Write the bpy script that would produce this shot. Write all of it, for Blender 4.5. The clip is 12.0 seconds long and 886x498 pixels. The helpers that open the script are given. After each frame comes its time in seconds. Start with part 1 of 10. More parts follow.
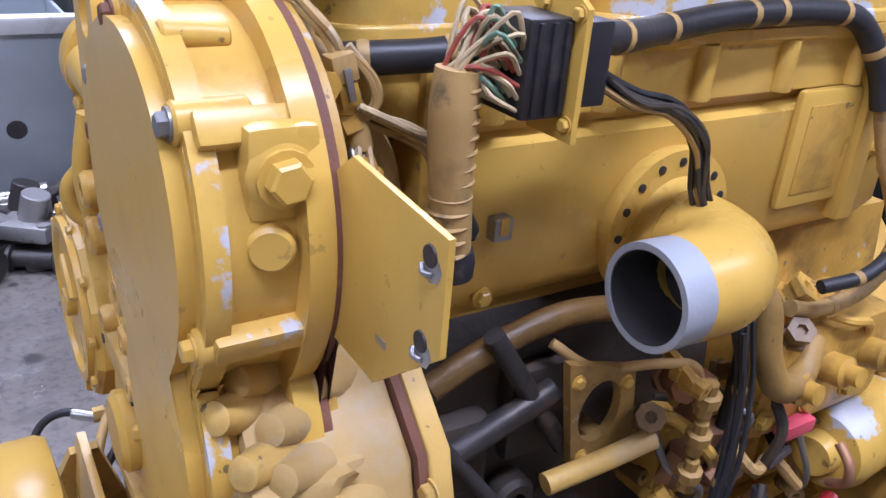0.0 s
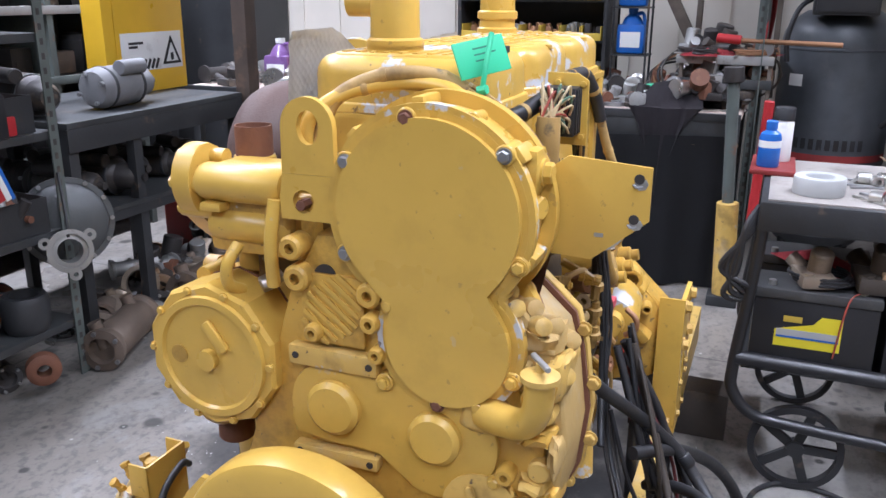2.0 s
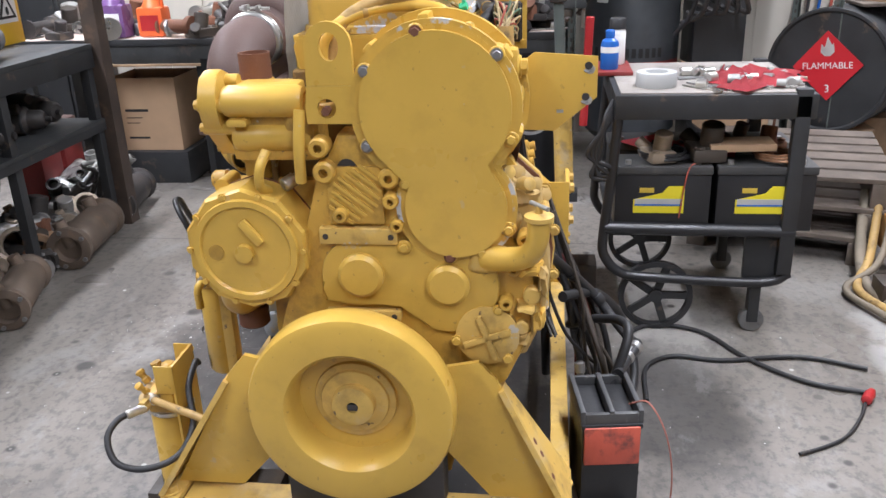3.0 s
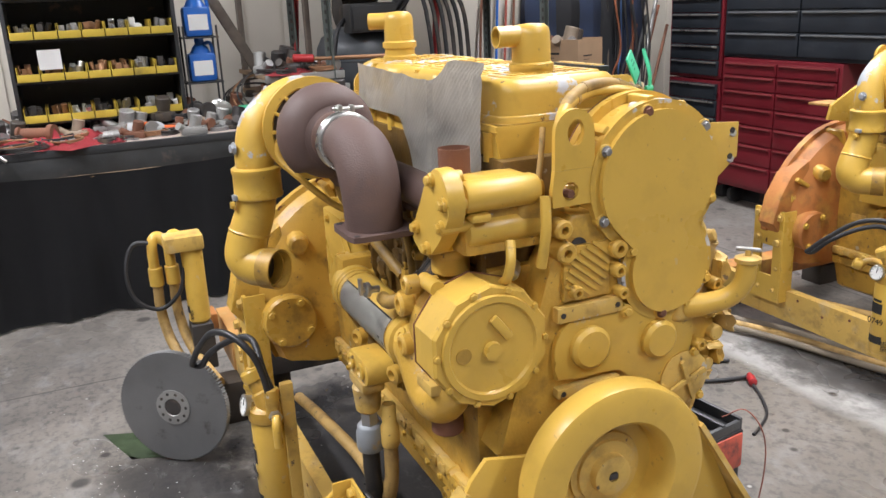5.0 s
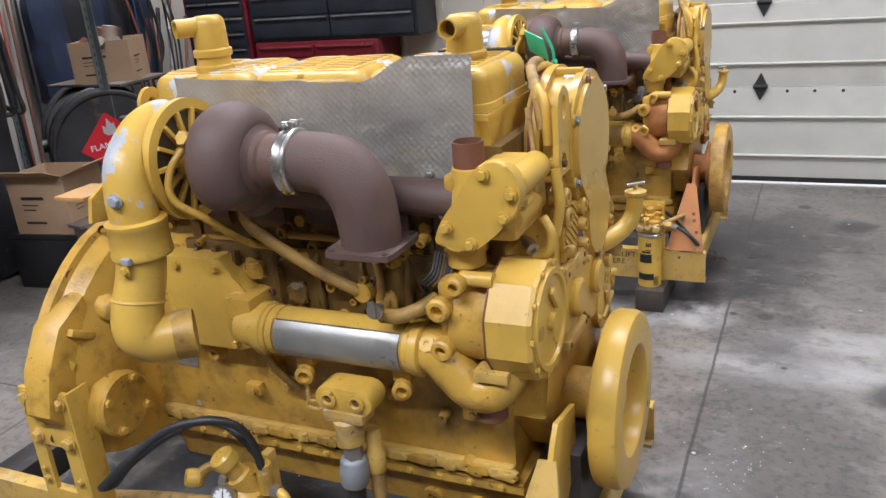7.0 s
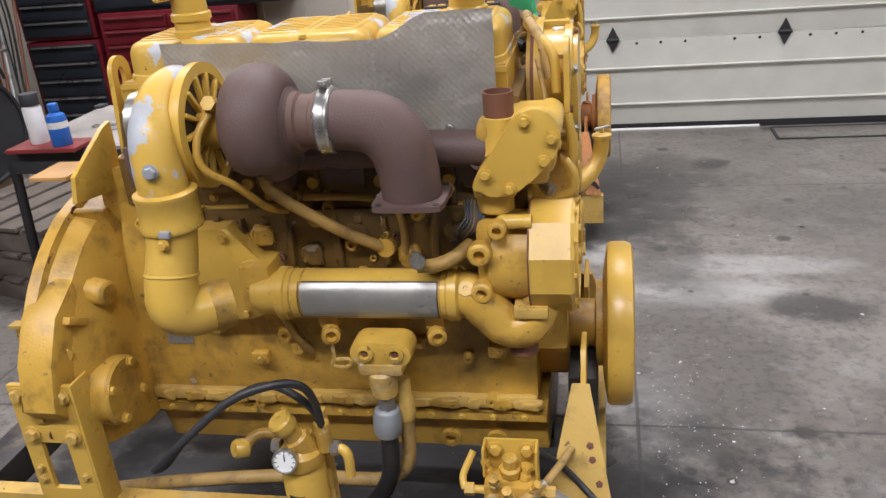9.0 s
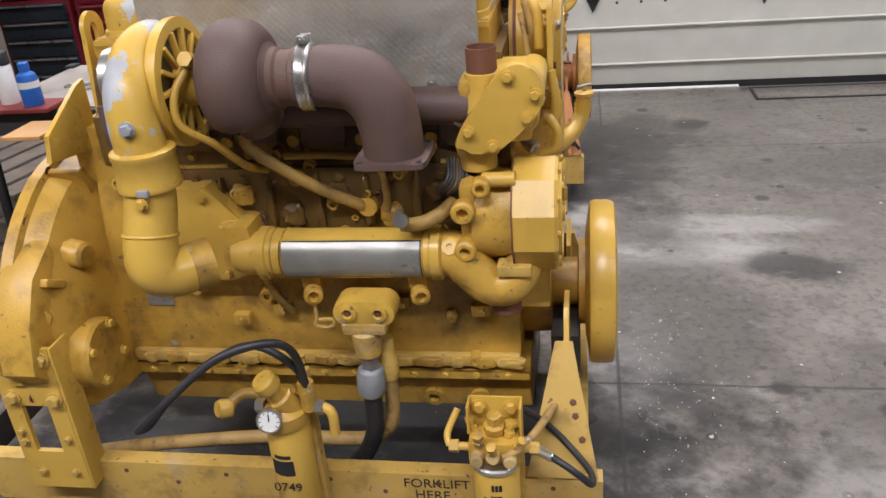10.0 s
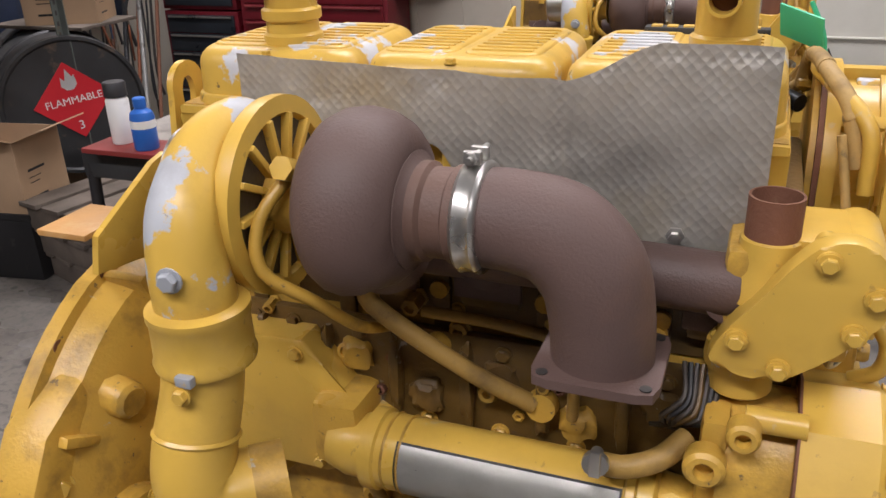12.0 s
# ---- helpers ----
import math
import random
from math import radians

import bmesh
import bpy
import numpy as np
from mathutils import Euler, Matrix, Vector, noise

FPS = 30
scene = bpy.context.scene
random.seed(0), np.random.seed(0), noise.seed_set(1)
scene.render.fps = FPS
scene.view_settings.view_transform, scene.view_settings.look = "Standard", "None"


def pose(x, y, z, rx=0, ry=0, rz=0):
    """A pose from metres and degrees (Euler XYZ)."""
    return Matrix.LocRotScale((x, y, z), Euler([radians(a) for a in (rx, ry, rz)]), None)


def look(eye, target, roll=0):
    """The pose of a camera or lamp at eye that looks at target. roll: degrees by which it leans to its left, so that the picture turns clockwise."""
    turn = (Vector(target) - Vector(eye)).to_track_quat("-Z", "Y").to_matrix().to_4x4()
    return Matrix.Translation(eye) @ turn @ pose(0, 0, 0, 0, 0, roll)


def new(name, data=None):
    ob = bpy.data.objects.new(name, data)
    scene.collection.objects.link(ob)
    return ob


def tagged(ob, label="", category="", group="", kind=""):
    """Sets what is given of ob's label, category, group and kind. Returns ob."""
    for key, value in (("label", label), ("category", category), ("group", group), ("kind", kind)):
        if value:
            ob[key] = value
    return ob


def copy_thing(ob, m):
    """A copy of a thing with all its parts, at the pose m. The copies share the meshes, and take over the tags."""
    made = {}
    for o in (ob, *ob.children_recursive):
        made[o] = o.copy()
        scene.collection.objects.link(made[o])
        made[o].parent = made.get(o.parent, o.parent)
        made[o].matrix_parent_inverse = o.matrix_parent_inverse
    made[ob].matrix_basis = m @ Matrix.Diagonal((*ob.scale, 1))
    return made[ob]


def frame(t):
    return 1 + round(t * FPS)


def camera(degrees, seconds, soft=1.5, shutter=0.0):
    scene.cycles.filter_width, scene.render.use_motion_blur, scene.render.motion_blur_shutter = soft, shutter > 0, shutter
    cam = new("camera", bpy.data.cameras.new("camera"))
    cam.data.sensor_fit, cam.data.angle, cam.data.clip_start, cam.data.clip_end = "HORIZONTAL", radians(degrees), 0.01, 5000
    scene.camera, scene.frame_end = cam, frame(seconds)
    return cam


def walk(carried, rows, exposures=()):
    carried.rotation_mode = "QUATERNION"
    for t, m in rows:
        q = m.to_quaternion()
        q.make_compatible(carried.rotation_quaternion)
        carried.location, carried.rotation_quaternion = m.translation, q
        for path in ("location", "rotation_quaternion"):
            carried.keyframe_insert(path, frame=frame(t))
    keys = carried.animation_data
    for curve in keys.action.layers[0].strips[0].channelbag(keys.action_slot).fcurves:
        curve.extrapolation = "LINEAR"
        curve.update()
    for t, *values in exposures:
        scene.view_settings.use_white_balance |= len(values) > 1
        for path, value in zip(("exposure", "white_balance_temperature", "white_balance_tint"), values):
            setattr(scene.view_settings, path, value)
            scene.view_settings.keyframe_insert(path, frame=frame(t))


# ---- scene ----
cam = camera(56.3, 12.0)
PATH = [
    (0, (0.031, 0.8, 1.391), (-0.975, -0.706, 0.543), 4.7),
    (0.5, (0.181, 0.811, 1.424), (-1.145, -0.541, 0.782), 3.4),
    (1, (0.487, 0.798, 1.429), (-1.048, -0.319, 0.799), 2.9),
    (1.5, (0.684, 0.716, 1.442), (-1.003, -0.148, 0.803), 2.4),
    (2, (0.939, 0.614, 1.438), (-0.833, -0.096, 0.841), 0.3),
    (2.5, (1.279, 0.54, 1.438), (-0.533, 0.027, 0.765), -1.5),
    (4.3, (1.441, -0.392, 1.487), (-0.403, 0.053, 0.853), -2.0),
    (4.5, (1.388, -0.526, 1.474), (-0.447, -0.005, 0.874), -2.2),
    (5, (1.218, -0.884, 1.495), (-0.537, -0.115, 0.92), -2.6),
    (5.5, (1.113, -1.236, 1.538), (-0.446, -0.146, 0.92), -2.2),
    (6, (0.848, -1.404, 1.539), (-0.482, -0.06, 0.889), -3.5),
    (6.5, (0.615, -1.568, 1.553), (-0.376, 0.038, 0.892), -3.6),
    (7, (0.386, -1.678, 1.583), (-0.428, 0.014, 0.894), -5.2),
    (7.2, (0.297, -1.686, 1.59), (-0.478, 0.019, 0.887), -6.2),
    (8.8, (-0.032, -1.898, 1.612), (-0.427, -0.1, 0.829), -5.2),
    (9, (-0.031, -1.895, 1.61), (-0.414, -0.101, 0.813), -5.2),
    (9.5, (-0.04, -1.891, 1.598), (-0.393, -0.116, 0.746), -5.2),
    (10, (-0.042, -1.892, 1.595), (-0.375, -0.127, 0.716), -5.0),
    (10.5, (-0.04, -1.871, 1.616), (-0.378, -0.077, 0.797), -4.1),
    (11, (-0.019, -1.709, 1.604), (-0.496, 0.08, 0.846), -3.2),
    (11.5, (-0.046, -1.43, 1.581), (-0.691, 0.302, 0.818), -2.3),
    (12, (-0.278, -1.193, 1.563), (-0.952, 0.507, 0.754), -2.0),
]
# the phone's camera brightens and warms a little on the way
GRADE = [(0, -0.34, 5250, 27), (1, -0.24, 5350, 25), (2.5, 0.04, 5750, 14), (4.3, -0.06, 6500, 13), (5.5, -0.08, 6150, 12), (7, -0.40, 6050, 14), (9, -0.48, 6300, 15), (12, -0.62, 6600, 17)]
walk(cam, [(t, look(eye, target, roll)) for t, eye, target, roll in PATH], GRADE)


# ---- light: a closed shop hall under assumed ceiling lamps out of view, daylight under the door ----
world = bpy.data.worlds.new("sky")
scene.world = world
world.use_nodes = True
wn = world.node_tree.nodes
sky = wn.new("ShaderNodeTexSky")
sky.sky_type, sky.sun_disc = "NISHITA", False
sky.sun_elevation, sky.sun_rotation = radians(35), radians(0)
world.node_tree.links.new(sky.outputs[0], wn["Background"].inputs[0])
wn["Background"].inputs[1].default_value = 0.12
sun_data = bpy.data.lights.new("sun", "SUN")
sun_data.energy, sun_data.angle, sun_data.color = 4.5, radians(0.5), (1.0, 0.96, 0.9)
sun = new("sun", sun_data)
sun.matrix_basis = look((0, 10, 7.0), (0, 0, 0))


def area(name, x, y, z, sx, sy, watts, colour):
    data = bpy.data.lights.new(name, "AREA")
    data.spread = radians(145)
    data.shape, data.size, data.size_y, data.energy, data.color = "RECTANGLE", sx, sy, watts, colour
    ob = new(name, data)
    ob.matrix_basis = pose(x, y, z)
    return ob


# Lamps unseen and assumed; places and watts tuned to the light on the engine.
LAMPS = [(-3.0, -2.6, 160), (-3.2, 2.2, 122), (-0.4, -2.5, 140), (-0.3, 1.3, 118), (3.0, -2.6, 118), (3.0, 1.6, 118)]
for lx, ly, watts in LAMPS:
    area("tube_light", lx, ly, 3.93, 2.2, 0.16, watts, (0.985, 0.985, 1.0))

# ---- materials ----


def material(name, colour, rough=0.5, metal=0.0, vary=0.12, size=6.0, bump=0.15, grain=90.0, stain=None, amount=0.5, stain_size=4.0, sharp=0.12, stain_rough=None, emit=0.0, dirt=0.0, chips=0.0):
    """Paint, metal or cloth with broad and fine variation, relief, and one optional layer of stains or wear."""
    m = bpy.data.materials.new(name)
    m.use_nodes = True
    t = m.node_tree
    n, link = t.nodes, t.links.new
    b = n["Principled BSDF"]
    at = n.new("ShaderNodeTexCoord")

    def tex(scale, detail, rough_=0.55, off=0.0):
        x = n.new("ShaderNodeTexNoise")
        x.inputs["Scale"].default_value, x.inputs["Detail"].default_value, x.inputs["Roughness"].default_value = scale, detail, rough_
        mp = n.new("ShaderNodeMapping")
        mp.inputs["Location"].default_value = (off, off * 1.7, off * 0.6)
        link(at.outputs["Object"], mp.inputs[0])
        link(mp.outputs[0], x.inputs["Vector"])
        return x

    def ramp(fac, stops):
        r = n.new("ShaderNodeValToRGB")
        els = r.color_ramp.elements
        while len(els) < len(stops):
            els.new(0.5)
        for e, (p, c) in zip(els, stops):
            e.position, e.color = p, (*c, 1) if len(c) == 3 else c
        link(fac, r.inputs[0])
        return r

    broad = tex(size, 4)
    lo = tuple(c * (1 - vary) for c in colour)
    hi = tuple(min(1, c * (1 + vary)) for c in colour)
    col = ramp(broad.outputs[0], [(0.3, lo), (0.7, hi)]).outputs[0]
    fine = tex(grain, 3, off=3.1)
    rr = n.new("ShaderNodeMapRange")
    rr.inputs[1].default_value, rr.inputs[2].default_value = 0.3, 0.7
    rr.inputs[3].default_value, rr.inputs[4].default_value = max(0, rough - 0.08), min(1, rough + 0.1)
    link(broad.outputs[0], rr.inputs[0])
    rough_out = rr.outputs[0]
    if stain:
        s = tex(stain_size, 7, 0.62, off=7.7)
        cut = 0.72 - 0.34 * amount
        mask = ramp(s.outputs[0], [(cut, (0, 0, 0)), (min(0.99, cut + sharp), (1, 1, 1))])
        mix = n.new("ShaderNodeMix")
        mix.data_type = "RGBA"
        link(mask.outputs[0], mix.inputs[0])
        link(col, mix.inputs[6])
        mix.inputs[7].default_value = (*stain, 1)
        col = mix.outputs[2]
        if stain_rough is not None:
            mr = n.new("ShaderNodeMix")
            link(mask.outputs[0], mr.inputs[0])
            link(rough_out, mr.inputs[2])
            mr.inputs[3].default_value = stain_rough
            rough_out = mr.outputs[0]
    for level, scale, lo_, hi_, tone in ((dirt, 13.0, 0.50, 0.66, (0.11, 0.065, 0.028)), (chips, 46.0, 0.66, 0.685, (0.10, 0.07, 0.05)), (chips * 0.8, 21.0, 0.685, 0.70, (0.42, 0.43, 0.44))):
        if level:
            d = tex(scale, 6, 0.6, off=scale * 0.7)
            mask = ramp(d.outputs[0], [(lo_, (0, 0, 0)), (hi_, (level, level, level))])
            mix = n.new("ShaderNodeMix")
            mix.data_type = "RGBA"
            link(mask.outputs[0], mix.inputs[0])
            link(col, mix.inputs[6])
            mix.inputs[7].default_value = (*tone, 1)
            col = mix.outputs[2]
    link(col, b.inputs["Base Color"])
    link(rough_out, b.inputs["Roughness"])
    b.inputs["Metallic"].default_value = metal
    if bump:
        bp = n.new("ShaderNodeBump")
        bp.inputs["Strength"].default_value, bp.inputs["Distance"].default_value = bump, 0.002
        link(fine.outputs[0], bp.inputs["Height"])
        link(bp.outputs[0], b.inputs["Normal"])
    if emit:
        b.inputs["Emission Color"].default_value, b.inputs["Emission Strength"].default_value = (*colour, 1), emit
    return m


YEL = (0.60, 0.378, 0.066)
GRIME = (0.20, 0.12, 0.045)
yellow = material("yellow paint", YEL, 0.32, vary=0.06, bump=0.10, stain=(0.40, 0.24, 0.07), amount=0.26, stain_size=5, sharp=0.3, dirt=0.10, chips=0.3)
yellow_cast = material("yellow paint on rough casting", (0.56, 0.335, 0.056), 0.34, vary=0.12, bump=0.5, grain=140, stain=GRIME, amount=0.46, stain_size=6, sharp=0.30, stain_rough=0.7, dirt=0.5, chips=0.8)
yellow_grimy = material("oily yellow paint", (0.50, 0.295, 0.046), 0.42, vary=0.2, bump=0.5, grain=120, stain=(0.07, 0.042, 0.018), amount=0.56, stain_size=5, sharp=0.36, stain_rough=0.6, dirt=0.5, chips=0.8)
yellow_brown = material("yellow paint gone brown with oil", (0.34, 0.205, 0.05), 0.5, vary=0.25, bump=0.5, grain=120, stain=(0.09, 0.055, 0.025), amount=0.5, stain_size=12, sharp=0.3, dirt=0.6, chips=0.5)
yellow_chipped = material("chipped yellow paint", YEL, 0.35, vary=0.06, bump=0.15, stain=(0.52, 0.53, 0.55), amount=0.46, stain_size=8, sharp=0.025, stain_rough=0.45, dirt=0.2, chips=0.8)
yellow_flaked = material("yellow paint flaked to grey primer", YEL, 0.35, vary=0.06, bump=0.15, stain=(0.42, 0.44, 0.47), amount=0.60, stain_size=7, sharp=0.02, stain_rough=0.45, dirt=0.2, chips=0.5)
yellow_dust = material("cream dust over yellow casting", (0.44, 0.295, 0.10), 0.6, vary=0.2, bump=0.6, stain=(0.44, 0.385, 0.30), amount=0.5, stain_size=9, sharp=0.25, stain_rough=0.85)
# Greasy black, also used where shade in gaps is put into the colour.
grease_and_shade = material("black grease and recess shade", (0.050, 0.040, 0.032), 0.5, vary=0.35, bump=0.5, stain=(0.15, 0.10, 0.045), amount=0.42, stain_size=7, sharp=0.3, stain_rough=0.7)
label_metal = material("brushed aluminium data plate", (0.58, 0.57, 0.52), 0.34, 0.45, vary=0.10, size=14, bump=0.1, stain=(0.40, 0.39, 0.36), amount=0.45, stain_size=16, sharp=0.25)
canister_tan = material("tan scorched steel", (0.31, 0.25, 0.19), 0.42, 0.4, vary=0.25, bump=0.3, stain=(0.12, 0.095, 0.075), amount=0.45, stain_size=9, sharp=0.3)
yellow_dusty = material("dusty pale yellow paint", (0.57, 0.37, 0.09), 0.5, vary=0.10, bump=0.35, stain=(0.45, 0.41, 0.34), amount=0.5, stain_size=8, sharp=0.35, stain_rough=0.7, dirt=0.45, chips=0.9)
crimp_metal = material("mottled plated steel", (0.27, 0.29, 0.31), 0.5, 0.2, vary=0.25, bump=0.35, stain=(0.38, 0.27, 0.10), amount=0.48, stain_size=22, sharp=0.15, dirt=0.4)
yellow_hose = material("overspray on hose", (0.42, 0.27, 0.09), 0.6, vary=0.2, bump=0.5, stain=(0.10, 0.08, 0.05), amount=0.35, stain_size=30, dirt=0.6)
orange_rust = material("orange primer and rust", (0.44, 0.17, 0.045), 0.6, vary=0.2, bump=0.5, stain=(0.54, 0.32, 0.07), amount=0.55, stain_size=5, sharp=0.2, dirt=0.5)
rusty_yellow = material("yellow paint worn to rust", (0.55, 0.33, 0.075), 0.5, vary=0.15, bump=0.4, stain=(0.22, 0.09, 0.05), amount=0.55, stain_size=9, sharp=0.25, dirt=0.5, chips=0.8)
# Oily casting, taken darker still to paint the shade behind the turbo.
yellow_oil_shade = material("oily yellow casting darkened for shade", (0.155, 0.088, 0.022), 0.40, vary=0.25, bump=0.6, grain=120, stain=(0.028, 0.019, 0.012), amount=0.66, stain_size=7, sharp=0.35, stain_rough=0.5, dirt=0.7, chips=0.5)
rust = material("rusted steel", (0.16, 0.065, 0.035), 0.75, vary=0.25, bump=0.6, grain=160, stain=(0.30, 0.17, 0.09), amount=0.35, stain_size=20, sharp=0.3)
rust_brown = material("brown heat-rusted cast iron", (0.106, 0.065, 0.055), 0.60, vary=0.12, bump=0.45, grain=260, stain=(0.16, 0.085, 0.06), amount=0.4, stain_size=9, sharp=0.35)
neck_rust = material("red-brown scaled iron", (0.135, 0.075, 0.055), 0.65, vary=0.2, bump=0.5, grain=180, stain=(0.24, 0.15, 0.10), amount=0.3, stain_size=18, sharp=0.3)
steel = material("bright steel", (0.55, 0.54, 0.51), 0.3, 0.9, vary=0.1, bump=0.15, stain=(0.3, 0.29, 0.27), amount=0.3, stain_size=25)
bolt_steel = material("grey bolt steel", (0.34, 0.34, 0.34), 0.42, 0.8, vary=0.15, bump=0.2)
primer = material("worn grey primer", (0.33, 0.35, 0.375), 0.5, 0.1, vary=0.15, bump=0.3, stain=YEL, amount=0.25, stain_size=14, sharp=0.06)
foil = material("embossed foil heat shield", (0.50, 0.475, 0.43), 0.45, 0.30, vary=0.16, bump=0.0, stain=(0.50, 0.36, 0.10), amount=0.56, stain_size=3.2, sharp=0.4, stain_rough=0.5)
dots = foil.node_tree.nodes.new("ShaderNodeTexVoronoi")
dots.inputs["Scale"].default_value, dots.inputs["Randomness"].default_value = 88.0, 0.22
dot_bump = foil.node_tree.nodes.new("ShaderNodeBump")
dot_bump.inputs["Strength"].default_value, dot_bump.inputs["Distance"].default_value = 0.65, 0.0025
dot_at = foil.node_tree.nodes.new("ShaderNodeTexCoord")
dot_turn = foil.node_tree.nodes.new("ShaderNodeMapping")
dot_turn.inputs["Rotation"].default_value = (0, radians(45), 0)
foil.node_tree.links.new(dot_at.outputs["Object"], dot_turn.inputs[0])
foil.node_tree.links.new(dot_turn.outputs[0], dots.inputs["Vector"])
foil.node_tree.links.new(dots.outputs["Distance"], dot_bump.inputs["Height"])
foil.node_tree.links.new(dot_bump.outputs[0], foil.node_tree.nodes["Principled BSDF"].inputs["Normal"])
black_rubber = material("black rubber", (0.022, 0.022, 0.024), 0.5, vary=0.2, bump=0.3, stain=(0.10, 0.08, 0.06), amount=0.3, stain_size=18)
black_plastic = material("black plastic", (0.02, 0.02, 0.022), 0.4, vary=0.15, bump=0.2, stain=(0.06, 0.055, 0.05), amount=0.3, stain_size=12)
# Real dark iron, and also the painted shade in holes and pipe mouths.
iron_and_hole_shade = material("dark oily iron and hole shade", (0.055, 0.05, 0.048), 0.5, 0.4, vary=0.3, bump=0.5, stain=(0.14, 0.11, 0.08), amount=0.45, stain_size=8)
dark_steel = material("dark painted steel", (0.035, 0.036, 0.038), 0.5, 0.2, vary=0.2, bump=0.3, stain=(0.14, 0.10, 0.07), amount=0.3, stain_size=9)
rack_dark = material("sooty steel", (0.045, 0.047, 0.048), 0.5, 0.2, vary=0.3, bump=0.4, stain=(0.13, 0.10, 0.08), amount=0.4, stain_size=10, sharp=0.2)
green_grey = material("chipped grey-green steel", (0.10, 0.115, 0.105), 0.55, 0.1, vary=0.2, bump=0.4, stain=(0.16, 0.10, 0.07), amount=0.4, stain_size=14, sharp=0.1)
alloy = material("dull cast aluminium", (0.35, 0.345, 0.33), 0.5, 0.6, vary=0.15, bump=0.4, stain=(0.14, 0.12, 0.10), amount=0.4, stain_size=10)
grey_cast = material("grey machined iron", (0.20, 0.20, 0.20), 0.45, 0.5, vary=0.12, bump=0.2, stain=(0.10, 0.09, 0.085), amount=0.4, stain_size=12)
red_paint = material("red paint", (0.38, 0.022, 0.025), 0.4, vary=0.15, bump=0.15, stain=(0.12, 0.02, 0.02), amount=0.35, stain_size=6, sharp=0.3)
red_cloth = material("red shop rag", (0.42, 0.05, 0.06), 0.9, vary=0.2, bump=0.6, grain=300)
pink = material("pink plastic", (0.62, 0.09, 0.12), 0.4)
green_tag = material("green card tag", (0.05, 0.48, 0.25), 0.45, vary=0.08, bump=0.05)
tag_ink = material("faded dark ink", (0.02, 0.16, 0.10), 0.6)
blue_paint = material("blue plastic", (0.02, 0.12, 0.45), 0.35)
white_paint = material("white paint", (0.72, 0.72, 0.70), 0.45, vary=0.05, bump=0.1, stain=(0.5, 0.49, 0.46), amount=0.35, stain_size=6)
door_white = material("white steel door skin", (0.62, 0.61, 0.55), 0.42, vary=0.05, bump=0.15, stain=(0.42, 0.40, 0.34), amount=0.4, stain_size=1.6, sharp=0.4)
wall_paint = material("dirty cream wall panel", (0.56, 0.52, 0.45), 0.6, vary=0.1, bump=0.2, size=1.5, stain=(0.32, 0.28, 0.23), amount=0.40, stain_size=1.2, sharp=0.4)
# For the unseen east and south walls: dark only to cut bounced fill.
low_bounce_wall = material("dark low-bounce wall sheet", (0.13, 0.125, 0.12), 0.6, vary=0.15, size=1.5, bump=0.2, stain=(0.08, 0.075, 0.07), amount=0.4, stain_size=1.2, sharp=0.4)
ceiling_grey = material("grey ceiling sheet", (0.17, 0.17, 0.165), 0.7, vary=0.1, size=1.0)
pallet_wood = material("dirty weathered pallet wood", (0.13, 0.105, 0.085), 0.8, vary=0.3, size=9, bump=0.5, stain=(0.05, 0.04, 0.035), amount=0.5, stain_size=4, sharp=0.3)
wood = material("worn bench wood", (0.30, 0.20, 0.12), 0.7, vary=0.25, size=9, bump=0.5, stain=(0.10, 0.07, 0.05), amount=0.5, stain_size=3, sharp=0.3)
bench_top_mat = material("worn bench top", (0.56, 0.46, 0.40), 0.6, vary=0.2, bump=0.3, stain=(0.16, 0.12, 0.10), amount=0.42, stain_size=3, sharp=0.35)
cloth_black = material("black curtain cloth", (0.016, 0.016, 0.018), 0.85, vary=0.25, bump=0.5, grain=400)
cardboard = material("brown cardboard", (0.42, 0.28, 0.17), 0.8, vary=0.08, bump=0.2, stain=(0.30, 0.19, 0.11), amount=0.3)
glass_yellow = material("yellow enamel cabinet", (0.70, 0.42, 0.02), 0.35, vary=0.05)
ink_black = material("black ink", (0.015, 0.015, 0.015), 0.6)
sign_red = material("red placard", (0.55, 0.02, 0.03), 0.4, vary=0.06)
bin_yellow = material("yellow parts bin", (0.55, 0.40, 0.05), 0.5, vary=0.15, bump=0.1, stain=(0.2, 0.15, 0.05), amount=0.3)
copper = material("copper-brown fittings", (0.32, 0.17, 0.09), 0.5, 0.5, vary=0.3, bump=0.4)
cream_wire = material("cream wire", (0.46, 0.36, 0.20), 0.6, vary=0.3, size=30, stain=(0.16, 0.11, 0.06), amount=0.5, stain_size=40)
red_wire = material("red wire", (0.36, 0.075, 0.05), 0.6, vary=0.25, size=30, stain=(0.14, 0.08, 0.05), amount=0.5, stain_size=40)
green_wire = material("green wire", (0.17, 0.29, 0.20), 0.6, vary=0.25, size=30, stain=(0.12, 0.10, 0.06), amount=0.5, stain_size=40)
tape_grey = material("grey duct tape", (0.42, 0.43, 0.43), 0.5, 0.1)
orange_jug = material("orange fluid jug", (0.70, 0.13, 0.03), 0.35)
purple_jug = material("purple fluid jug", (0.16, 0.08, 0.22), 0.3)


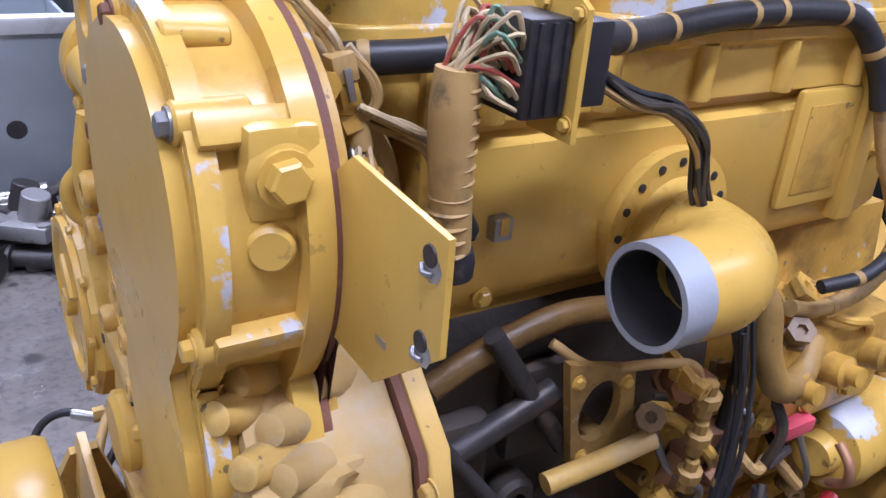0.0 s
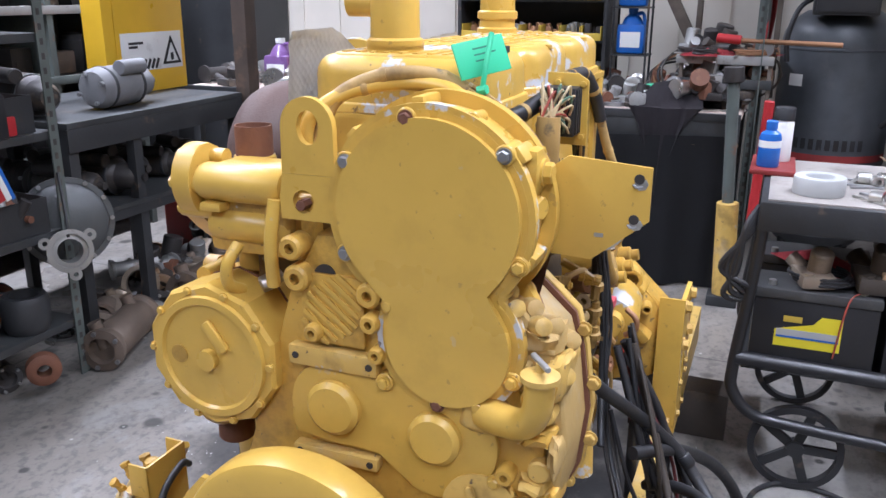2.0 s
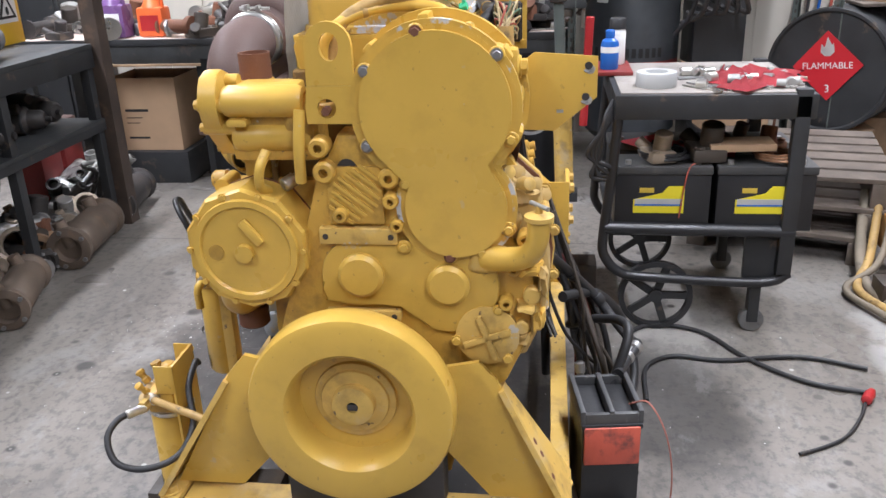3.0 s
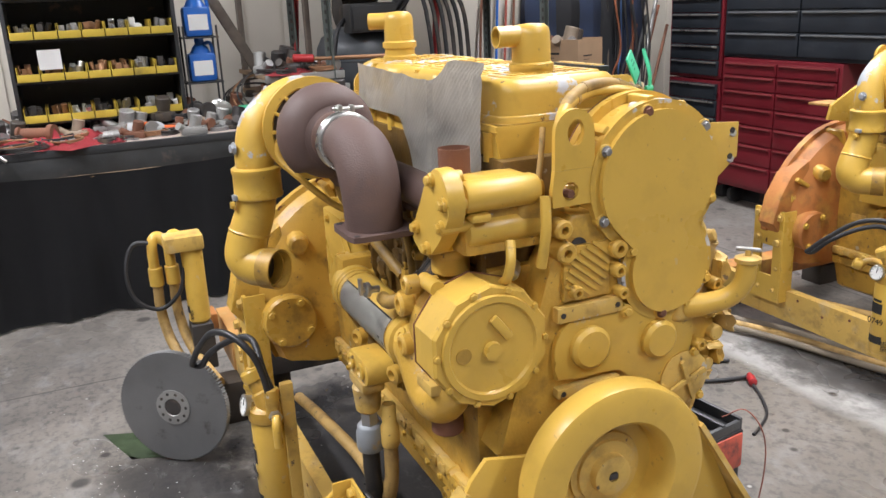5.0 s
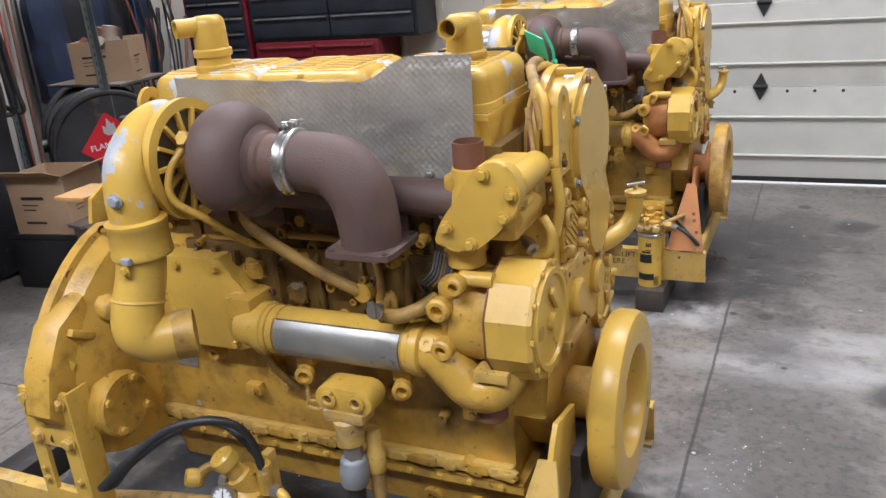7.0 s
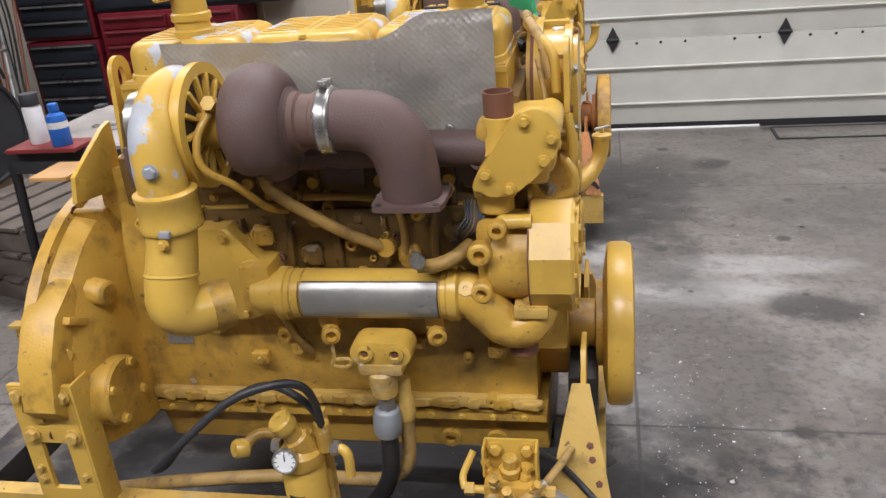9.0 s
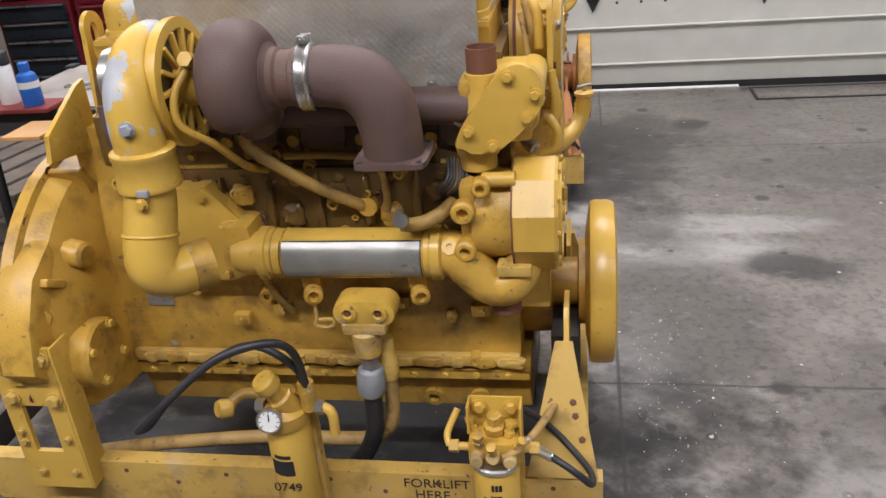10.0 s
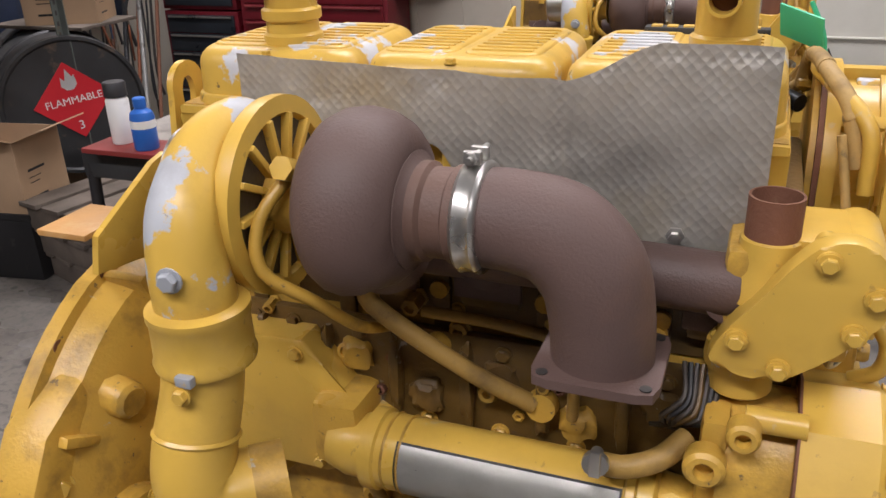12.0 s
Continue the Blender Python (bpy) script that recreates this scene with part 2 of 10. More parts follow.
def concrete():
    """Old shop slab: broad mottling, oil, shade painted under the engines, dried absorbent and other pale patches, saw
    joints and one mat outline left by years of use.
    """
    m = material("stained concrete", (0.200, 0.180, 0.158), 0.30, vary=0.20, size=0.9, bump=0.25, grain=60, stain=(0.105, 0.098, 0.092), amount=0.42, stain_size=1.4, sharp=0.30, stain_rough=0.33)
    t = m.node_tree
    n, link = t.nodes, t.links.new
    b = n["Principled BSDF"]
    at = n.new("ShaderNodeTexCoord")
    col = b.inputs["Base Color"].links[0].from_socket

    def noise_of(scale, detail, rough_):
        x = n.new("ShaderNodeTexNoise")
        x.inputs["Scale"].default_value, x.inputs["Detail"].default_value, x.inputs["Roughness"].default_value = scale, detail, rough_
        link(at.outputs["Object"], x.inputs["Vector"])
        return x.outputs[0]

    def ramp(fac, p0, p1, a=0.0, z=1.0):
        r = n.new("ShaderNodeMapRange")
        r.interpolation_type = "SMOOTHSTEP"
        for k, v in enumerate((p0, p1, a, z)):
            r.inputs[k + 1].default_value = v
        link(fac, r.inputs[0])
        return r.outputs[0]

    def sums(op, p, q):
        x = n.new("ShaderNodeMath")
        x.operation = op
        for k, v in enumerate((p, q)):
            if isinstance(v, (int, float)):
                x.inputs[k].default_value = v
            else:
                link(v, x.inputs[k])
        return x.outputs[0]

    def lay(base, fac, colour):
        x = n.new("ShaderNodeMix")
        x.data_type = "RGBA"
        link(fac, x.inputs[0])
        link(base, x.inputs[6])
        x.inputs[7].default_value = (*colour, 1)
        return x.outputs[2]

    ragged = noise_of(4.5, 8, 0.65)

    def patch(cx, cy, rx, ry, rag=0.9, soft=0.35):
        mp = n.new("ShaderNodeMapping")
        mp.vector_type = "POINT"
        mp.inputs["Location"].default_value = (-cx / rx, -cy / ry, 0)
        mp.inputs["Scale"].default_value = (1 / rx, 1 / ry, 0)
        link(at.outputs["Object"], mp.inputs[0])
        d = n.new("ShaderNodeVectorMath")
        d.operation = "LENGTH"
        link(mp.outputs[0], d.inputs[0])
        r = sums("ADD", d.outputs["Value"], sums("MULTIPLY", sums("SUBTRACT", ragged, 0.5), rag * 2))
        return ramp(r, 1.0 - soft, 1.0 + soft, 1.0, 0.0)

    fine = noise_of(28, 6, 0.7)
    col = lay(col, sums("MULTIPLY", ramp(fine, 0.48, 0.62), 0.75), (0.10, 0.095, 0.09))
    col = lay(col, sums("MULTIPLY", ramp(noise_of(2.3, 9, 0.74), 0.52, 0.64), 0.40), (0.30, 0.292, 0.282))
    # pale and ragged patches, dried absorbent along the second engine
    for cx, cy, rx, ry, f in ((-0.85, 1.62, 0.75, 0.13, 0.9), (0.35, 1.30, 0.42, 0.20, 0.25), (0.16, 0.35, 0.12, 0.40, 0.2), (-0.02, 1.70, 0.14, 0.16, 0.7), (0.34, 1.27, 0.30, 0.10, 0.5), (0.62, 1.55, 0.35, 0.10, 0.4), (0.07, 0.38, 0.13, 0.22, 0.35), (-1.55, 0.85, 0.4, 0.2, 0.4)):
        col = lay(col, sums("MULTIPLY", patch(cx, cy, rx, ry), f), (0.47, 0.46, 0.44))
    # oil, with painted shade under both engines; oil by the bench and single blots
    # The last five darken the slab broadly on the door side.
    for cx, cy, rx, ry, f in ((-0.75, -0.08, 1.1, 0.60, 0.97), (-0.75, 2.1, 0.95, 0.55, 0.85), (-1.2, -0.75, 0.45, 0.28, 0.8), (0.78, 1.14, 0.19, 0.13, 0.75), (0.1, 2.4, 0.30, 0.55, 0.6), (-2.55, -1.1, 0.5, 0.3, 0.3), (-0.95, 0.75, 0.35, 0.25, 0.7), (-1.9, -1.45, 0.6, 0.25, 0.25), (0.58, 2.94, 0.10, 0.08, 0.7), (0.18, 1.75, 0.20, 0.45, 0.4), (0.22, 2.75, 0.45, 0.40, 0.55), (0.30, 0.75, 0.30, 0.70, 0.42), (1.6, 2.2, 0.9, 0.35, 0.35), (1.2, 0.2, 0.6, 0.4, 0.3)):
        col = lay(col, sums("MULTIPLY", patch(cx, cy, rx, ry), f), (0.030, 0.029, 0.030))
    streak = n.new("ShaderNodeMapping")
    streak.inputs["Scale"].default_value = (3.0, 5.5, 1)
    streak.inputs["Rotation"].default_value = (0, 0, 0.5)
    link(at.outputs["Object"], streak.inputs[0])
    scuff = n.new("ShaderNodeTexNoise")
    scuff.inputs["Scale"].default_value, scuff.inputs["Detail"].default_value, scuff.inputs["Roughness"].default_value = 1.6, 8, 0.7
    link(streak.outputs[0], scuff.inputs["Vector"])
    col = lay(col, sums("MULTIPLY", ramp(scuff.outputs[0], 0.56, 0.66), 0.28), (0.30, 0.295, 0.288))
    col = lay(col, sums("MULTIPLY", ramp(scuff.outputs[0], 0.47, 0.38), 0.40), (0.085, 0.08, 0.077))
    drops = n.new("ShaderNodeTexVoronoi")
    drops.inputs["Scale"].default_value = 3.4
    link(at.outputs["Object"], drops.inputs["Vector"])
    col = lay(col, sums("MULTIPLY", ramp(drops.outputs["Distance"], 0.08, 0.15, 1.0, 0.0), 0.85), (0.05, 0.047, 0.045))
    spots = n.new("ShaderNodeTexVoronoi")
    spots.inputs["Scale"].default_value = 9.0
    link(at.outputs["Object"], spots.inputs["Vector"])
    pick = n.new("ShaderNodeSeparateColor")
    link(spots.outputs["Color"], pick.inputs[0])
    col = lay(col, sums("MULTIPLY", ramp(spots.outputs["Distance"], 0.10, 0.20, 1.0, 0.0), ramp(pick.outputs[0], 0.55, 0.9)), (0.055, 0.05, 0.048))
    col = lay(col, sums("MULTIPLY", ramp(spots.outputs["Distance"], 0.04, 0.09, 1.0, 0.0), ramp(pick.outputs[1], 0.7, 0.8)), (0.50, 0.49, 0.46))
    # saw joints
    sep = n.new("ShaderNodeSeparateXYZ")
    link(at.outputs["Object"], sep.inputs[0])
    for axis, where in (("Y", 0.34), ("Y", 2.55), ("X", 0.07), ("Y", -0.62), ("X", -2.35), ("Y", -2.1)):
        d = sums("ABSOLUTE", sums("SUBTRACT", sums("ADD", sep.outputs[axis], sums("MULTIPLY", ragged, 0.02)), where + 0.01), 0.0)
        col = lay(col, sums("MULTIPLY", ramp(d, 0.003, 0.008, 1.0, 0.0), 0.75), (0.05, 0.048, 0.046))
    link(col, b.inputs["Base Color"])
    return m


floor_mat = concrete()

# ---- mesh helpers ----


def undo(parent):
    return Matrix() if parent.parent else parent.matrix_basis.inverted()


def finish(name, bm, mat, parent=None, label="", smooth=38):
    bmesh.ops.recalc_face_normals(bm, faces=bm.faces)
    me = bpy.data.meshes.new(name)
    bm.to_mesh(me)
    bm.free()
    for p in me.polygons:
        p.use_smooth = True
    me.set_sharp_from_angle(angle=radians(smooth))
    me.materials.append(mat)
    ob = new(name, me)
    if parent is not None:
        ob.parent = parent
        ob.matrix_parent_inverse = undo(parent)
    if label:
        ob["label"] = label
    return ob


def part(name, bm, mat, parent, label=""):
    return finish(name, bm, mat, parent, label)


def thing(name, at, label, category, group="", kind=""):
    ob = new(name)
    ob.empty_display_size = 0.05
    ob.matrix_basis = Matrix.Translation(at)
    return tagged(ob, label, category, group, kind)


def solo(name, bm, mat, label, category, group="", kind=""):
    return tagged(finish(name, bm, mat), label, category, group, kind)


def B():
    return bmesh.new()


def box(bm, lo, hi, bev=0.0, m=None):
    lo, hi = Vector(lo), Vector(hi)
    r = bmesh.ops.create_cube(bm, size=1.0, matrix=Matrix.Translation((lo + hi) / 2) @ Matrix.Diagonal((*(hi - lo), 1)))
    vs = r["verts"]
    if bev:
        es = list({e for v in vs for e in v.link_edges})
        out = bmesh.ops.bevel(bm, geom=es, offset=bev, segments=2, affect="EDGES", profile=0.6)
        vs = list({v for f in out["faces"] for v in f.verts} | {v for v in vs if v.is_valid})
    if m is not None:
        bmesh.ops.transform(bm, matrix=m, verts=[v for v in vs if v.is_valid])
    return bm


def basis(d):
    d = Vector(d).normalized()
    u = d.orthogonal().normalized() if abs(d.z) > 0.95 else Vector((0, 0, 1)).cross(d).normalized()
    return u, d.cross(u), d


def lathe(bm, prof, origin, axis, seg=32, turn=0.0, closed=False):
    """prof: (radius, along). Revolved round the axis from origin; ends of radius 0 close to a point, others to a cap."""
    u, v, d = basis(axis)
    o = Vector(origin)
    rings = []
    for r, h in prof:
        c = o + d * h
        if r < 1e-6:
            rings.append([bm.verts.new(c)])
        else:
            rings.append([bm.verts.new(c + (u * math.cos(a) + v * math.sin(a)) * r) for a in (turn + 2 * math.pi * k / seg for k in range(seg))])
    if closed:
        rings.append(rings[0])
    for a, b in zip(rings, rings[1:]):
        for k in range(seg):
            k2 = (k + 1) % seg
            if len(a) == 1 and len(b) == 1:
                continue
            if len(a) == 1:
                bm.faces.new((a[0], b[k2], b[k]))
            elif len(b) == 1:
                bm.faces.new((a[k], a[k2], b[0]))
            else:
                bm.faces.new((a[k], a[k2], b[k2], b[k]))
    if not closed:
        for ring, flip in ((rings[0], True), (rings[-1], False)):
            if len(ring) > 2:
                bm.faces.new(ring[::-1] if flip else ring)
    return bm


def cyl(bm, p0, p1, r, r2=None, seg=24, bev=0.0, turn=0.0):
    p0, p1 = Vector(p0), Vector(p1)
    d = p1 - p0
    L = d.length
    r2 = r if r2 is None else r2
    prof = [(r, 0), (r2, L)] if not bev else [(r - bev, 0), (r, bev), (r2, L - bev), (r2 - bev, L)]
    return lathe(bm, prof, p0, d, seg, turn)


def smooth_path(pts, steps=6):
    P = [Vector(p) for p in pts]
    if len(P) < 3:
        return P
    Q = [2 * P[0] - P[1]] + P + [2 * P[-1] - P[-2]]
    out = []
    for a, b, c, d in zip(Q, Q[1:], Q[2:], Q[3:]):
        for k in range(steps):
            t = k / steps
            out.append(0.5 * ((2 * b) + (c - a) * t + (2 * a - 5 * b + 4 * c - d) * t * t + (3 * b - a - 3 * c + d) * t ** 3))
    return out + [P[-1]]


def tube(bm, pts, r, seg=10, steps=6, smooth=True, wall=0.0, square=False):
    """A round bar or pipe along points; r a number or one per point; wall > 0 leaves it open, with that thickness."""
    path = smooth_path(pts, steps) if smooth else [Vector(p) for p in pts]
    n = len(path)
    if isinstance(r, (list, tuple)):
        rad = [float(np.interp(k / (n - 1) * (len(r) - 1), range(len(r)), r)) for k in range(n)]
    else:
        rad = [r] * n
    tang = [(path[min(k + 1, n - 1)] - path[max(k - 1, 0)]).normalized() for k in range(n)]
    u = tang[0].orthogonal().normalized()
    frames = []
    for t in tang:
        u = (u - t * u.dot(t)).normalized()
        frames.append((u.copy(), t.cross(u)))

    def rings(off):
        return [[bm.verts.new(p + (f[0] * math.cos(a) + f[1] * math.sin(a)) * (q + off)) for a in (2 * math.pi * k / seg for k in range(seg))] for p, f, q in zip(path, frames, rad)]

    def skin(rs):
        for a, b in zip(rs, rs[1:]):
            for k in range(seg):
                bm.faces.new((a[k], a[(k + 1) % seg], b[(k + 1) % seg], b[k]))

    outer = rings(0)
    skin(outer)
    if wall:
        inner = rings(-wall)
        skin(inner)
        for a, b in ((outer[0], inner[0]), (outer[-1], inner[-1])):
            for k in range(seg):
                bm.faces.new((a[k], a[(k + 1) % seg], b[(k + 1) % seg], b[k]))
    else:
        bm.faces.new(outer[0][::-1])
        bm.faces.new(outer[-1])
    return bm


def prism(bm, outline, axis, a, b, bev=0.0):
    """A flat outline pushed from a to b along an axis. Outline in (y, z) for x, (x, z) for y, (x, y) for z."""
    def at(p, h):
        return {"x": (h, p[0], p[1]), "y": (p[0], h, p[1]), "z": (p[0], p[1], h)}[axis]
    lo = [bm.verts.new(at(p, a)) for p in outline]
    hi = [bm.verts.new(at(p, b)) for p in outline]
    fs = [bm.faces.new(lo[::-1]), bm.faces.new(hi)]
    n = len(lo)
    for k in range(n):
        fs.append(bm.faces.new((lo[k], lo[(k + 1) % n], hi[(k + 1) % n], hi[k])))
    if bev:
        es = [e for f in fs[:2] for e in f.edges]
        bmesh.ops.bevel(bm, geom=list(set(es)), offset=bev, segments=2, affect="EDGES", profile=0.6)
    return bm


def flowing(pts, steps=4):
    """A closed outline rounded through its points."""
    n = len(pts)
    out = []
    for k in range(n):
        a, b, c, d = (Vector(pts[(k + q) % n]) for q in (-1, 0, 1, 2))
        for j in range(steps):
            t = j / steps
            p = 0.5 * ((2 * b) + (c - a) * t + (2 * a - 5 * b + 4 * c - d) * t * t + (3 * b - a - 3 * c + d) * t ** 3)
            out.append((p.x, p.y))
    return out


def arc(cx, cy, r, a0, a1, n=12):
    return [(cx + r * math.cos(radians(a0 + (a1 - a0) * k / n)), cy + r * math.sin(radians(a0 + (a1 - a0) * k / n))) for k in range(n + 1)]


def ring_prism(bm, outline, hole, axis, a, b):
    """A plate with one hole; outline and hole have the same number of points."""
    def at(p, h):
        return {"x": (h, p[0], p[1]), "y": (p[0], h, p[1]), "z": (p[0], p[1], h)}[axis]
    V = [[bm.verts.new(at(p, h)) for p in o] for h in (a, b) for o in (outline, hole)]
    n = len(outline)
    for k in range(n):
        q = (k + 1) % n
        for s, t in ((V[0], V[1]), (V[2], V[3]), (V[0], V[2]), (V[1], V[3])):
            bm.faces.new((s[k], s[q], t[q], t[k]))
    return bm


def pillow(bm, x0, x1, y0, y1, z0, z1, rc, rt, n=5):
    """A soft-edged lid: rounded corners in plan, rounded top edge."""
    rows = []
    for h, inset in [(z0, 0.0), (z1 - rt, 0.0015)] + [(z1 - rt + rt * math.sin(radians(18 * k)), 0.0015 + rt * (1 - math.cos(radians(18 * k)))) for k in range(1, 6)]:
        r = max(0.004, rc - inset)
        a0, a1, b0, b1 = x0 + inset + r, x1 - inset - r, y0 + inset + r, y1 - inset - r
        o = arc(a1, b1, r, 0, 90, n) + arc(a0, b1, r, 90, 180, n) + arc(a0, b0, r, 180, 270, n) + arc(a1, b0, r, 270, 360, n)
        rows.append([bm.verts.new((p[0], p[1], h)) for p in o])
    for a, b in zip(rows, rows[1:]):
        for k in range(len(a)):
            q = (k + 1) % len(a)
            bm.faces.new((a[k], a[q], b[q], b[k]))
    bm.faces.new(rows[0][::-1])
    bm.faces.new(rows[-1])
    return bm


def holed_plate(bm, outline, c, ry, rz, axis, a, b, n=28):
    """A flat plate of any convex outline with one real oval hole."""
    angles = sorted([2 * math.pi * k / n for k in range(n)] + [math.atan2(p[1] - c[1], p[0] - c[0]) % (2 * math.pi) for p in outline])
    outer, inner = [], []
    for t in angles:
        d = (math.cos(t), math.sin(t))
        far = 1e9
        for p, q in zip(outline, outline[1:] + outline[:1]):
            ex, ey = q[0] - p[0], q[1] - p[1]
            den = d[0] * ey - d[1] * ex
            if abs(den) < 1e-12:
                continue
            u = ((p[0] - c[0]) * ey - (p[1] - c[1]) * ex) / den
            v = ((p[0] - c[0]) * d[1] - (p[1] - c[1]) * d[0]) / den
            if u > 0 and -1e-6 <= v <= 1 + 1e-6:
                far = min(far, u)
        outer.append((c[0] + d[0] * far, c[1] + d[1] * far))
        inner.append((c[0] + ry * d[0], c[1] + rz * d[1]))
    return ring_prism(bm, outer, inner, axis, a, b)


def lump(bm, c, size, seed=0, rough=0.22, m=None):
    """An uneven rounded casting lump."""
    r = bmesh.ops.create_icosphere(bm, subdivisions=3, radius=1.0)
    for v in r["verts"]:
        d = v.co.normalized()
        p = Vector(math.copysign(abs(x) ** 0.6, x) for x in d)
        f = 1 + rough * noise.noise(d * 1.7 + Vector((seed, 0, 0))) + rough * 0.5 * noise.noise(d * 4.1 + Vector((0, seed, 0)))
        q = Vector((p.x * size[0], p.y * size[1], p.z * size[2])) * f * 0.8
        v.co = Vector(c) + ((m @ q) if m is not None else q)
    return bm


BOLTS = {}


def bolt(parent, at, d, r=0.011, mat=None, h=None, washer=True, name="bolt"):
    """A hexagon-headed bolt on a washer; alike bolts share one mesh."""
    mat = mat or yellow
    key = (round(r, 4), mat.name, washer)
    if key not in BOLTS:
        bm = B()
        if washer:
            lathe(bm, [(r * 1.45, 0), (r * 1.45, r * 0.25)], (0, 0, 0), (0, 0, 1), 14)
        lathe(bm, [(r * 1.1, r * 0.2), (r * 1.1, r * 0.95), (r * 0.92, r * 1.1)], (0, 0, 0), (0, 0, 1), 6)
        ob = finish(name, bm, mat)
        BOLTS[key] = ob.data
        bpy.data.objects.remove(ob)
    ob = new(name, BOLTS[key])
    ob.parent = parent
    ob.matrix_parent_inverse = undo(parent)
    u, v, w = basis(d)
    ob.matrix_basis = Matrix.Translation(at) @ Matrix((u, v, w)).transposed().to_4x4() @ Matrix.Rotation(random.random() * 6, 4, "Z")
    return ob

# ---- the hall ----
XW, XE, YS, YN, TOP = -4.6, 5.5, -4.2, 3.67, 4.0


def structure(name, bm, mat, label):
    return solo(name, bm, mat, label, "structure", kind="structure")


structure("floor", box(B(), (XW - 0.3, YS - 0.3, -0.2), (XE + 0.3, YN + 0.03, 0.0)), floor_mat, "grey stained concrete shop floor")
# Apron assumed; its pale colour supplies the glare under the door.
structure("ground", box(B(), (-40, YN + 0.0305, -0.2), (40, YN + 60, -0.001)), material("pale concrete apron", (0.52, 0.51, 0.48), 0.6, vary=0.12, size=1.0), "pale sunlit concrete apron outside the door")
fp = structure("floor_hatch", box(B(), (1.05, 3.40, 0.0), (2.5, 3.63, 0.004), 0.001), floor_mat, "flush steel-framed hatch in the floor")
for lo, hi in (((1.03, 3.38), (2.52, 3.40)), ((1.03, 3.63), (2.52, 3.65)), ((1.03, 3.40), (1.05, 3.63)), ((2.5, 3.40), (2.52, 3.63))):
    part("hatch_frame", box(B(), (*lo, 0.0), (*hi, 0.007), 0.001), dark_steel, fp)
# Unseen ceiling closes the hall; its grey is kept dark against bounce.
structure("ceiling", box(B(), (XW - 0.3, YS - 0.3, TOP), (XE + 0.3, YN + 0.3, TOP + 0.2)), ceiling_grey, "unseen grey ceiling, kept dark to cut bounced light")
DX0, DX1, DTOP = -1.3, 3.9, 3.6


def wall_with_ribs(name, lo, hi, axis, sign, paint=None):
    bm = box(B(), lo, hi)
    a, b = (lo[1], hi[1]) if axis == "x" else (lo[0], hi[0])
    k = a + 0.15
    while k < b:
        if axis == "x":
            x0 = hi[0] if sign > 0 else lo[0] - 0.012
            prism(bm, [(k, lo[2]), (k + 0.03, lo[2]), (k + 0.03, hi[2]), (k, hi[2])], "x", x0, x0 + 0.012)
        else:
            y0 = hi[1] if sign > 0 else lo[1] - 0.012
            prism(bm, [(k, lo[2]), (k + 0.03, lo[2]), (k + 0.03, hi[2]), (k, hi[2])], "y", y0, y0 + 0.012)
        k += 0.3
    return structure(name, bm, paint or wall_paint, "dirty cream ribbed metal wall" if paint is None else "ribbed metal wall, kept dark to cut bounced light")


wall_with_ribs("wall_west", (XW - 0.2, YS - 0.2, 0), (XW, YN + 0.2, TOP), "x", 1)
# East and south walls close the hall unseen, darkened to weaken the fill.
wall_with_ribs("wall_east", (XE, YS - 0.2, 0), (XE + 0.2, YN + 0.2, TOP), "x", -1, low_bounce_wall)
wall_with_ribs("wall_south", (XW, YS - 0.2, 0), (XE, YS, TOP), "y", 1, low_bounce_wall)
wall_with_ribs("wall_north_west", (XW, YN, 0), (DX0, YN + 0.2, TOP), "y", -1)
wall_with_ribs("wall_north_east", (DX1, YN, 0), (XE, YN + 0.2, TOP), "y", -1)
structure("wall_north_lintel", box(B(), (DX0, YN, DTOP), (DX1, YN + 0.2, TOP)), wall_paint, "cream wall over the garage door")

# sectional garage door with hinges and a gap of daylight below
door = thing("door_1", (1.3, YN, 0), "white sectional steel garage door, closed", "garage door", kind="structure")
z = 0.045
while z < DTOP - 0.1:
    sec = B()
    tall = 0.565 if z < 0.1 else 0.495
    top = min(z + tall, DTOP + 0.02)
    box(sec, (DX0 + 0.0005, YN + 0.03, z), (DX1 - 0.0005, YN + 0.07, top - 0.006), 0.003)
    for zz in (z + 0.135, z + 0.375):
        if zz + 0.03 < top:
            prism(sec, [(YN + 0.03, zz - 0.014), (YN + 0.010, zz + 0.001), (YN + 0.010, zz + 0.005), (YN + 0.03, zz + 0.010)], "x", DX0 + 0.012, DX1 - 0.012)
    p = part("door_panel", sec, door_white, door)
    for k in range(6):
        hx = 0.03 + (k - 1) * 1.06
        if hx > DX1 - 0.2 or hx < DX0 + 0.1:
            continue
        h = prism(B(), [(hx - 0.042, top), (hx, top - 0.085), (hx + 0.042, top), (hx, top + 0.085)], "y", YN + 0.018, YN + 0.028)
        cyl(h, (hx - 0.042, YN + 0.02, top), (hx + 0.042, YN + 0.02, top), 0.012, seg=10)
        part("hinge", h, dark_steel, p, "black diamond-shaped hinge")
        for q in (1, 2, 3, 5, 6):
            if z < 0.1:
                part("rivet", lathe(B(), [(0.010, 0), (0.008, 0.003), (0, 0.004)], (hx + q * 0.152, YN + 0.03, top - 0.03), (0, -1, 0), 9), dark_steel, p)
    z += tall
structure("door_seal", box(B(), (DX0, YN + 0.03, 0.015), (0.98, YN + 0.06, 0.044)), black_rubber, "black rubber seal under the door")
structure("door_seal_right", box(B(), (0.9805, YN + 0.03, 0.001), (DX1, YN + 0.06, 0.044)), black_rubber, "black rubber seal under the door")
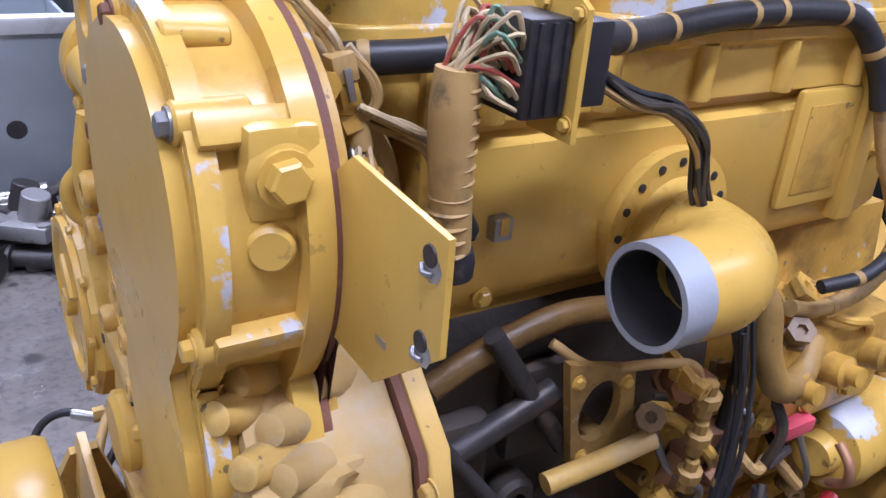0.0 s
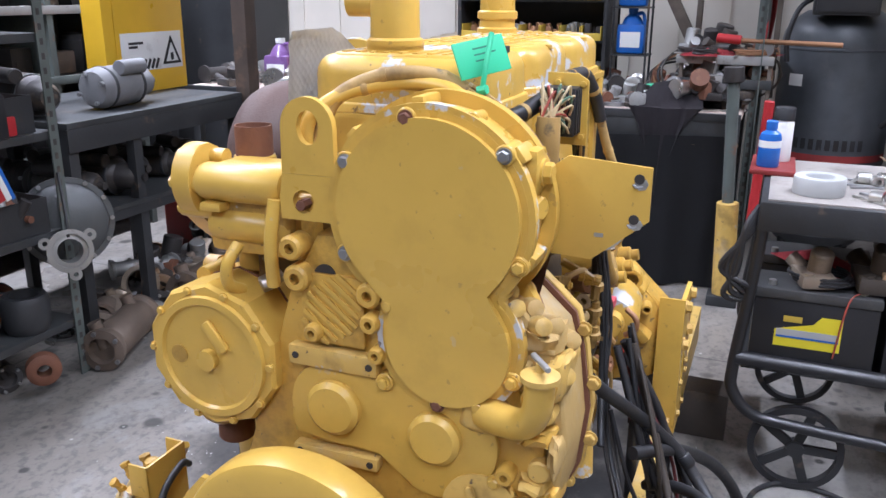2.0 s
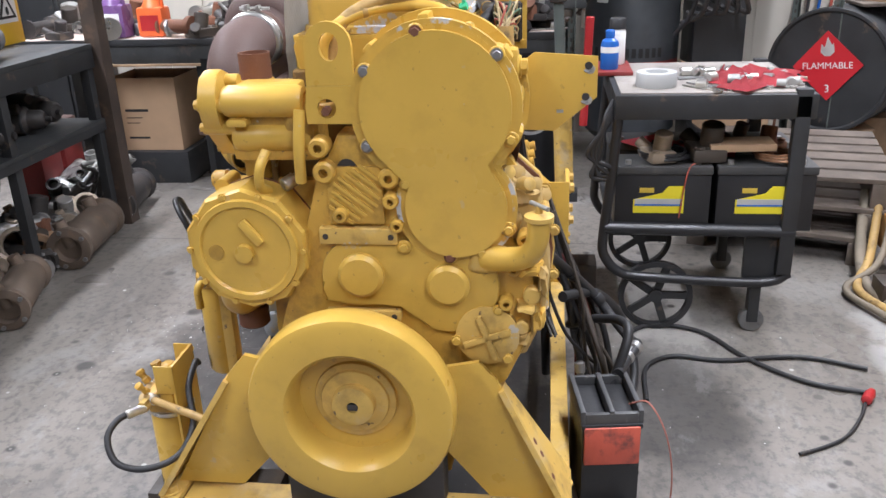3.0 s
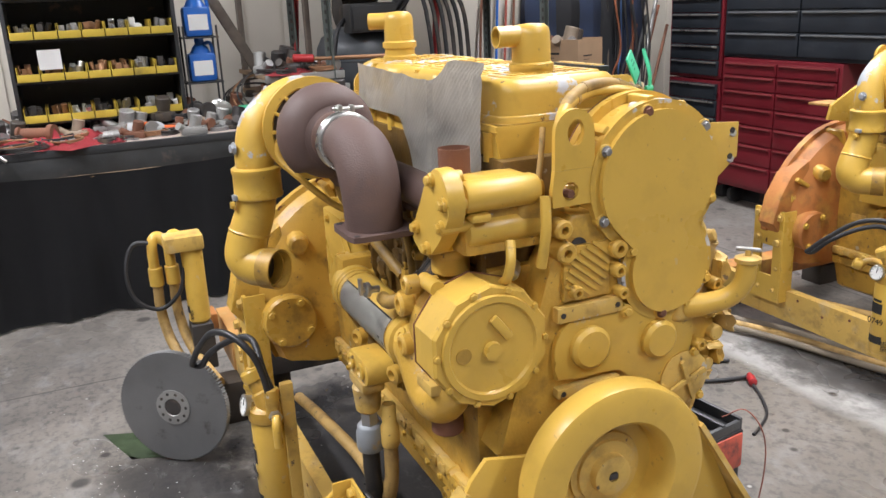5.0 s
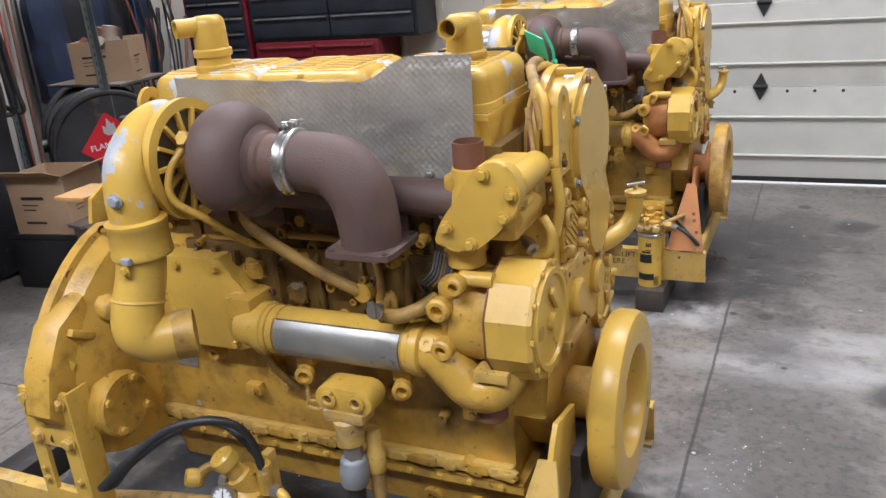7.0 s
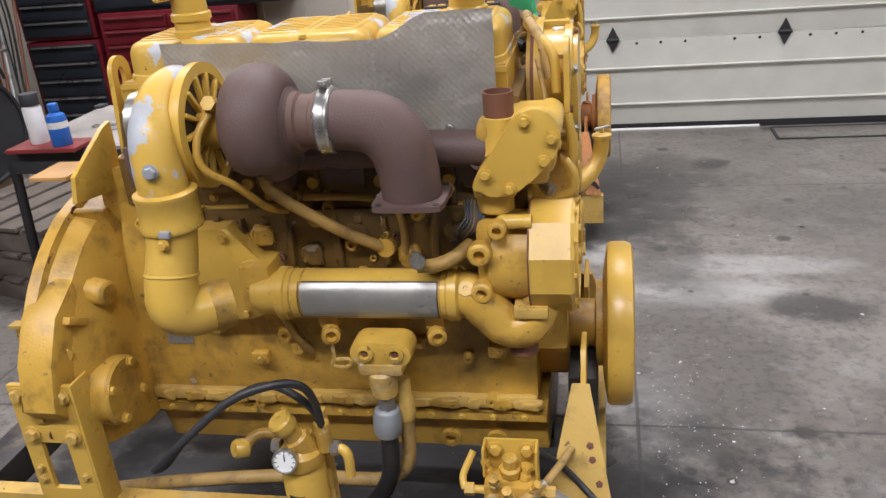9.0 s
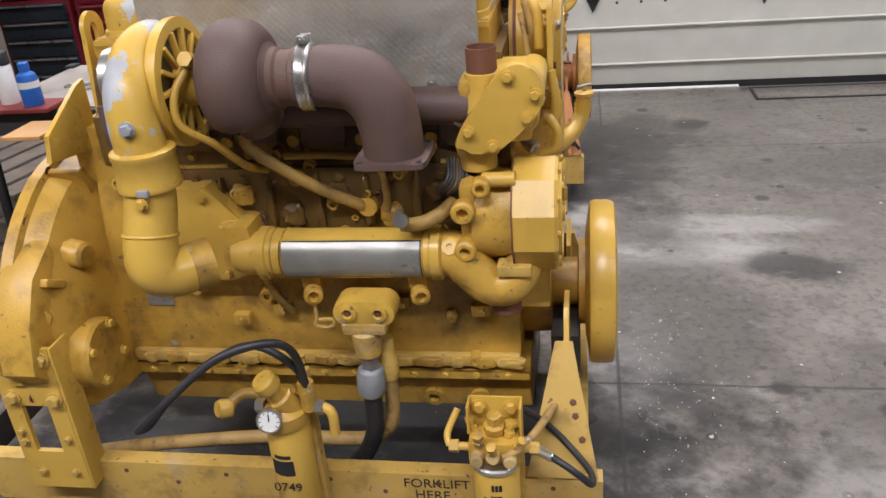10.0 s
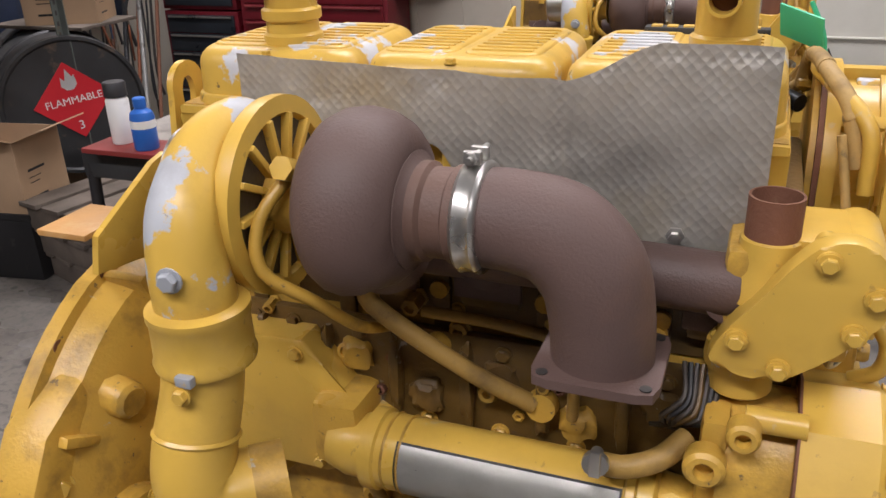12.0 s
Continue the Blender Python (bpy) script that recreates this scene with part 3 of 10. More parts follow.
# Housings added above the assumed lamps, out of view.
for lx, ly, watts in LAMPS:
    f = thing("tube_lamp", (lx, ly, TOP), "assumed white ceiling lamp, out of view, added to light the hall", "ceiling lamp", "ceiling lamps")
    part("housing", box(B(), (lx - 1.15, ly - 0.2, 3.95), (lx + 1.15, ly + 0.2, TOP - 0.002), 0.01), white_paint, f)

# ---- the engine ----
FX = -0.09   # front face of the timing cover
engine = thing("diesel_engine", (-0.65, 0, 0.30), "yellow painted six-cylinder diesel engine on a stand, chipped and grimy", "engine")


def block():
    side = [(-0.20, 0.43), (0.18, 0.43), (0.18, 0.62), (0.195, 0.66), (0.195, 0.80), (0.18, 0.86), (0.17, 0.97), (-0.17, 0.97), (-0.19, 0.86), (-0.205, 0.80), (-0.205, 0.62)]
    b = part("block", prism(B(), side, "x", -1.20, -0.19, 0.008), yellow_grimy, engine, "grimy yellow cast iron block")
    for k in range(6):
        x = -1.08 + k * 0.158
        part("side_pad", box(B(), (x - 0.05, 0.175, 0.50), (x + 0.05, 0.192, 0.62), 0.006), yellow_grimy, b)
        part("core_plug", cyl(B(), (x + 0.075, -0.19, 0.455), (x + 0.075, -0.212, 0.455), 0.018, seg=12), yellow_cast, b)
    part("ledge", box(B(), (-1.2, -0.224, 0.440), (-0.19, -0.20, 0.474), 0.010), yellow_dusty, b, "dusty casting ledge")
    for k in range(15):
        lump(q := B(), (-1.15 + 0.067 * k, -0.222, 0.455), (0.02 + 0.012 * (k % 3), 0.012, 0.018), k, 0.3)
        part("ledge_boss", q, (yellow_dusty, yellow_grimy)[k % 2], b)
    # Oil plus painted shade: this side is coloured far darker than the block.
    part("oily_upper_side", box(B(), (-1.02, -0.2085, 0.79), (-0.24, -0.19, 0.962), 0.006), yellow_oil_shade, b, "oily upper side of the block, coloured darker for shade")
    # dark flank below the inlet chest, coloured for grease and shade, with pads and pipes
    fl = part("black_flank", prism(B(), [(0.17, 0.50), (0.205, 0.505), (0.212, 0.60), (0.205, 0.70), (0.214, 0.78), (0.20, 0.90), (0.17, 0.955)], "x", -0.80, -0.26, 0.006), grease_and_shade, b, "lower flank coloured black for grease and shade")
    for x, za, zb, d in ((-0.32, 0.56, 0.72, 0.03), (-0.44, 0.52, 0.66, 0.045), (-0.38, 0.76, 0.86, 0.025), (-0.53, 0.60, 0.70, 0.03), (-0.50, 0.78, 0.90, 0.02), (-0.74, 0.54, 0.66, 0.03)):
        part("pad", box(B(), (x - 0.05, 0.20, za), (x + 0.045, 0.21 + d, zb), 0.012), grease_and_shade, fl)
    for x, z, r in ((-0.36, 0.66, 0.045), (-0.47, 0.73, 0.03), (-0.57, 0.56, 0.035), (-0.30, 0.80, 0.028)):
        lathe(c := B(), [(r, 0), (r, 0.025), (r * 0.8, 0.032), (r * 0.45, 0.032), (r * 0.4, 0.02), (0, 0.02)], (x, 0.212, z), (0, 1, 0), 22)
        part("plug", c, grease_and_shade, fl)
    part("ledge", box(B(), (-1.2, 0.18, 0.458), (-0.19, 0.206, 0.498), 0.006), yellow_grimy, b)
    return b


blk = block()


def oil_pan():
    bm = B()
    prism(bm, [(-0.215, 0.425), (0.215, 0.425), (0.215, 0.40), (0.19, 0.39), (0.17, 0.29), (0.15, 0.275), (-0.15, 0.275), (-0.17, 0.29), (-0.19, 0.39), (-0.215, 0.40)], "x", -1.2, -0.17, 0.006)
    pan = part("oil_pan", bm, yellow_cast, engine)
    for k in range(13):
        bolt(pan, (-1.16 + k * 0.078, -0.2155, 0.412), (0, -1, 0), 0.007)
    for x in (-0.42, -0.30):
        lathe(p := B(), [(0.026, 0), (0.026, 0.03), (0.014, 0.03), (0.012, 0.012), (0, 0.012)], (x, -0.16, 0.325), (0, -1, -0.15), 20)
        part("drain_boss", p, yellow_grimy, pan)
    g = B()
    box(g, (-1.2, -0.218, 0.4255), (-0.17, 0.218, 0.431))
    part("gasket", g, yellow_grimy, pan)
    return pan


oil_pan()


def head():
    # Head coloured for oil and for the shade below turbo and shield.
    h = part("cylinder_head", prism(B(), [(-0.175, 0.965), (0.16, 0.965), (0.16, 1.185), (-0.125, 1.185), (-0.125, 1.092), (-0.175, 1.085)], "x", -1.17, -0.21, 0.010), yellow_oil_shade, engine)
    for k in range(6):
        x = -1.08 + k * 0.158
        part("port_boss", box(B(), (x - 0.045, -0.195, 1.00), (x + 0.045, -0.17, 1.075), 0.01), yellow_oil_shade, h)
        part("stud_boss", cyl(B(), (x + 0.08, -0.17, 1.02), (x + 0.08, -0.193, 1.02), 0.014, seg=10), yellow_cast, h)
        part("web", box(B(), (x + 0.066, -0.183, 0.93), (x + 0.094, -0.17, 1.08), 0.005), yellow_oil_shade, h)
    for k in range(7):
        bolt(h, (-1.08 + k * 0.14, -0.1755, 0.985), (0, -1, 0), 0.008, yellow_cast)
    # smooth inlet chest on the far side, with a step along its top
    bm = prism(B(), [(0.12, 0.975), (0.185, 0.975), (0.202, 1.0), (0.202, 1.15), (0.182, 1.16), (0.182, 1.225), (0.12, 1.235)], "x", -1.10, -0.34, 0.008)
    inlet = part("inlet_manifold", bm, yellow, engine, "smooth yellow inlet chest")
    part("corner_post", box(B(), (-0.36, 0.15, 0.975), (-0.332, 0.21, 1.235), 0.006), yellow_cast, inlet)
    part("rear_rib", box(B(), (-1.02, 0.195, 0.99), (-0.985, 0.222, 1.21), 0.006), yellow, inlet)
    rc = part("recess_frame", box(B(), (-0.985, 0.2, 1.02), (-0.86, 0.212, 1.175), 0.008), yellow, inlet)
    part("recess_floor", box(B(), (-0.965, 0.2115, 1.04), (-0.88, 0.2135, 1.155), 0.0005), yellow_cast, rc)
    for x, zz in ((-0.42, 1.20), (-0.42, 0.99), (-0.56, 1.20), (-0.8, 1.20), (-1.0, 1.20), (-0.84, 0.99), (-1.06, 1.08)):
        bolt(inlet, (x, 0.183 if zz > 1.16 else 0.202, zz), (0, 1, 0), 0.008)
    for z in (1.085,):
        b = box(B(), (-0.440, 0.2, z - 0.028), (-0.418, 0.216, z - 0.004), 0.002)
        cl = part("steel_clip", b, bolt_steel, inlet, "small bare steel clip")
        part("clip_mouth", box(B(), (-0.434, 0.2155, z - 0.021), (-0.424, 0.2175, z - 0.003)), yellow_cast, cl)
    c = Vector((-0.66, 0.202, 1.035))
    lathe(b := B(), [(0.092, 0), (0.094, 0.006), (0.092, 0.018), (0.062, 0.02), (0.056, 0.04)], c, (0, 1, 0), 40)
    fl = part("inlet_flange", b, yellow, inlet)
    for k in range(16):
        a = k * math.pi / 8
        # Flat dark discs draw the holes, with their shade as colour.
        lathe(b := B(), [(0.005, 0), (0.005, 0.003), (0.003, 0.0032)], c + Vector((0.079 * math.cos(a), 0.0175, 0.079 * math.sin(a))), (0, 1, 0), 10)
        part("bolt_hole", b, iron_and_hole_shade, fl)
    return h


hd = head()


def inlet_elbow():
    """The elbow turns forward and ends in a bare grey mouth."""
    path = [(-0.66, 0.215, 1.035), (-0.66, 0.262, 1.035), (-0.645, 0.305, 1.035), (-0.61, 0.331, 1.035), (-0.565, 0.335, 1.035), (-0.52, 0.335, 1.036)]
    e = part("inlet_elbow", tube(B(), path, [0.053, 0.054, 0.056, 0.056, 0.054, 0.051], 36, 6, wall=0.005), yellow, engine, "smooth yellow inlet elbow")
    bm = tube(B(), [(-0.548, 0.335, 1.0355), (-0.53, 0.335, 1.036), (-0.509, 0.335, 1.036)], 0.0535, 36, 2, wall=0.007)
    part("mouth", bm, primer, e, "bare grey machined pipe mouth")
    # The bore's shade is in the colour: dark liner, dark end disc.
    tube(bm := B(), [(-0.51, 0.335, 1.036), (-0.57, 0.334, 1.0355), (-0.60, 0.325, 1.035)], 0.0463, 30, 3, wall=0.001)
    part("liner", bm, iron_and_hole_shade, e, "pipe bore, its shade put into a dark colour")
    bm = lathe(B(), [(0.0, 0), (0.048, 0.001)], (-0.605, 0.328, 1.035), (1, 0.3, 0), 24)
    part("inside", bm, iron_and_hole_shade, e, "dark disc for the shaded inside of the pipe")


inlet_elbow()


def valve_cover():
    """Three rounded ribbed lids in a row on a bolted base."""
    y0, y1 = -0.105, 0.195
    base = prism(B(), [(y0 - 0.012, 1.175), (y1 + 0.004, 1.175), (y1 + 0.004, 1.232), (y1 + 0.012, 1.238), (y1 + 0.012, 1.25), (y0 - 0.018, 1.25), (y0 - 0.018, 1.238), (y0 - 0.012, 1.232)], "x", -1.15, -0.235, 0.006)
    b = part("valve_cover_base", base, yellow, engine)
    for k in range(7):
        x = -1.10 + k * 0.138
        part("pillar", cyl(B(), (x, y0 - 0.012, 1.176), (x, y0 - 0.012, 1.236), 0.014, seg=12), yellow, b)
        part("pillar", cyl(B(), (x, y1 + 0.004, 1.176), (x, y1 + 0.004, 1.236), 0.014, seg=12), yellow, b)
    part("gasket", box(B(), (-1.148, y0 - 0.008, 1.2505), (-0.238, y1 + 0.006, 1.2515)), yellow_grimy, b)
    for k in range(3):
        a = -1.142 + k * 0.302
        z = a + 0.296
        lid = part("lid", pillow(B(), a + 0.002, z - 0.002, y0, y1, 1.252, 1.338, 0.055, 0.030), yellow_chipped, engine, "yellow valve cover lid with paint flaked to grey")
        part("rim", pillow(B(), a - 0.002, z + 0.002, y0 - 0.008, y1 + 0.008, 1.2515, 1.266, 0.058, 0.004), yellow_chipped, lid)
        for q in (0, 1):
            xa = a + 0.026 + q * 0.126
            pad = part("raised_pad", pillow(B(), xa, xa + 0.118, y0 + 0.030, y1 - 0.030, 1.330, 1.3415, 0.03, 0.007), yellow_chipped, lid)
            for r in range(8):
                yy = y0 + 0.050 + r * 0.025
                part("rib", box(B(), (xa + 0.014, yy, 1.3400), (xa + 0.104, yy + 0.010, 1.3440), 0.0016), yellow_chipped, pad)
        for xb, yb in ((a + 0.147, y0 + 0.013), (a + 0.147, y1 - 0.013)):
            bolt(lid, (xb, yb, 1.329), (0, 0, 1), 0.007)
    strip = box(B(), (-0.46, 0.150, 1.336), (-0.275, 0.176, 1.3475), 0.002)
    st = part("name_strip", strip, dark_steel, engine, "dark raised name strip with plain blocks")
    for k in range(7):
        part("letter_block", box(B(), (-0.45 + k * 0.024, 0.154, 1.347), (-0.434 + k * 0.024, 0.172, 1.3495)), yellow_chipped, st)
    # stepped rear end of the cover
    part("rear_cap", box(B(), (-1.20, 0.0, 1.10), (-1.151, y1 - 0.01, 1.235), 0.012), yellow, b)


valve_cover()


def breather(x, y, turn, drop=0.0):
    """A stepped yellow stack with a mitred sideways spout."""
    d = Vector((math.cos(turn), math.sin(turn), 0))
    base = B()
    lathe(base, [(0.047, 1.335), (0.047, 1.352), (0.042, 1.356), (0.041, 1.372 - drop), (0.047, 1.376 - drop), (0.047, 1.39 - drop), (0.041, 1.394 - drop), (0.040, 1.45 - drop), (0.037, 1.462 - drop), (0.028, 1.470 - drop), (0, 1.472 - drop)], (x, y, 0), (0, 0, 1), 28)
    b = part("breather", base, yellow, engine)
    p = Vector((x, y, 1.447 - drop))
    tube(s := B(), [p, p + d * 0.055, p + d * 0.082], 0.022, 20, 2, wall=0.004)
    part("spout", s, yellow, b)
    lathe(r := B(), [(0.0185, 0), (0.0185, 0.004), (0, 0.004)], p + d * 0.045, d, 16)
    part("spout_inside", r, rust, b)


breather(-0.333, 0.018, math.pi * 1.49, 0.030)
breather(-0.985, -0.022, math.pi * 1.32)


def timing_cover():
    c1, c2 = (0.172, 1.133), (0.206, 0.942)

    def outline(g):
        return arc(*c1, 0.140 + g, 228, -48, 44) + arc(*c2, 0.097 + g, 44, -208, 34)

    def wide(g, f=1.0):
        return [(0.172 + (p[0] - 0.172) * f, 1.06 + (p[1] - 1.06) * f) for p in outline(g)]

    case = part("timing_case", prism(B(), outline(0.010), "x", -0.186, FX - 0.012, 0.004), yellow, engine, "yellow timing case with flaked edges")
    part("front_lip", prism(B(), outline(0.019), "x", FX - 0.030, FX - 0.0125, 0.003), yellow_chipped, case, "lip with paint flaked to grey")
    part("cover_plate", prism(B(), outline(0.0), "x", FX - 0.0125, FX, 0.002), yellow, case, "flat smooth yellow cover plate")
    part("rear_lip", prism(B(), outline(0.030), "x", -0.190, -0.170, 0.003), yellow, case)
    part("gasket", prism(B(), outline(0.0285), "x", -0.198, -0.1905), rust, case, "brown gasket edge")
    part("case_back", prism(B(), outline(0.022), "x", -0.2075, -0.1985, 0.003), yellow_grimy, engine)
    ring = [(0.142, 1.27), (0.046, 1.202), (0.042, 1.063), (0.102, 0.861), (0.191, 0.842), (0.285, 1.228), (0.31, 1.075), (0.305, 0.90), (0.255, 0.852), (0.112, 0.99)]
    for k, (y, z) in enumerate(ring):
        part("lug", cyl(B(), (-0.15, y, z), (FX - 0.008, y, z), 0.015, seg=16, bev=0.002), yellow_chipped, case)
        bolt(case, (FX - 0.008, y, z), (1, 0, 0), 0.008, bolt_steel if k in (1, 2, 5) else (rust if k in (0, 4) else yellow))
    # long bars along the flank between the lips, with shallow pockets between
    for a, w in ((-20, 0.011), (36, 0.013), (96, 0.010), (138, 0.010)):
        y, z = c1[0] + 0.153 * math.cos(radians(a)), c1[1] + 0.153 * math.sin(radians(a))
        m = Matrix.Translation((-0.14, y, z)) @ Matrix.Rotation(radians(a), 4, "X")
        part("flank_bar", box(B(), (-0.04, -0.006, -w), (0.032, 0.014, w), 0.005, m), yellow_chipped if a == -20 else yellow, case)
    for a in (66,):
        y, z = c1[0] + 0.150 * math.cos(radians(a)), c1[1] + 0.150 * math.sin(radians(a))
        m = Matrix.Translation((-0.135, y, z)) @ Matrix.Rotation(radians(a), 4, "X")
        part("flank_boss", cyl(B(), m @ Vector((-0.02, 0, 0)), m @ Vector((0.028, 0.004, 0)), 0.010, seg=16, bev=0.002), yellow_chipped, case)
    # square pad with the heavy bolt, and the round stub below it
    part("bolt_pad", box(B(), (-0.188, 0.285, 1.165), (-0.135, 0.322, 1.232), 0.010), yellow, case)
    lathe(b := B(), [(0.026, 0), (0.026, 0.012), (0.022, 0.015)], (-0.160, 0.308, 1.197), (0, 1, 0), 24)
    part("bolt_boss", b, yellow, case)
    bolt(case, (-0.160, 0.323, 1.197), (0, 1, 0), 0.014)
    part("round_stub", cyl(B(), (-0.165, 0.28, 1.148), (-0.148, 0.328, 1.148), 0.017, seg=20, bev=0.003), yellow, case)


timing_cover()


def front_housing():
    out = [(-0.10, 0.47), (0.22, 0.45), (0.30, 0.56), (0.345, 0.66), (0.355, 0.80), (0.30, 0.90), (0.12, 0.93), (0.06, 1.08), (-0.02, 1.08), (-0.07, 0.98), (-0.10, 0.88), (-0.15, 0.70), (-0.20, 0.60)]
    bm = prism(B(), out, "x", -0.20, -0.118, 0.01)
    fh = part("front_housing", bm, yellow_cast, engine)
    lower = arc(0.012, 0.795, 0.082, 200, 90, 10) + [(0.08, 0.872)] + arc(0.186, 0.776, 0.10, 62, -115, 16) + [(0.09, 0.735), (0.05, 0.735), (0.0, 0.73), (-0.065, 0.74)]
    part("gear_cover", prism(B(), lower, "x", -0.119, -0.104, 0.004), yellow, fh)
    for y, z, r in ((0.012, 0.801, 0.046), (0.186, 0.783, 0.043)):
        lathe(b := B(), [(r, 0), (r, 0.014), (r - 0.008, 0.021), (0, 0.022)], (-0.106, y, z), (1, 0, 0), 32)
        part("boss", b, yellow, fh)
    for z0, z1, ys in ((0.866, 0.899, (-0.066, 0.09)), (0.700, 0.722, (-0.066, 0.088))):
        p = part("bar_plate", box(B(), (-0.119, ys[0], z0), (-0.096, ys[1], z1), 0.004), yellow_dusty, fh)
        for y in (ys[0] + 0.013, ys[1] - 0.013):
            # Hole drawn as a dark disc, shade in its colour.
            lathe(h := B(), [(0.006, 0), (0.006, 0.002), (0.0, 0.002)], (-0.0965, y, (z0 + z1) / 2), (1, 0, 0), 10)
            part("bolt_hole", h, iron_and_hole_shade, p)
    # ribbed square pad beside the plate
    pad = part("ribbed_pad", box(B(), (-0.12, -0.045, 0.905), (-0.108, 0.065, 1.02), 0.004), yellow_cast, fh)
    for k in range(8):
        m = Matrix.Translation((-0.108, 0.01, 0.963)) @ Matrix.Rotation(radians(-38), 4, "X")
        L = 0.05 - abs(k - 3.5) * 0.006
        part("rib", box(B(), (0, -L, -0.052 + k * 0.0148), (0.004, L, -0.046 + k * 0.0148), 0, m), yellow, pad)
    for y, z, r in ((0.079, 1.001, 0.02), (-0.045, 1.012, 0.022), (-0.052, 1.06, 0.02), (0.08, 0.955, 0.016), (0.09, 0.905, 0.014), (-0.02, 0.925, 0.015), (0.30, 0.745, 0.015), (0.315, 0.82, 0.015), (0.335, 0.88, 0.015)):
        lathe(b := B(), [(r, 0), (r, 0.035), (r * 0.8, 0.04), (r * 0.42, 0.04), (r * 0.40, 0.025), (0, 0.025)], (-0.13, y, z), (1, 0, 0), 20)
        part("threaded_boss", b, yellow_cast, fh)
    # A flat dark disc draws the shade in the open port.
    lathe(b := B(), [(0.019, 0), (0.019, 0.004), (0, 0.004)], (-0.1195, -0.005, 1.015), (1, 0, 0), 18)
    part("open_port", b, iron_and_hole_shade, fh, "dark open port")
    # little round end cover with cross ribs, low beside the damper
    lathe(b := B(), [(0.062, 0), (0.064, 0.03), (0.05, 0.036), (0, 0.037)], (-0.13, 0.262, 0.672), (1, 0, 0), 28)
    rc = part("round_cover", b, yellow_dusty, fh)
    for a in (20, 110):
        m = Matrix.Translation((-0.092, 0.262, 0.672)) @ Matrix.Rotation(radians(a), 4, "X")
        part("rib", box(B(), (0, -0.05, -0.006), (0.008, 0.05, 0.006), 0.002, m), yellow_dusty, rc)
    for a in (70, 190, 310):
        bolt(rc, (-0.098, 0.262 + 0.063 * math.cos(radians(a)), 0.672 + 0.063 * math.sin(radians(a))), (1, 0, 0), 0.008)
    return fh


fh = front_housing()
flank = [(0.25, 1.03), (0.30, 1.005), (0.355, 0.955), (0.37, 0.90), (0.385, 0.80), (0.375, 0.70), (0.34, 0.62), (0.28, 0.60), (0.22, 0.66), (0.22, 0.90)]
fk = part("case_flank", prism(B(), flank, "x", -0.255, -0.128, 0.008), yellow_dust, engine, "pale dusty flank of the front case")
part("gasket", prism(B(), [(0.2 + (p[0] - 0.2) * 1.03, 0.8 + (p[1] - 0.8) * 1.03) for p in flank], "x", -0.264, -0.2555), rust, fk)
part("flange_back", prism(B(), [(0.2 + (p[0] - 0.2) * 1.05, 0.8 + (p[1] - 0.8) * 1.04) for p in flank], "x", -0.285, -0.2645, 0.003), yellow_dusty, fk)
for y, z in ((0.372, 0.93), (0.392, 0.84), (0.392, 0.74), (0.36, 0.655)):
    bolt(fk, (-0.2645, y, z), (1, 0, 0), 0.009, yellow_dusty)
for y, z, r in ((0.355, 0.855, 0.016), (0.35, 0.76, 0.018), (0.33, 0.69, 0.015)):
    part("boss", cyl(B(), (-0.15, y, z), (-0.10, y, z), r, seg=16, bev=0.003), yellow_dusty, fk)


for k, (x, y, z) in enumerate(((-0.155, 0.275, 1.015), (-0.168, 0.31, 0.99), (-0.140, 0.33, 0.975), (-0.165, 0.342, 0.968), (-0.133, 0.292, 1.0), (-0.20, 0.36, 0.935), (-0.15, 0.365, 0.90), (-0.21, 0.29, 1.005))):
    lathe(b := B(), [(0.019, -0.02), (0.017, 0.006), (0.014, 0.020), (0.013, 0.028), (0.005, 0.031), (0, 0.031)], (x, y, z), (0.75, 0.5, 0.35), 16)
    part("bolt_boss", b, (yellow_dusty, yellow_dust)[k % 2], fk)
rf = random.Random(2)
for k, (y, z, sy, sz, d) in enumerate(((0.335, 0.955, 0.03, 0.02, 0.03), (0.365, 0.905, 0.018, 0.03, 0.045), (0.345, 0.815, 0.03, 0.014, 0.05), (0.372, 0.79, 0.012, 0.03, 0.06), (0.34, 0.735, 0.028, 0.012, 0.05), (0.362, 0.705, 0.014, 0.026, 0.05), (0.315, 0.90, 0.02, 0.03, 0.025), (0.325, 0.66, 0.03, 0.016, 0.04))):
    m = Matrix.Translation((-0.13, y, z)) @ Matrix.Rotation(rf.uniform(-0.5, 0.5), 4, "X")
    part("casting_lump", lump(B(), m @ Vector(((d - 0.09) / 2, 0, 0)), ((d + 0.09) / 2, sy * 1.15, sz * 1.25), k * 3.1, 0.35), (yellow_dust, yellow_dusty, yellow_cast)[k % 3], fk)


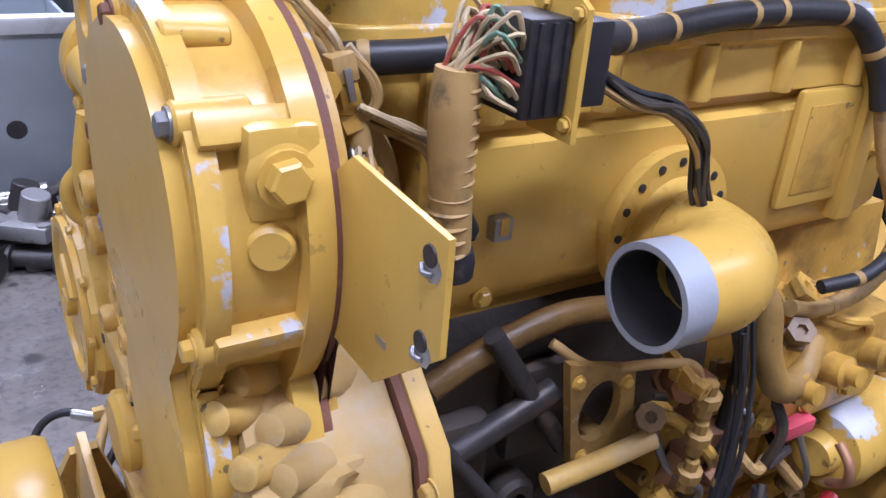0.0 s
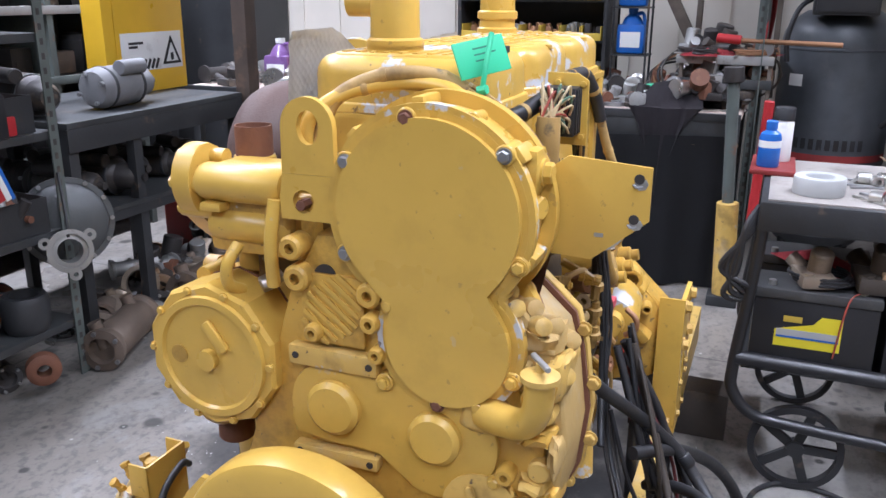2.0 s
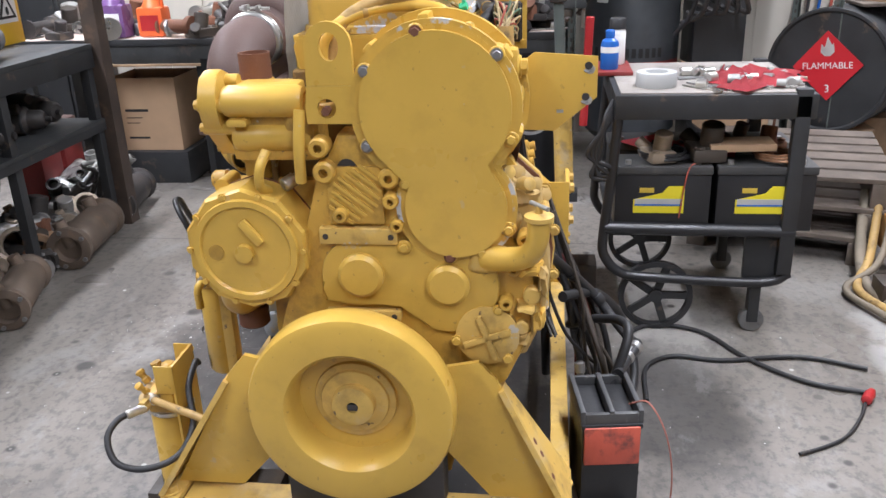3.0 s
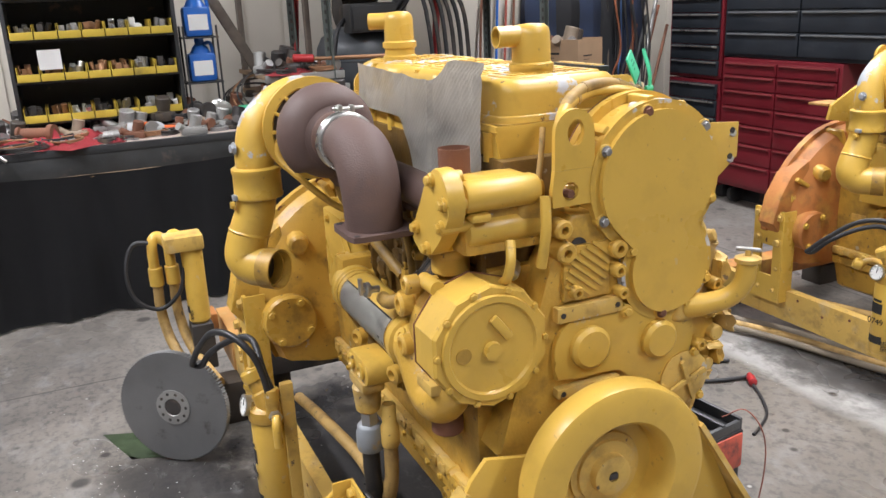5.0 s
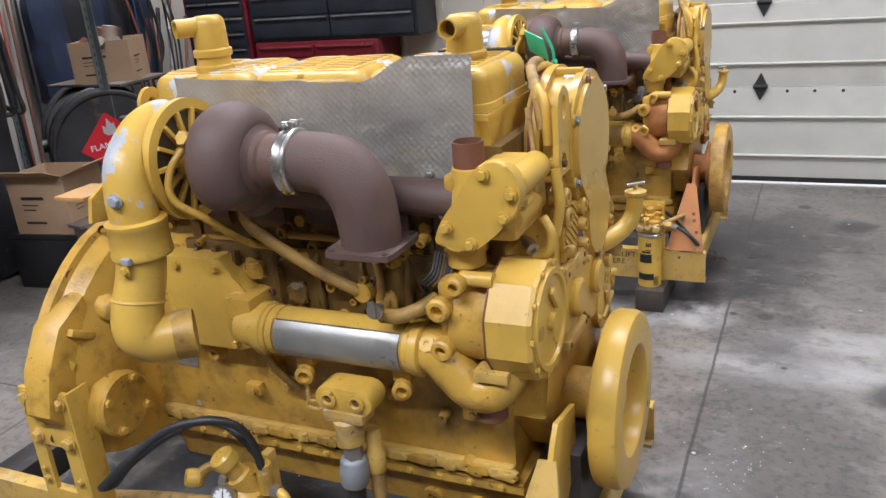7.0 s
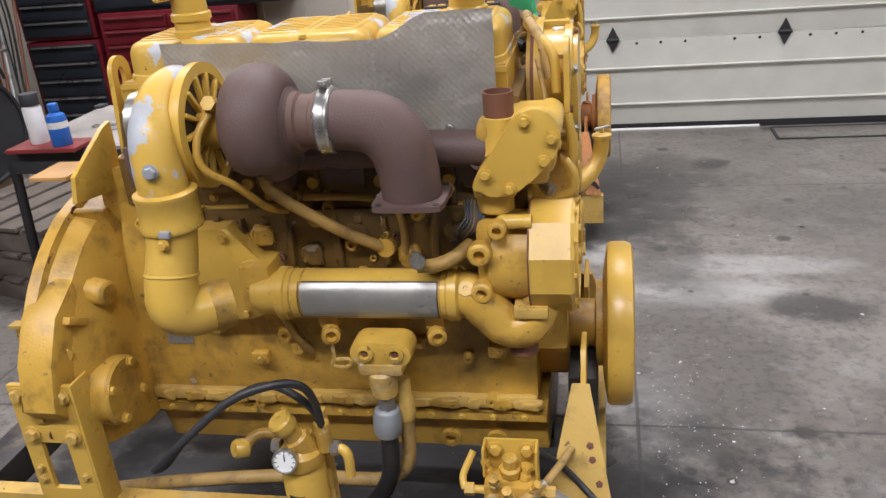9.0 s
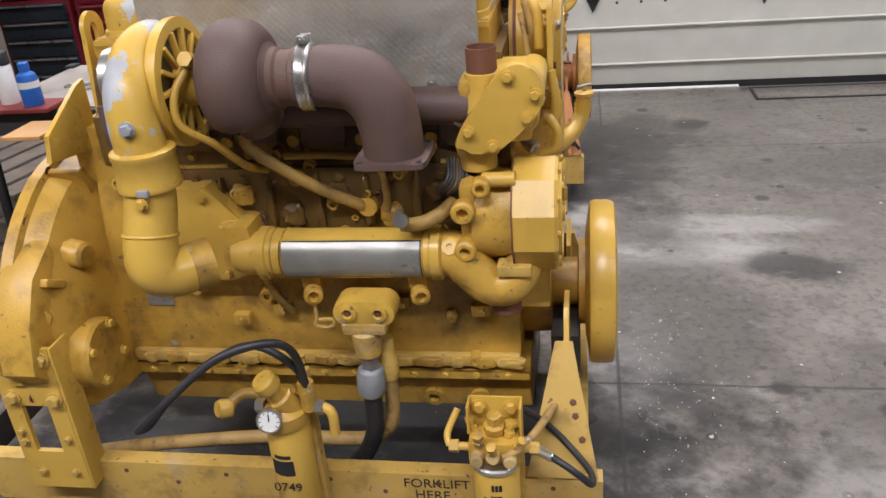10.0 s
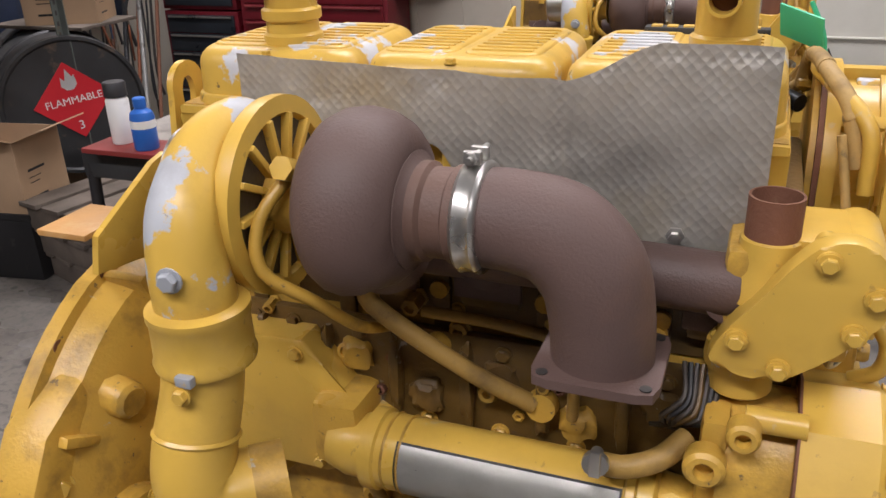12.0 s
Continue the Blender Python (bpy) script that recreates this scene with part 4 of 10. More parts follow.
def filler_spout():
    """A bent filler pipe that rises beside the case and ends in a cap with a cross grip."""
    bm = tube(B(), [(-0.115, 0.268, 0.838), (-0.085, 0.300, 0.845), (-0.058, 0.338, 0.862), (-0.042, 0.359, 0.895), (-0.037, 0.363, 0.945)], [0.030, 0.024, 0.022, 0.021, 0.021], 22, 6)
    s = part("oil_filler", bm, yellow, engine)
    o = Vector((-0.037, 0.363, 0.940))
    lathe(b := B(), [(0.022, 0), (0.027, 0.003), (0.027, 0.011), (0.020, 0.014), (0.007, 0.016), (0.006, 0.028), (0, 0.028)], o, (0, 0, 1), 24)
    part("cap", b, yellow_dusty, s, "dusty cap with a grip")
    part("grip", cyl(B(), o + Vector((-0.02, -0.016, 0.029)), o + Vector((0.02, 0.016, 0.029)), 0.0045, seg=10, bev=0.001), alloy, s)
    lump(b := B(), (-0.118, 0.262, 0.835), (0.03, 0.045, 0.04), 5, 0.2)
    part("spout_foot", b, yellow_dusty, s)


filler_spout()


def damper():
    bm = B()
    prof = [(0.0, -0.03), (0.06, -0.03), (0.116, -0.028), (0.120, 0.0), (0.124, 0.028), (0.132, 0.036), (0.190, 0.038), (0.203, 0.033), (0.208, 0.02), (0.208, -0.015), (0.203, -0.025), (0.13, -0.036), (0, -0.036)]
    lathe(bm, prof, (0, 0, 0.56), (1, 0, 0), 72)
    d = part("damper", bm, yellow, engine, "heavy yellow crank damper wheel")
    lathe(b := B(), [(0.085, 0), (0.083, 0.006), (0.07, 0.008), (0.068, 0.014), (0.044, 0.016), (0.042, 0.034), (0.036, 0.037), (0.012, 0.037), (0.011, 0.028), (0, 0.028)], (-0.029, 0, 0.56), (1, 0, 0), 40)
    hub = part("hub", b, yellow_dusty, d)
    part("slot", box(B(), (-0.001, -0.010, 0.553), (0.0085, 0.010, 0.567), 0.002), iron_and_hole_shade, hub)
    lathe(b := B(), [(0.062, -0.12), (0.062, -0.055), (0.11, -0.052), (0.11, -0.036)], (0, 0, 0.56), (1, 0, 0), 40)
    part("crank_hub", b, yellow_cast, d)


damper()


def pump_drum():
    c = Vector((0, -0.216, 0.852))
    bm = B()
    lathe(bm, [(0.098, -0.275), (0.10, -0.262), (0.10, -0.19), (0.118, -0.187)], c, (1, 0, 0), 40)
    d = part("pump_body", bm, yellow_cast, engine)
    lathe(b := B(), [(0.127, -0.186), (0.128, -0.10), (0.123, -0.092), (0.1, -0.092)], c, (1, 0, 0), 10, turn=0.314)
    f = finish("pump_housing", b, yellow, d, "ten-sided yellow housing", smooth=25)
    g = lathe(B(), [(0.1292, -0.1895), (0.1292, -0.1862), (0.12, -0.186)], c, (1, 0, 0), 10, turn=0.314)
    part("gasket", g, rust, d)
    lathe(b := B(), [(0.108, 0), (0.106, 0.008), (0.094, 0.008), (0.090, 0.002), (0, 0.0015)], c + Vector((-0.0925, 0, 0)), (1, 0, 0), 48)
    face = part("pump_face", b, yellow, d)
    lathe(b := B(), [(0.019, 0), (0.018, 0.012), (0, 0.013)], c + Vector((-0.091, -0.002, -0.004)), (1, 0, 0), 24)
    part("centre_boss", b, yellow, face)
    m = Matrix.Translation(c + Vector((-0.091, 0.017, 0.04))) @ Matrix.Rotation(radians(38), 4, "X")
    part("web", box(B(), (0, -0.010, -0.03), (0.012, 0.010, 0.03), 0.006, m), yellow, face)
    # Raised disc in darker yellow paints the shade of a recess.
    lathe(b := B(), [(0.016, 0), (0.016, 0.003), (0, 0.003)], c + Vector((-0.0915, -0.062, -0.004)), (1, 0, 0), 20)
    part("dimple", b, yellow_grimy, face, "round recess, its shade drawn by a darker disc")
    for k in range(10):
        a = 2 * math.pi * (k + 0.5) / 10 + 0.314
        bolt(f, c + Vector((-0.093, 0.116 * math.cos(a), 0.116 * math.sin(a))), (1, 0, 0), 0.006)
    # hydraulic stubs and flange bosses behind
    for dz, dx, r in ((0.10, -0.25, 0.02), (0.045, -0.29, 0.026), (-0.045, -0.29, 0.024)):
        p = c + Vector((dx, -0.085, dz))
        lathe(b := B(), [(r, 0), (r, 0.025), (r * 0.8, 0.03), (r * 0.5, 0.03), (r * 0.45, 0.015), (0, 0.015)], p, (0, -1, 0), 18)
        part("port", b, yellow_cast, d)
    cyl(b := B(), c + Vector((-0.25, -0.07, 0.105)), c + Vector((-0.18, -0.07, 0.105)), 0.016, seg=16)
    part("stub", b, yellow, d)
    box(b := B(), (-0.30, -0.30, 0.74), (-0.265, -0.14, 0.95), 0.012)
    part("mount_flange", b, yellow_cast, d)


pump_drum()


def thermostat():
    pts = [(-0.300, 1.025), (-0.232, 1.012), (-0.190, 1.035), (-0.150, 1.072), (-0.124, 1.105), (-0.116, 1.140), (-0.128, 1.175), (-0.155, 1.196), (-0.190, 1.192), (-0.222, 1.160), (-0.252, 1.115), (-0.285, 1.070)]
    bm = prism(B(), flowing(pts), "y", -0.285, -0.250, 0.008)
    t = part("thermostat_housing", bm, yellow, engine)
    for x, z in ((-0.187, 1.172), (-0.272, 1.062), (-0.150, 1.088), (-0.222, 1.030), (-0.134, 1.135)):
        cyl(b := B(), (x, -0.225, z), (x, -0.29, z), 0.014, seg=14)
        part("lug", b, yellow, t)
        bolt(t, (x, -0.29, z), (0, -1, 0), 0.009)
    cyl(b := B(), (-0.262, -0.22, 0.96), (-0.262, -0.22, 1.035), 0.04, seg=28, bev=0.004)
    part("lower_neck", b, yellow, t)
    lathe(b := B(), [(0.046, 0), (0.047, 0.012), (0.044, 0.03), (0.036, 0.034)], (-0.262, -0.22, 0.995), (0, 0, 1), 28)
    part("neck_collar", b, yellow_chipped, t)
    lathe(b := B(), [(0.05, 0), (0.046, 0.02), (0.038, 0.04), (0.036, 0.075), (0.034, 0.077)], (-0.246, -0.21, 1.09), (0, 0, 1), 28)
    part("upper_neck", b, yellow, t)
    tube(b := B(), [(-0.246, -0.21, 1.16), (-0.246, -0.21, 1.19), (-0.246, -0.21, 1.218)], 0.032, 28, 2, wall=0.003)
    part("pipe_end", b, rust, t, "rusty open pipe end")
    # Dark disc for the shaded depth of the pipe end.
    lathe(b := B(), [(0.029, 0), (0, 0.001)], (-0.246, -0.21, 1.175), (0, 0, 1), 20)
    part("pipe_inside", b, iron_and_hole_shade, t)
    # body behind the plate, with two barrels running forward
    box(b := B(), (-0.295, -0.24, 1.02), (-0.145, -0.06, 1.155), 0.014)
    part("body", b, yellow_cast, t)
    lathe(b := B(), [(0.020, 0), (0.028, 0.004), (0.031, 0.012), (0.031, 0.150), (0.027, 0.160)], (-0.146, -0.246, 1.140), (0, 1, 0), 28)
    part("barrel", b, yellow, t)
    part("barrel_bar", box(B(), (-0.24, -0.236, 1.094), (-0.118, -0.195, 1.110), 0.007), yellow, t)
    part("barrel_step", box(B(), (-0.225, -0.225, 1.150), (-0.155, -0.10, 1.170), 0.008), yellow, t)
    lathe(b := B(), [(0.018, 0), (0.027, 0.004), (0.030, 0.012), (0.030, 0.150), (0.026, 0.160)], (-0.160, -0.236, 1.068), (0, 1, 0), 24)
    part("barrel", b, yellow, t)
    lump(b := B(), (-0.165, -0.10, 1.10), (0.04, 0.04, 0.06), 9, 0.15)
    part("barrel_web", b, yellow_cast, t)
    # small pipe bend and a bare steel plug
    tube(b := B(), [(-0.115, -0.16, 1.05), (-0.095, -0.17, 1.02), (-0.10, -0.175, 0.985), (-0.13, -0.17, 0.965)], 0.010, 12)
    part("bypass_pipe", b, yellow, t)
    lathe(b := B(), [(0.010, 0), (0.010, 0.012), (0.0145, 0.013), (0.0145, 0.038), (0.012, 0.040), (0.006, 0.040), (0.005, 0.034), (0, 0.034)], (-0.172, -0.118, 0.984), (0.68, -0.62, -0.32), 14)
    part("plug", b, steel, t, "bare steel hexagon plug")
    tube(b := B(), [(-0.11, -0.085, 1.13), (-0.10, -0.09, 1.06), (-0.11, -0.095, 0.99)], 0.011, 12)
    part("side_pipe", b, yellow, t)


thermostat()


def lift_eye(x):
    yc = -0.021
    top = arc(yc, 1.246, 0.044, 0, 180, 12) + [(-0.066, 1.175), (0.024, 1.175)]
    e = part("lifting_eye", holed_plate(B(), top, (yc + 0.002, 1.245), 0.0185, 0.0255, "x", x - 0.012, x), yellow, engine, "flat yellow lifting eye with an oval hole")
    foot = [(0.024, 1.1745), (-0.066, 1.1745), (-0.072, 1.135), (-0.070, 1.104), (0.022, 1.104), (0.026, 1.135)]
    part("eye_foot", holed_plate(B(), foot, (yc - 0.010, 1.133), 0.018, 0.018, "x", x - 0.012, x), yellow, e)
    lump(b := B(), (x - 0.026, yc - 0.008, 1.122), (0.014, 0.034, 0.022), 3)
    part("eye_boss", b, yellow_grimy, e)
    cyl(b := B(), (x - 0.03, yc - 0.012, 1.128), (x + 0.006, yc - 0.012, 1.128), 0.0085, seg=6)
    part("eye_bolt", b, rust, e)
    return e


lift_eye(-0.105)


def rear_lift():
    outer = arc(-0.055, 1.265, 0.042, -10, 190, 12) + [(-0.125, 1.02), (-0.03, 1.02)]
    part("lifting_eye", holed_plate(B(), outer, (-0.056, 1.252), 0.017, 0.030, "x", -1.19, -1.178), yellow, engine)


rear_lift()


def side_plate():
    """A bent yellow guard plate with torn bolt holes on the flank of the timing case."""
    pts = [(0.300, 1.180), (0.350, 1.217), (0.467, 1.208), (0.467, 1.132), (0.389, 1.068), (0.317, 1.071)]
    p = part("guard_plate", prism(B(), pts, "x", -0.200, -0.195, 0.001), yellow, engine, "bent yellow plate with torn bolt holes")
    for y, z in ((0.450, 1.191), (0.446, 1.133)):
        # Dark disc paints the shade of the torn hole.
        lathe(b := B(), [(0.0075, 0), (0.007, 0.0012), (0, 0.0012)], (-0.195, y, z), (1, 0, 0), 12)
        h = part("torn_hole", b, iron_and_hole_shade, p)
        lathe(b := B(), [(0.010, 0), (0.009, 0.0006), (0.0, 0.0006)], (-0.195, y + 0.003, z - 0.006), (1, 0, 0.1), 7)
        part("bare_patch", b, steel, p, "paint torn to bare steel")
        part("burr", tube(B(), [(-0.1945, y - 0.008, z - 0.008), (-0.192, y - 0.003, z - 0.011), (-0.1935, y + 0.005, z - 0.010)], 0.0018, 6), bolt_steel, h)
    part("bare_patch", box(B(), (-0.1953, 0.392, 1.103), (-0.1943, 0.405, 1.109), 0.0002), steel, p)


side_plate()


def heat_shield():
    """Crumpled embossed foil sheet, stepped up at its front half."""
    bm = B()
    nx, nz = 80, 24
    x0, x1 = -1.018, -0.257
    grid = []
    for i in range(nx + 1):
        u = i / nx
        x = x0 + (x1 - x0) * u
        rise = max(0.0, min(1.0, (x + 0.520) / 0.13))
        top = 1.340 - 0.016 * min(1, u / 0.6) + 0.050 * rise * rise * (3 - 2 * rise)
        bot = 1.225 - max(0, min(1, (u - 0.42) / 0.12)) * 0.128
        col = []
        for j in range(nz + 1):
            zz = bot + (top - bot) * j / nz
            w = noise.noise(Vector((x * 7, 0, zz * 9))) * 0.006 + noise.noise(Vector((x * 26, 1, zz * 30))) * 0.0036
            if abs(x + 0.518) < 0.013:
                w -= 0.006
            if zz > top - 0.012 and x > -0.40:
                w += 0.005
            col.append(bm.verts.new((x, -0.139 - 0.012 * max(0, (1.30 - zz) / 0.2) + w, zz + noise.noise(Vector((x * 14, 5, 0))) * 0.003 * (j == nz))))
        grid.append(col)
    for a, b in zip(grid, grid[1:]):
        for j in range(nz):
            bm.faces.new((a[j], b[j], b[j + 1], a[j + 1]))
    bmesh.ops.solidify(bm, geom=bm.faces[:], thickness=0.003)
    s = part("heat_shield", bm, foil, engine, "crumpled embossed silver foil heat shield with yellow overspray")
    lathe(b := B(), [(0.013, 0), (0.013, 0.004), (0.008, 0.005), (0.008, 0.014), (0, 0.015)], (-0.362, -0.150, 1.128), (0, -1, 0), 6)
    part("rivet", b, steel, s)


heat_shield()


def exhaust():
    """Manifold, turbo and outlet elbow in brown rusted iron; yellow compressor with spoked backplate."""
    Y, Z = -0.325, 1.198
    man = tube(B(), [(-1.05, -0.20, 1.10), (-0.80, -0.212, 1.10), (-0.45, -0.212, 1.10), (-0.30, -0.212, 1.096), (-0.22, -0.20, 1.09)], 0.040, 22, 5)
    m = part("exhaust_manifold", man, rust_brown, engine)
    for k in range(6):
        x = -1.08 + k * 0.158
        part("branch", tube(B(), [(x, -0.16, 1.07), (x, -0.20, 1.085), (x + 0.01, -0.23, 1.09)], 0.038, 16, 3), rust_brown, m)
        part("branch_flange", box(B(), (x - 0.05, -0.205, 1.02), (x + 0.05, -0.196, 1.12), 0.004), rust_brown, m)
    t = B()
    # turbine scroll: a swollen wheel that grows round its axis, with a foot down to the manifold
    seg, ring = 40, 16
    rows = []
    for i in range(seg):
        a = 2 * math.pi * i / seg
        g = 0.040 + 0.016 * ((i / seg + 0.35) % 1.0)
        R = 0.070
        cc = Vector((-0.720, Y + R * math.cos(a), Z + 0.004 + R * math.sin(a)))
        out = Vector((0, math.cos(a), math.sin(a)))
        rows.append([t.verts.new(cc + out * (math.cos(b) * g) + Vector((math.sin(b) * 0.064, 0, 0))) for b in (2 * math.pi * k / ring for k in range(ring))])
    for i in range(seg):
        p, q = rows[i], rows[(i + 1) % seg]
        for k in range(ring):
            t.faces.new((p[k], q[k], q[(k + 1) % ring], p[(k + 1) % ring]))
    lathe(t, [(0.05, -0.79), (0.075, -0.78), (0.085, -0.69), (0.085, -0.668), (0.074, -0.664), (0.074, -0.655), (0.066, -0.652), (0.060, -0.645)], (0, Y, Z), (1, 0, 0), 36)
    tube(t, [(-0.72, -0.30, 1.14), (-0.72, -0.27, 1.10)], 0.055, 20, smooth=False)
    tb = part("turbine_housing", t, rust_brown, engine, "brown rusted turbine housing")
    lathe(b := B(), [(0.062, -0.65), (0.062, -0.635), (0.056, -0.63), (0.056, -0.605), (0.060, -0.602), (0.060, -0.588)], (0, Y, Z), (1, 0, 0), 36)
    part("outlet_neck", b, neck_rust, tb)
    # clamp band with its bolt
    lathe(b := B(), [(0.063, -0.592), (0.067, -0.590), (0.069, -0.586), (0.067, -0.580), (0.067, -0.570), (0.069, -0.566), (0.067, -0.562), (0.063, -0.560)], (0, Y, Z), (1, 0, 0), 40)
    cb = part("clamp_band", b, steel, tb, "bright steel clamp band")
    box(b := B(), (-0.589, Y - 0.014, Z + 0.068), (-0.567, Y - 0.004, Z + 0.084), 0.003)
    box(b, (-0.589, Y + 0.014, Z + 0.066), (-0.567, Y + 0.024, Z + 0.082), 0.003)
    cyl(b, (-0.578, Y - 0.026, Z + 0.076), (-0.578, Y + 0.046, Z + 0.074), 0.0042, seg=10)
    cyl(b, (-0.578, Y - 0.020, Z + 0.0762), (-0.578, Y - 0.012, Z + 0.076), 0.008, seg=6)
    part("clamp_bolt", b, steel, cb)
    el = tube(B(), [(-0.575, Y, Z), (-0.53, Y, Z), (-0.475, Y, Z - 0.012), (-0.437, Y, Z - 0.052), (-0.424, Y, Z - 0.105), (-0.42, Y, 1.034)], [0.060, 0.061, 0.064, 0.065, 0.063, 0.062], 36, 6, wall=0.005)
    e = part("exhaust_elbow", el, rust_brown, engine, "brown rusted exhaust elbow pointing down")
    n = 32
    sq = []
    for k in range(n):
        a = 2 * math.pi * k / n
        c, s = math.cos(a), math.sin(a)
        f = 0.075 / max(abs(c), abs(s))
        f = min(f, 0.098)
        sq.append((-0.42 + f * c, Y + f * s))
    hole = [(-0.42 + 0.055 * math.cos(2 * math.pi * k / n), Y + 0.055 * math.sin(2 * math.pi * k / n)) for k in range(n)]
    fl = part("square_flange", ring_prism(B(), sq, hole, "z", 1.024, 1.036), rust_brown, e)
    for sx in (-1, 1):
        for sy in (-1, 1):
            # Dark disc in place of a real hole's shade.
            lathe(b := B(), [(0.007, 0), (0.007, 0.0015), (0, 0.0015)], (-0.42 + sx * 0.06, Y + sy * 0.06, 1.0362), (0, 0, 1), 10)
            part("bolt_hole", b, iron_and_hole_shade, fl)
    # compressor
    bm = B()
    rows = []
    for i in range(seg):
        a = 2 * math.pi * i / seg
        g = 0.026 + 0.014 * (i / seg)
        R = 0.080
        cc = Vector((-0.898, Y + R * math.cos(a + 1.7), Z + R * math.sin(a + 1.7)))
        out = Vector((0, math.cos(a + 1.7), math.sin(a + 1.7)))
        rows.append([bm.verts.new(cc + out * (math.cos(b) * g) + Vector((math.sin(b) * 0.034, 0, 0))) for b in (2 * math.pi * k / ring for k in range(ring))])
    for i in range(seg):
        p, q = rows[i], rows[(i + 1) % seg]
        for k in range(ring):
            bm.faces.new((p[k], q[k], q[(k + 1) % ring], p[(k + 1) % ring]))
    lathe(bm, [(0.06, -0.955), (0.065, -0.92), (0.09, -0.905), (0.115, -0.88), (0.118, -0.857)], (0, Y, Z), (1, 0, 0), 40)
    comp = part("compressor_housing", bm, yellow, engine, "yellow compressor housing")
    lathe(b := B(), [(0.128, -0.86), (0.130, -0.853), (0.130, -0.838), (0.108, -0.836), (0.104, -0.845), (0.05, -0.845)], (0, Y, Z), (1, 0, 0), 48)
    bp = part("backplate", b, yellow, comp)
    # Dark disc puts the shade between the spokes into its colour.
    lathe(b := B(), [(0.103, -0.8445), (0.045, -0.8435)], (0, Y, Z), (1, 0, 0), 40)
    part("backplate_floor", b, grease_and_shade, bp, "dark disc for the shaded gaps between the spokes")
    for k in range(14):
        a = 2 * math.pi * k / 14
        m4 = Matrix.Translation((-0.838, Y, Z)) @ Matrix.Rotation(a, 4, "X")
        part("spoke", box(B(), (-0.008, 0.042, -0.0045), (0.006, 0.108, 0.0045), 0.002, m4), yellow, bp)
    lathe(b := B(), [(0.05, -0.85), (0.046, -0.80), (0.06, -0.795)], (0, Y, Z), (1, 0, 0), 28)
    part("bearing_housing", b, yellow_cast, comp)
    # bare metal inlet ring behind
    lathe(b := B(), [(0.058, -1.03), (0.066, -1.025), (0.068, -0.985), (0.062, -0.95)], (0, Y + 0.05, Z + 0.0), (1, 0, 0), 36)
    part("inlet_ring", b, steel, comp, "bare machined inlet ring")
    # oil feed pipes
    tube(b := B(), [(-0.80, Y - 0.04, Z + 0.05), (-0.825, Y - 0.085, Z + 0.0), (-0.82, Y - 0.10, Z - 0.06), (-0.775, Y - 0.06, Z - 0.115), (-0.755, Y + 0.02, Z - 0.19), (-0.75, -0.21, 0.96)], 0.0085, 12)
    part("oil_feed_pipe", b, yellow_grimy, comp)
    cyl(b := B(), (-0.80, Y - 0.03, Z + 0.045), (-0.80, Y - 0.065, Z + 0.062), 0.016, seg=6)
    part("pipe_nut", b, yellow, comp)
    tube(b := B(), [(-0.75, -0.30, 1.08), (-0.735, -0.29, 1.03), (-0.62, -0.25, 0.93), (-0.53, -0.225, 0.875)], 0.0135, 16)
    part("oil_drain_pipe", b, yellow_brown, comp)
    tube(b := B(), [(-0.70, -0.215, 0.995), (-0.58, -0.22, 0.995), (-0.50, -0.225, 0.985), (-0.475, -0.225, 0.94), (-0.475, -0.22, 0.86)], 0.009, 12)
    part("coolant_pipe", b, yellow_brown, comp)
    lathe(b := B(), [(0.022, 0), (0.024, 0.01), (0.022, 0.03), (0.012, 0.032)], (-0.52, -0.20, 0.87), (0, -1, 0.1), 18)
    part("pipe_flange", b, yellow_cast, comp)
    # wide flaked air duct from the compressor, forward and down through a sleeve to an open elbow
    x, py = -0.884, -0.474
    bolt(comp, (-0.876, py - 0.049, 1.163), (0.15, -1, 0), 0.011, primer)
    tube(b := B(), [(-0.865, Y, Z + 0.092), (-0.885, Y - 0.02, Z + 0.098), (-0.900, Y - 0.07, Z + 0.075), (-0.896, py + 0.02, Z + 0.02), (-0.890, py + 0.002, Z - 0.04), (-0.886, py, 1.12), (x, py, 1.08)], [0.026, 0.034, 0.040, 0.045, 0.048, 0.050, 0.050], 32, 6)
    part("outlet_pipe", b, yellow_flaked, comp, "yellow pipe with paint flaked to grey")
    lathe(b := B(), [(0.054, 1.030), (0.0625, 1.033), (0.064, 1.040), (0.0615, 1.046), (0.0605, 1.094), (0.063, 1.098), (0.063, 1.108), (0.056, 1.112)], (x, py, 0), (0, 0, 1), 36)
    sl = part("hose_sleeve", b, yellow, comp)
    box(b := B(), (x + 0.005, py - 0.070, 1.033), (x + 0.028, py - 0.058, 1.047), 0.003)
    part("clamp_screw", b, primer, sl)
    tube(b := B(), [(x, py, 1.06), (-0.888, -0.488, 0.99), (-0.893, -0.512, 0.925), (-0.890, -0.522, 0.880), (-0.868, -0.508, 0.856), (-0.822, -0.472, 0.853)], [0.050, 0.051, 0.053, 0.055, 0.052, 0.049], 32, 6, wall=0.005)
    ae = part("air_elbow", b, yellow, comp, "yellow cast air elbow with an open end")
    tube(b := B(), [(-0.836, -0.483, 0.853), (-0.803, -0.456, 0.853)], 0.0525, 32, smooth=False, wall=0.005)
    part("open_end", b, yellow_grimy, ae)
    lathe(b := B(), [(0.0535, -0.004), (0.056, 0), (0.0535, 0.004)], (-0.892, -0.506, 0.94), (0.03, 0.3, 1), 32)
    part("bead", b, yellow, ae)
    # Dark disc closes the elbow and paints its inner shade.
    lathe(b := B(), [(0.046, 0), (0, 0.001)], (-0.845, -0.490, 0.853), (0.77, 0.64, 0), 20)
    part("inside", b, iron_and_hole_shade, ae)
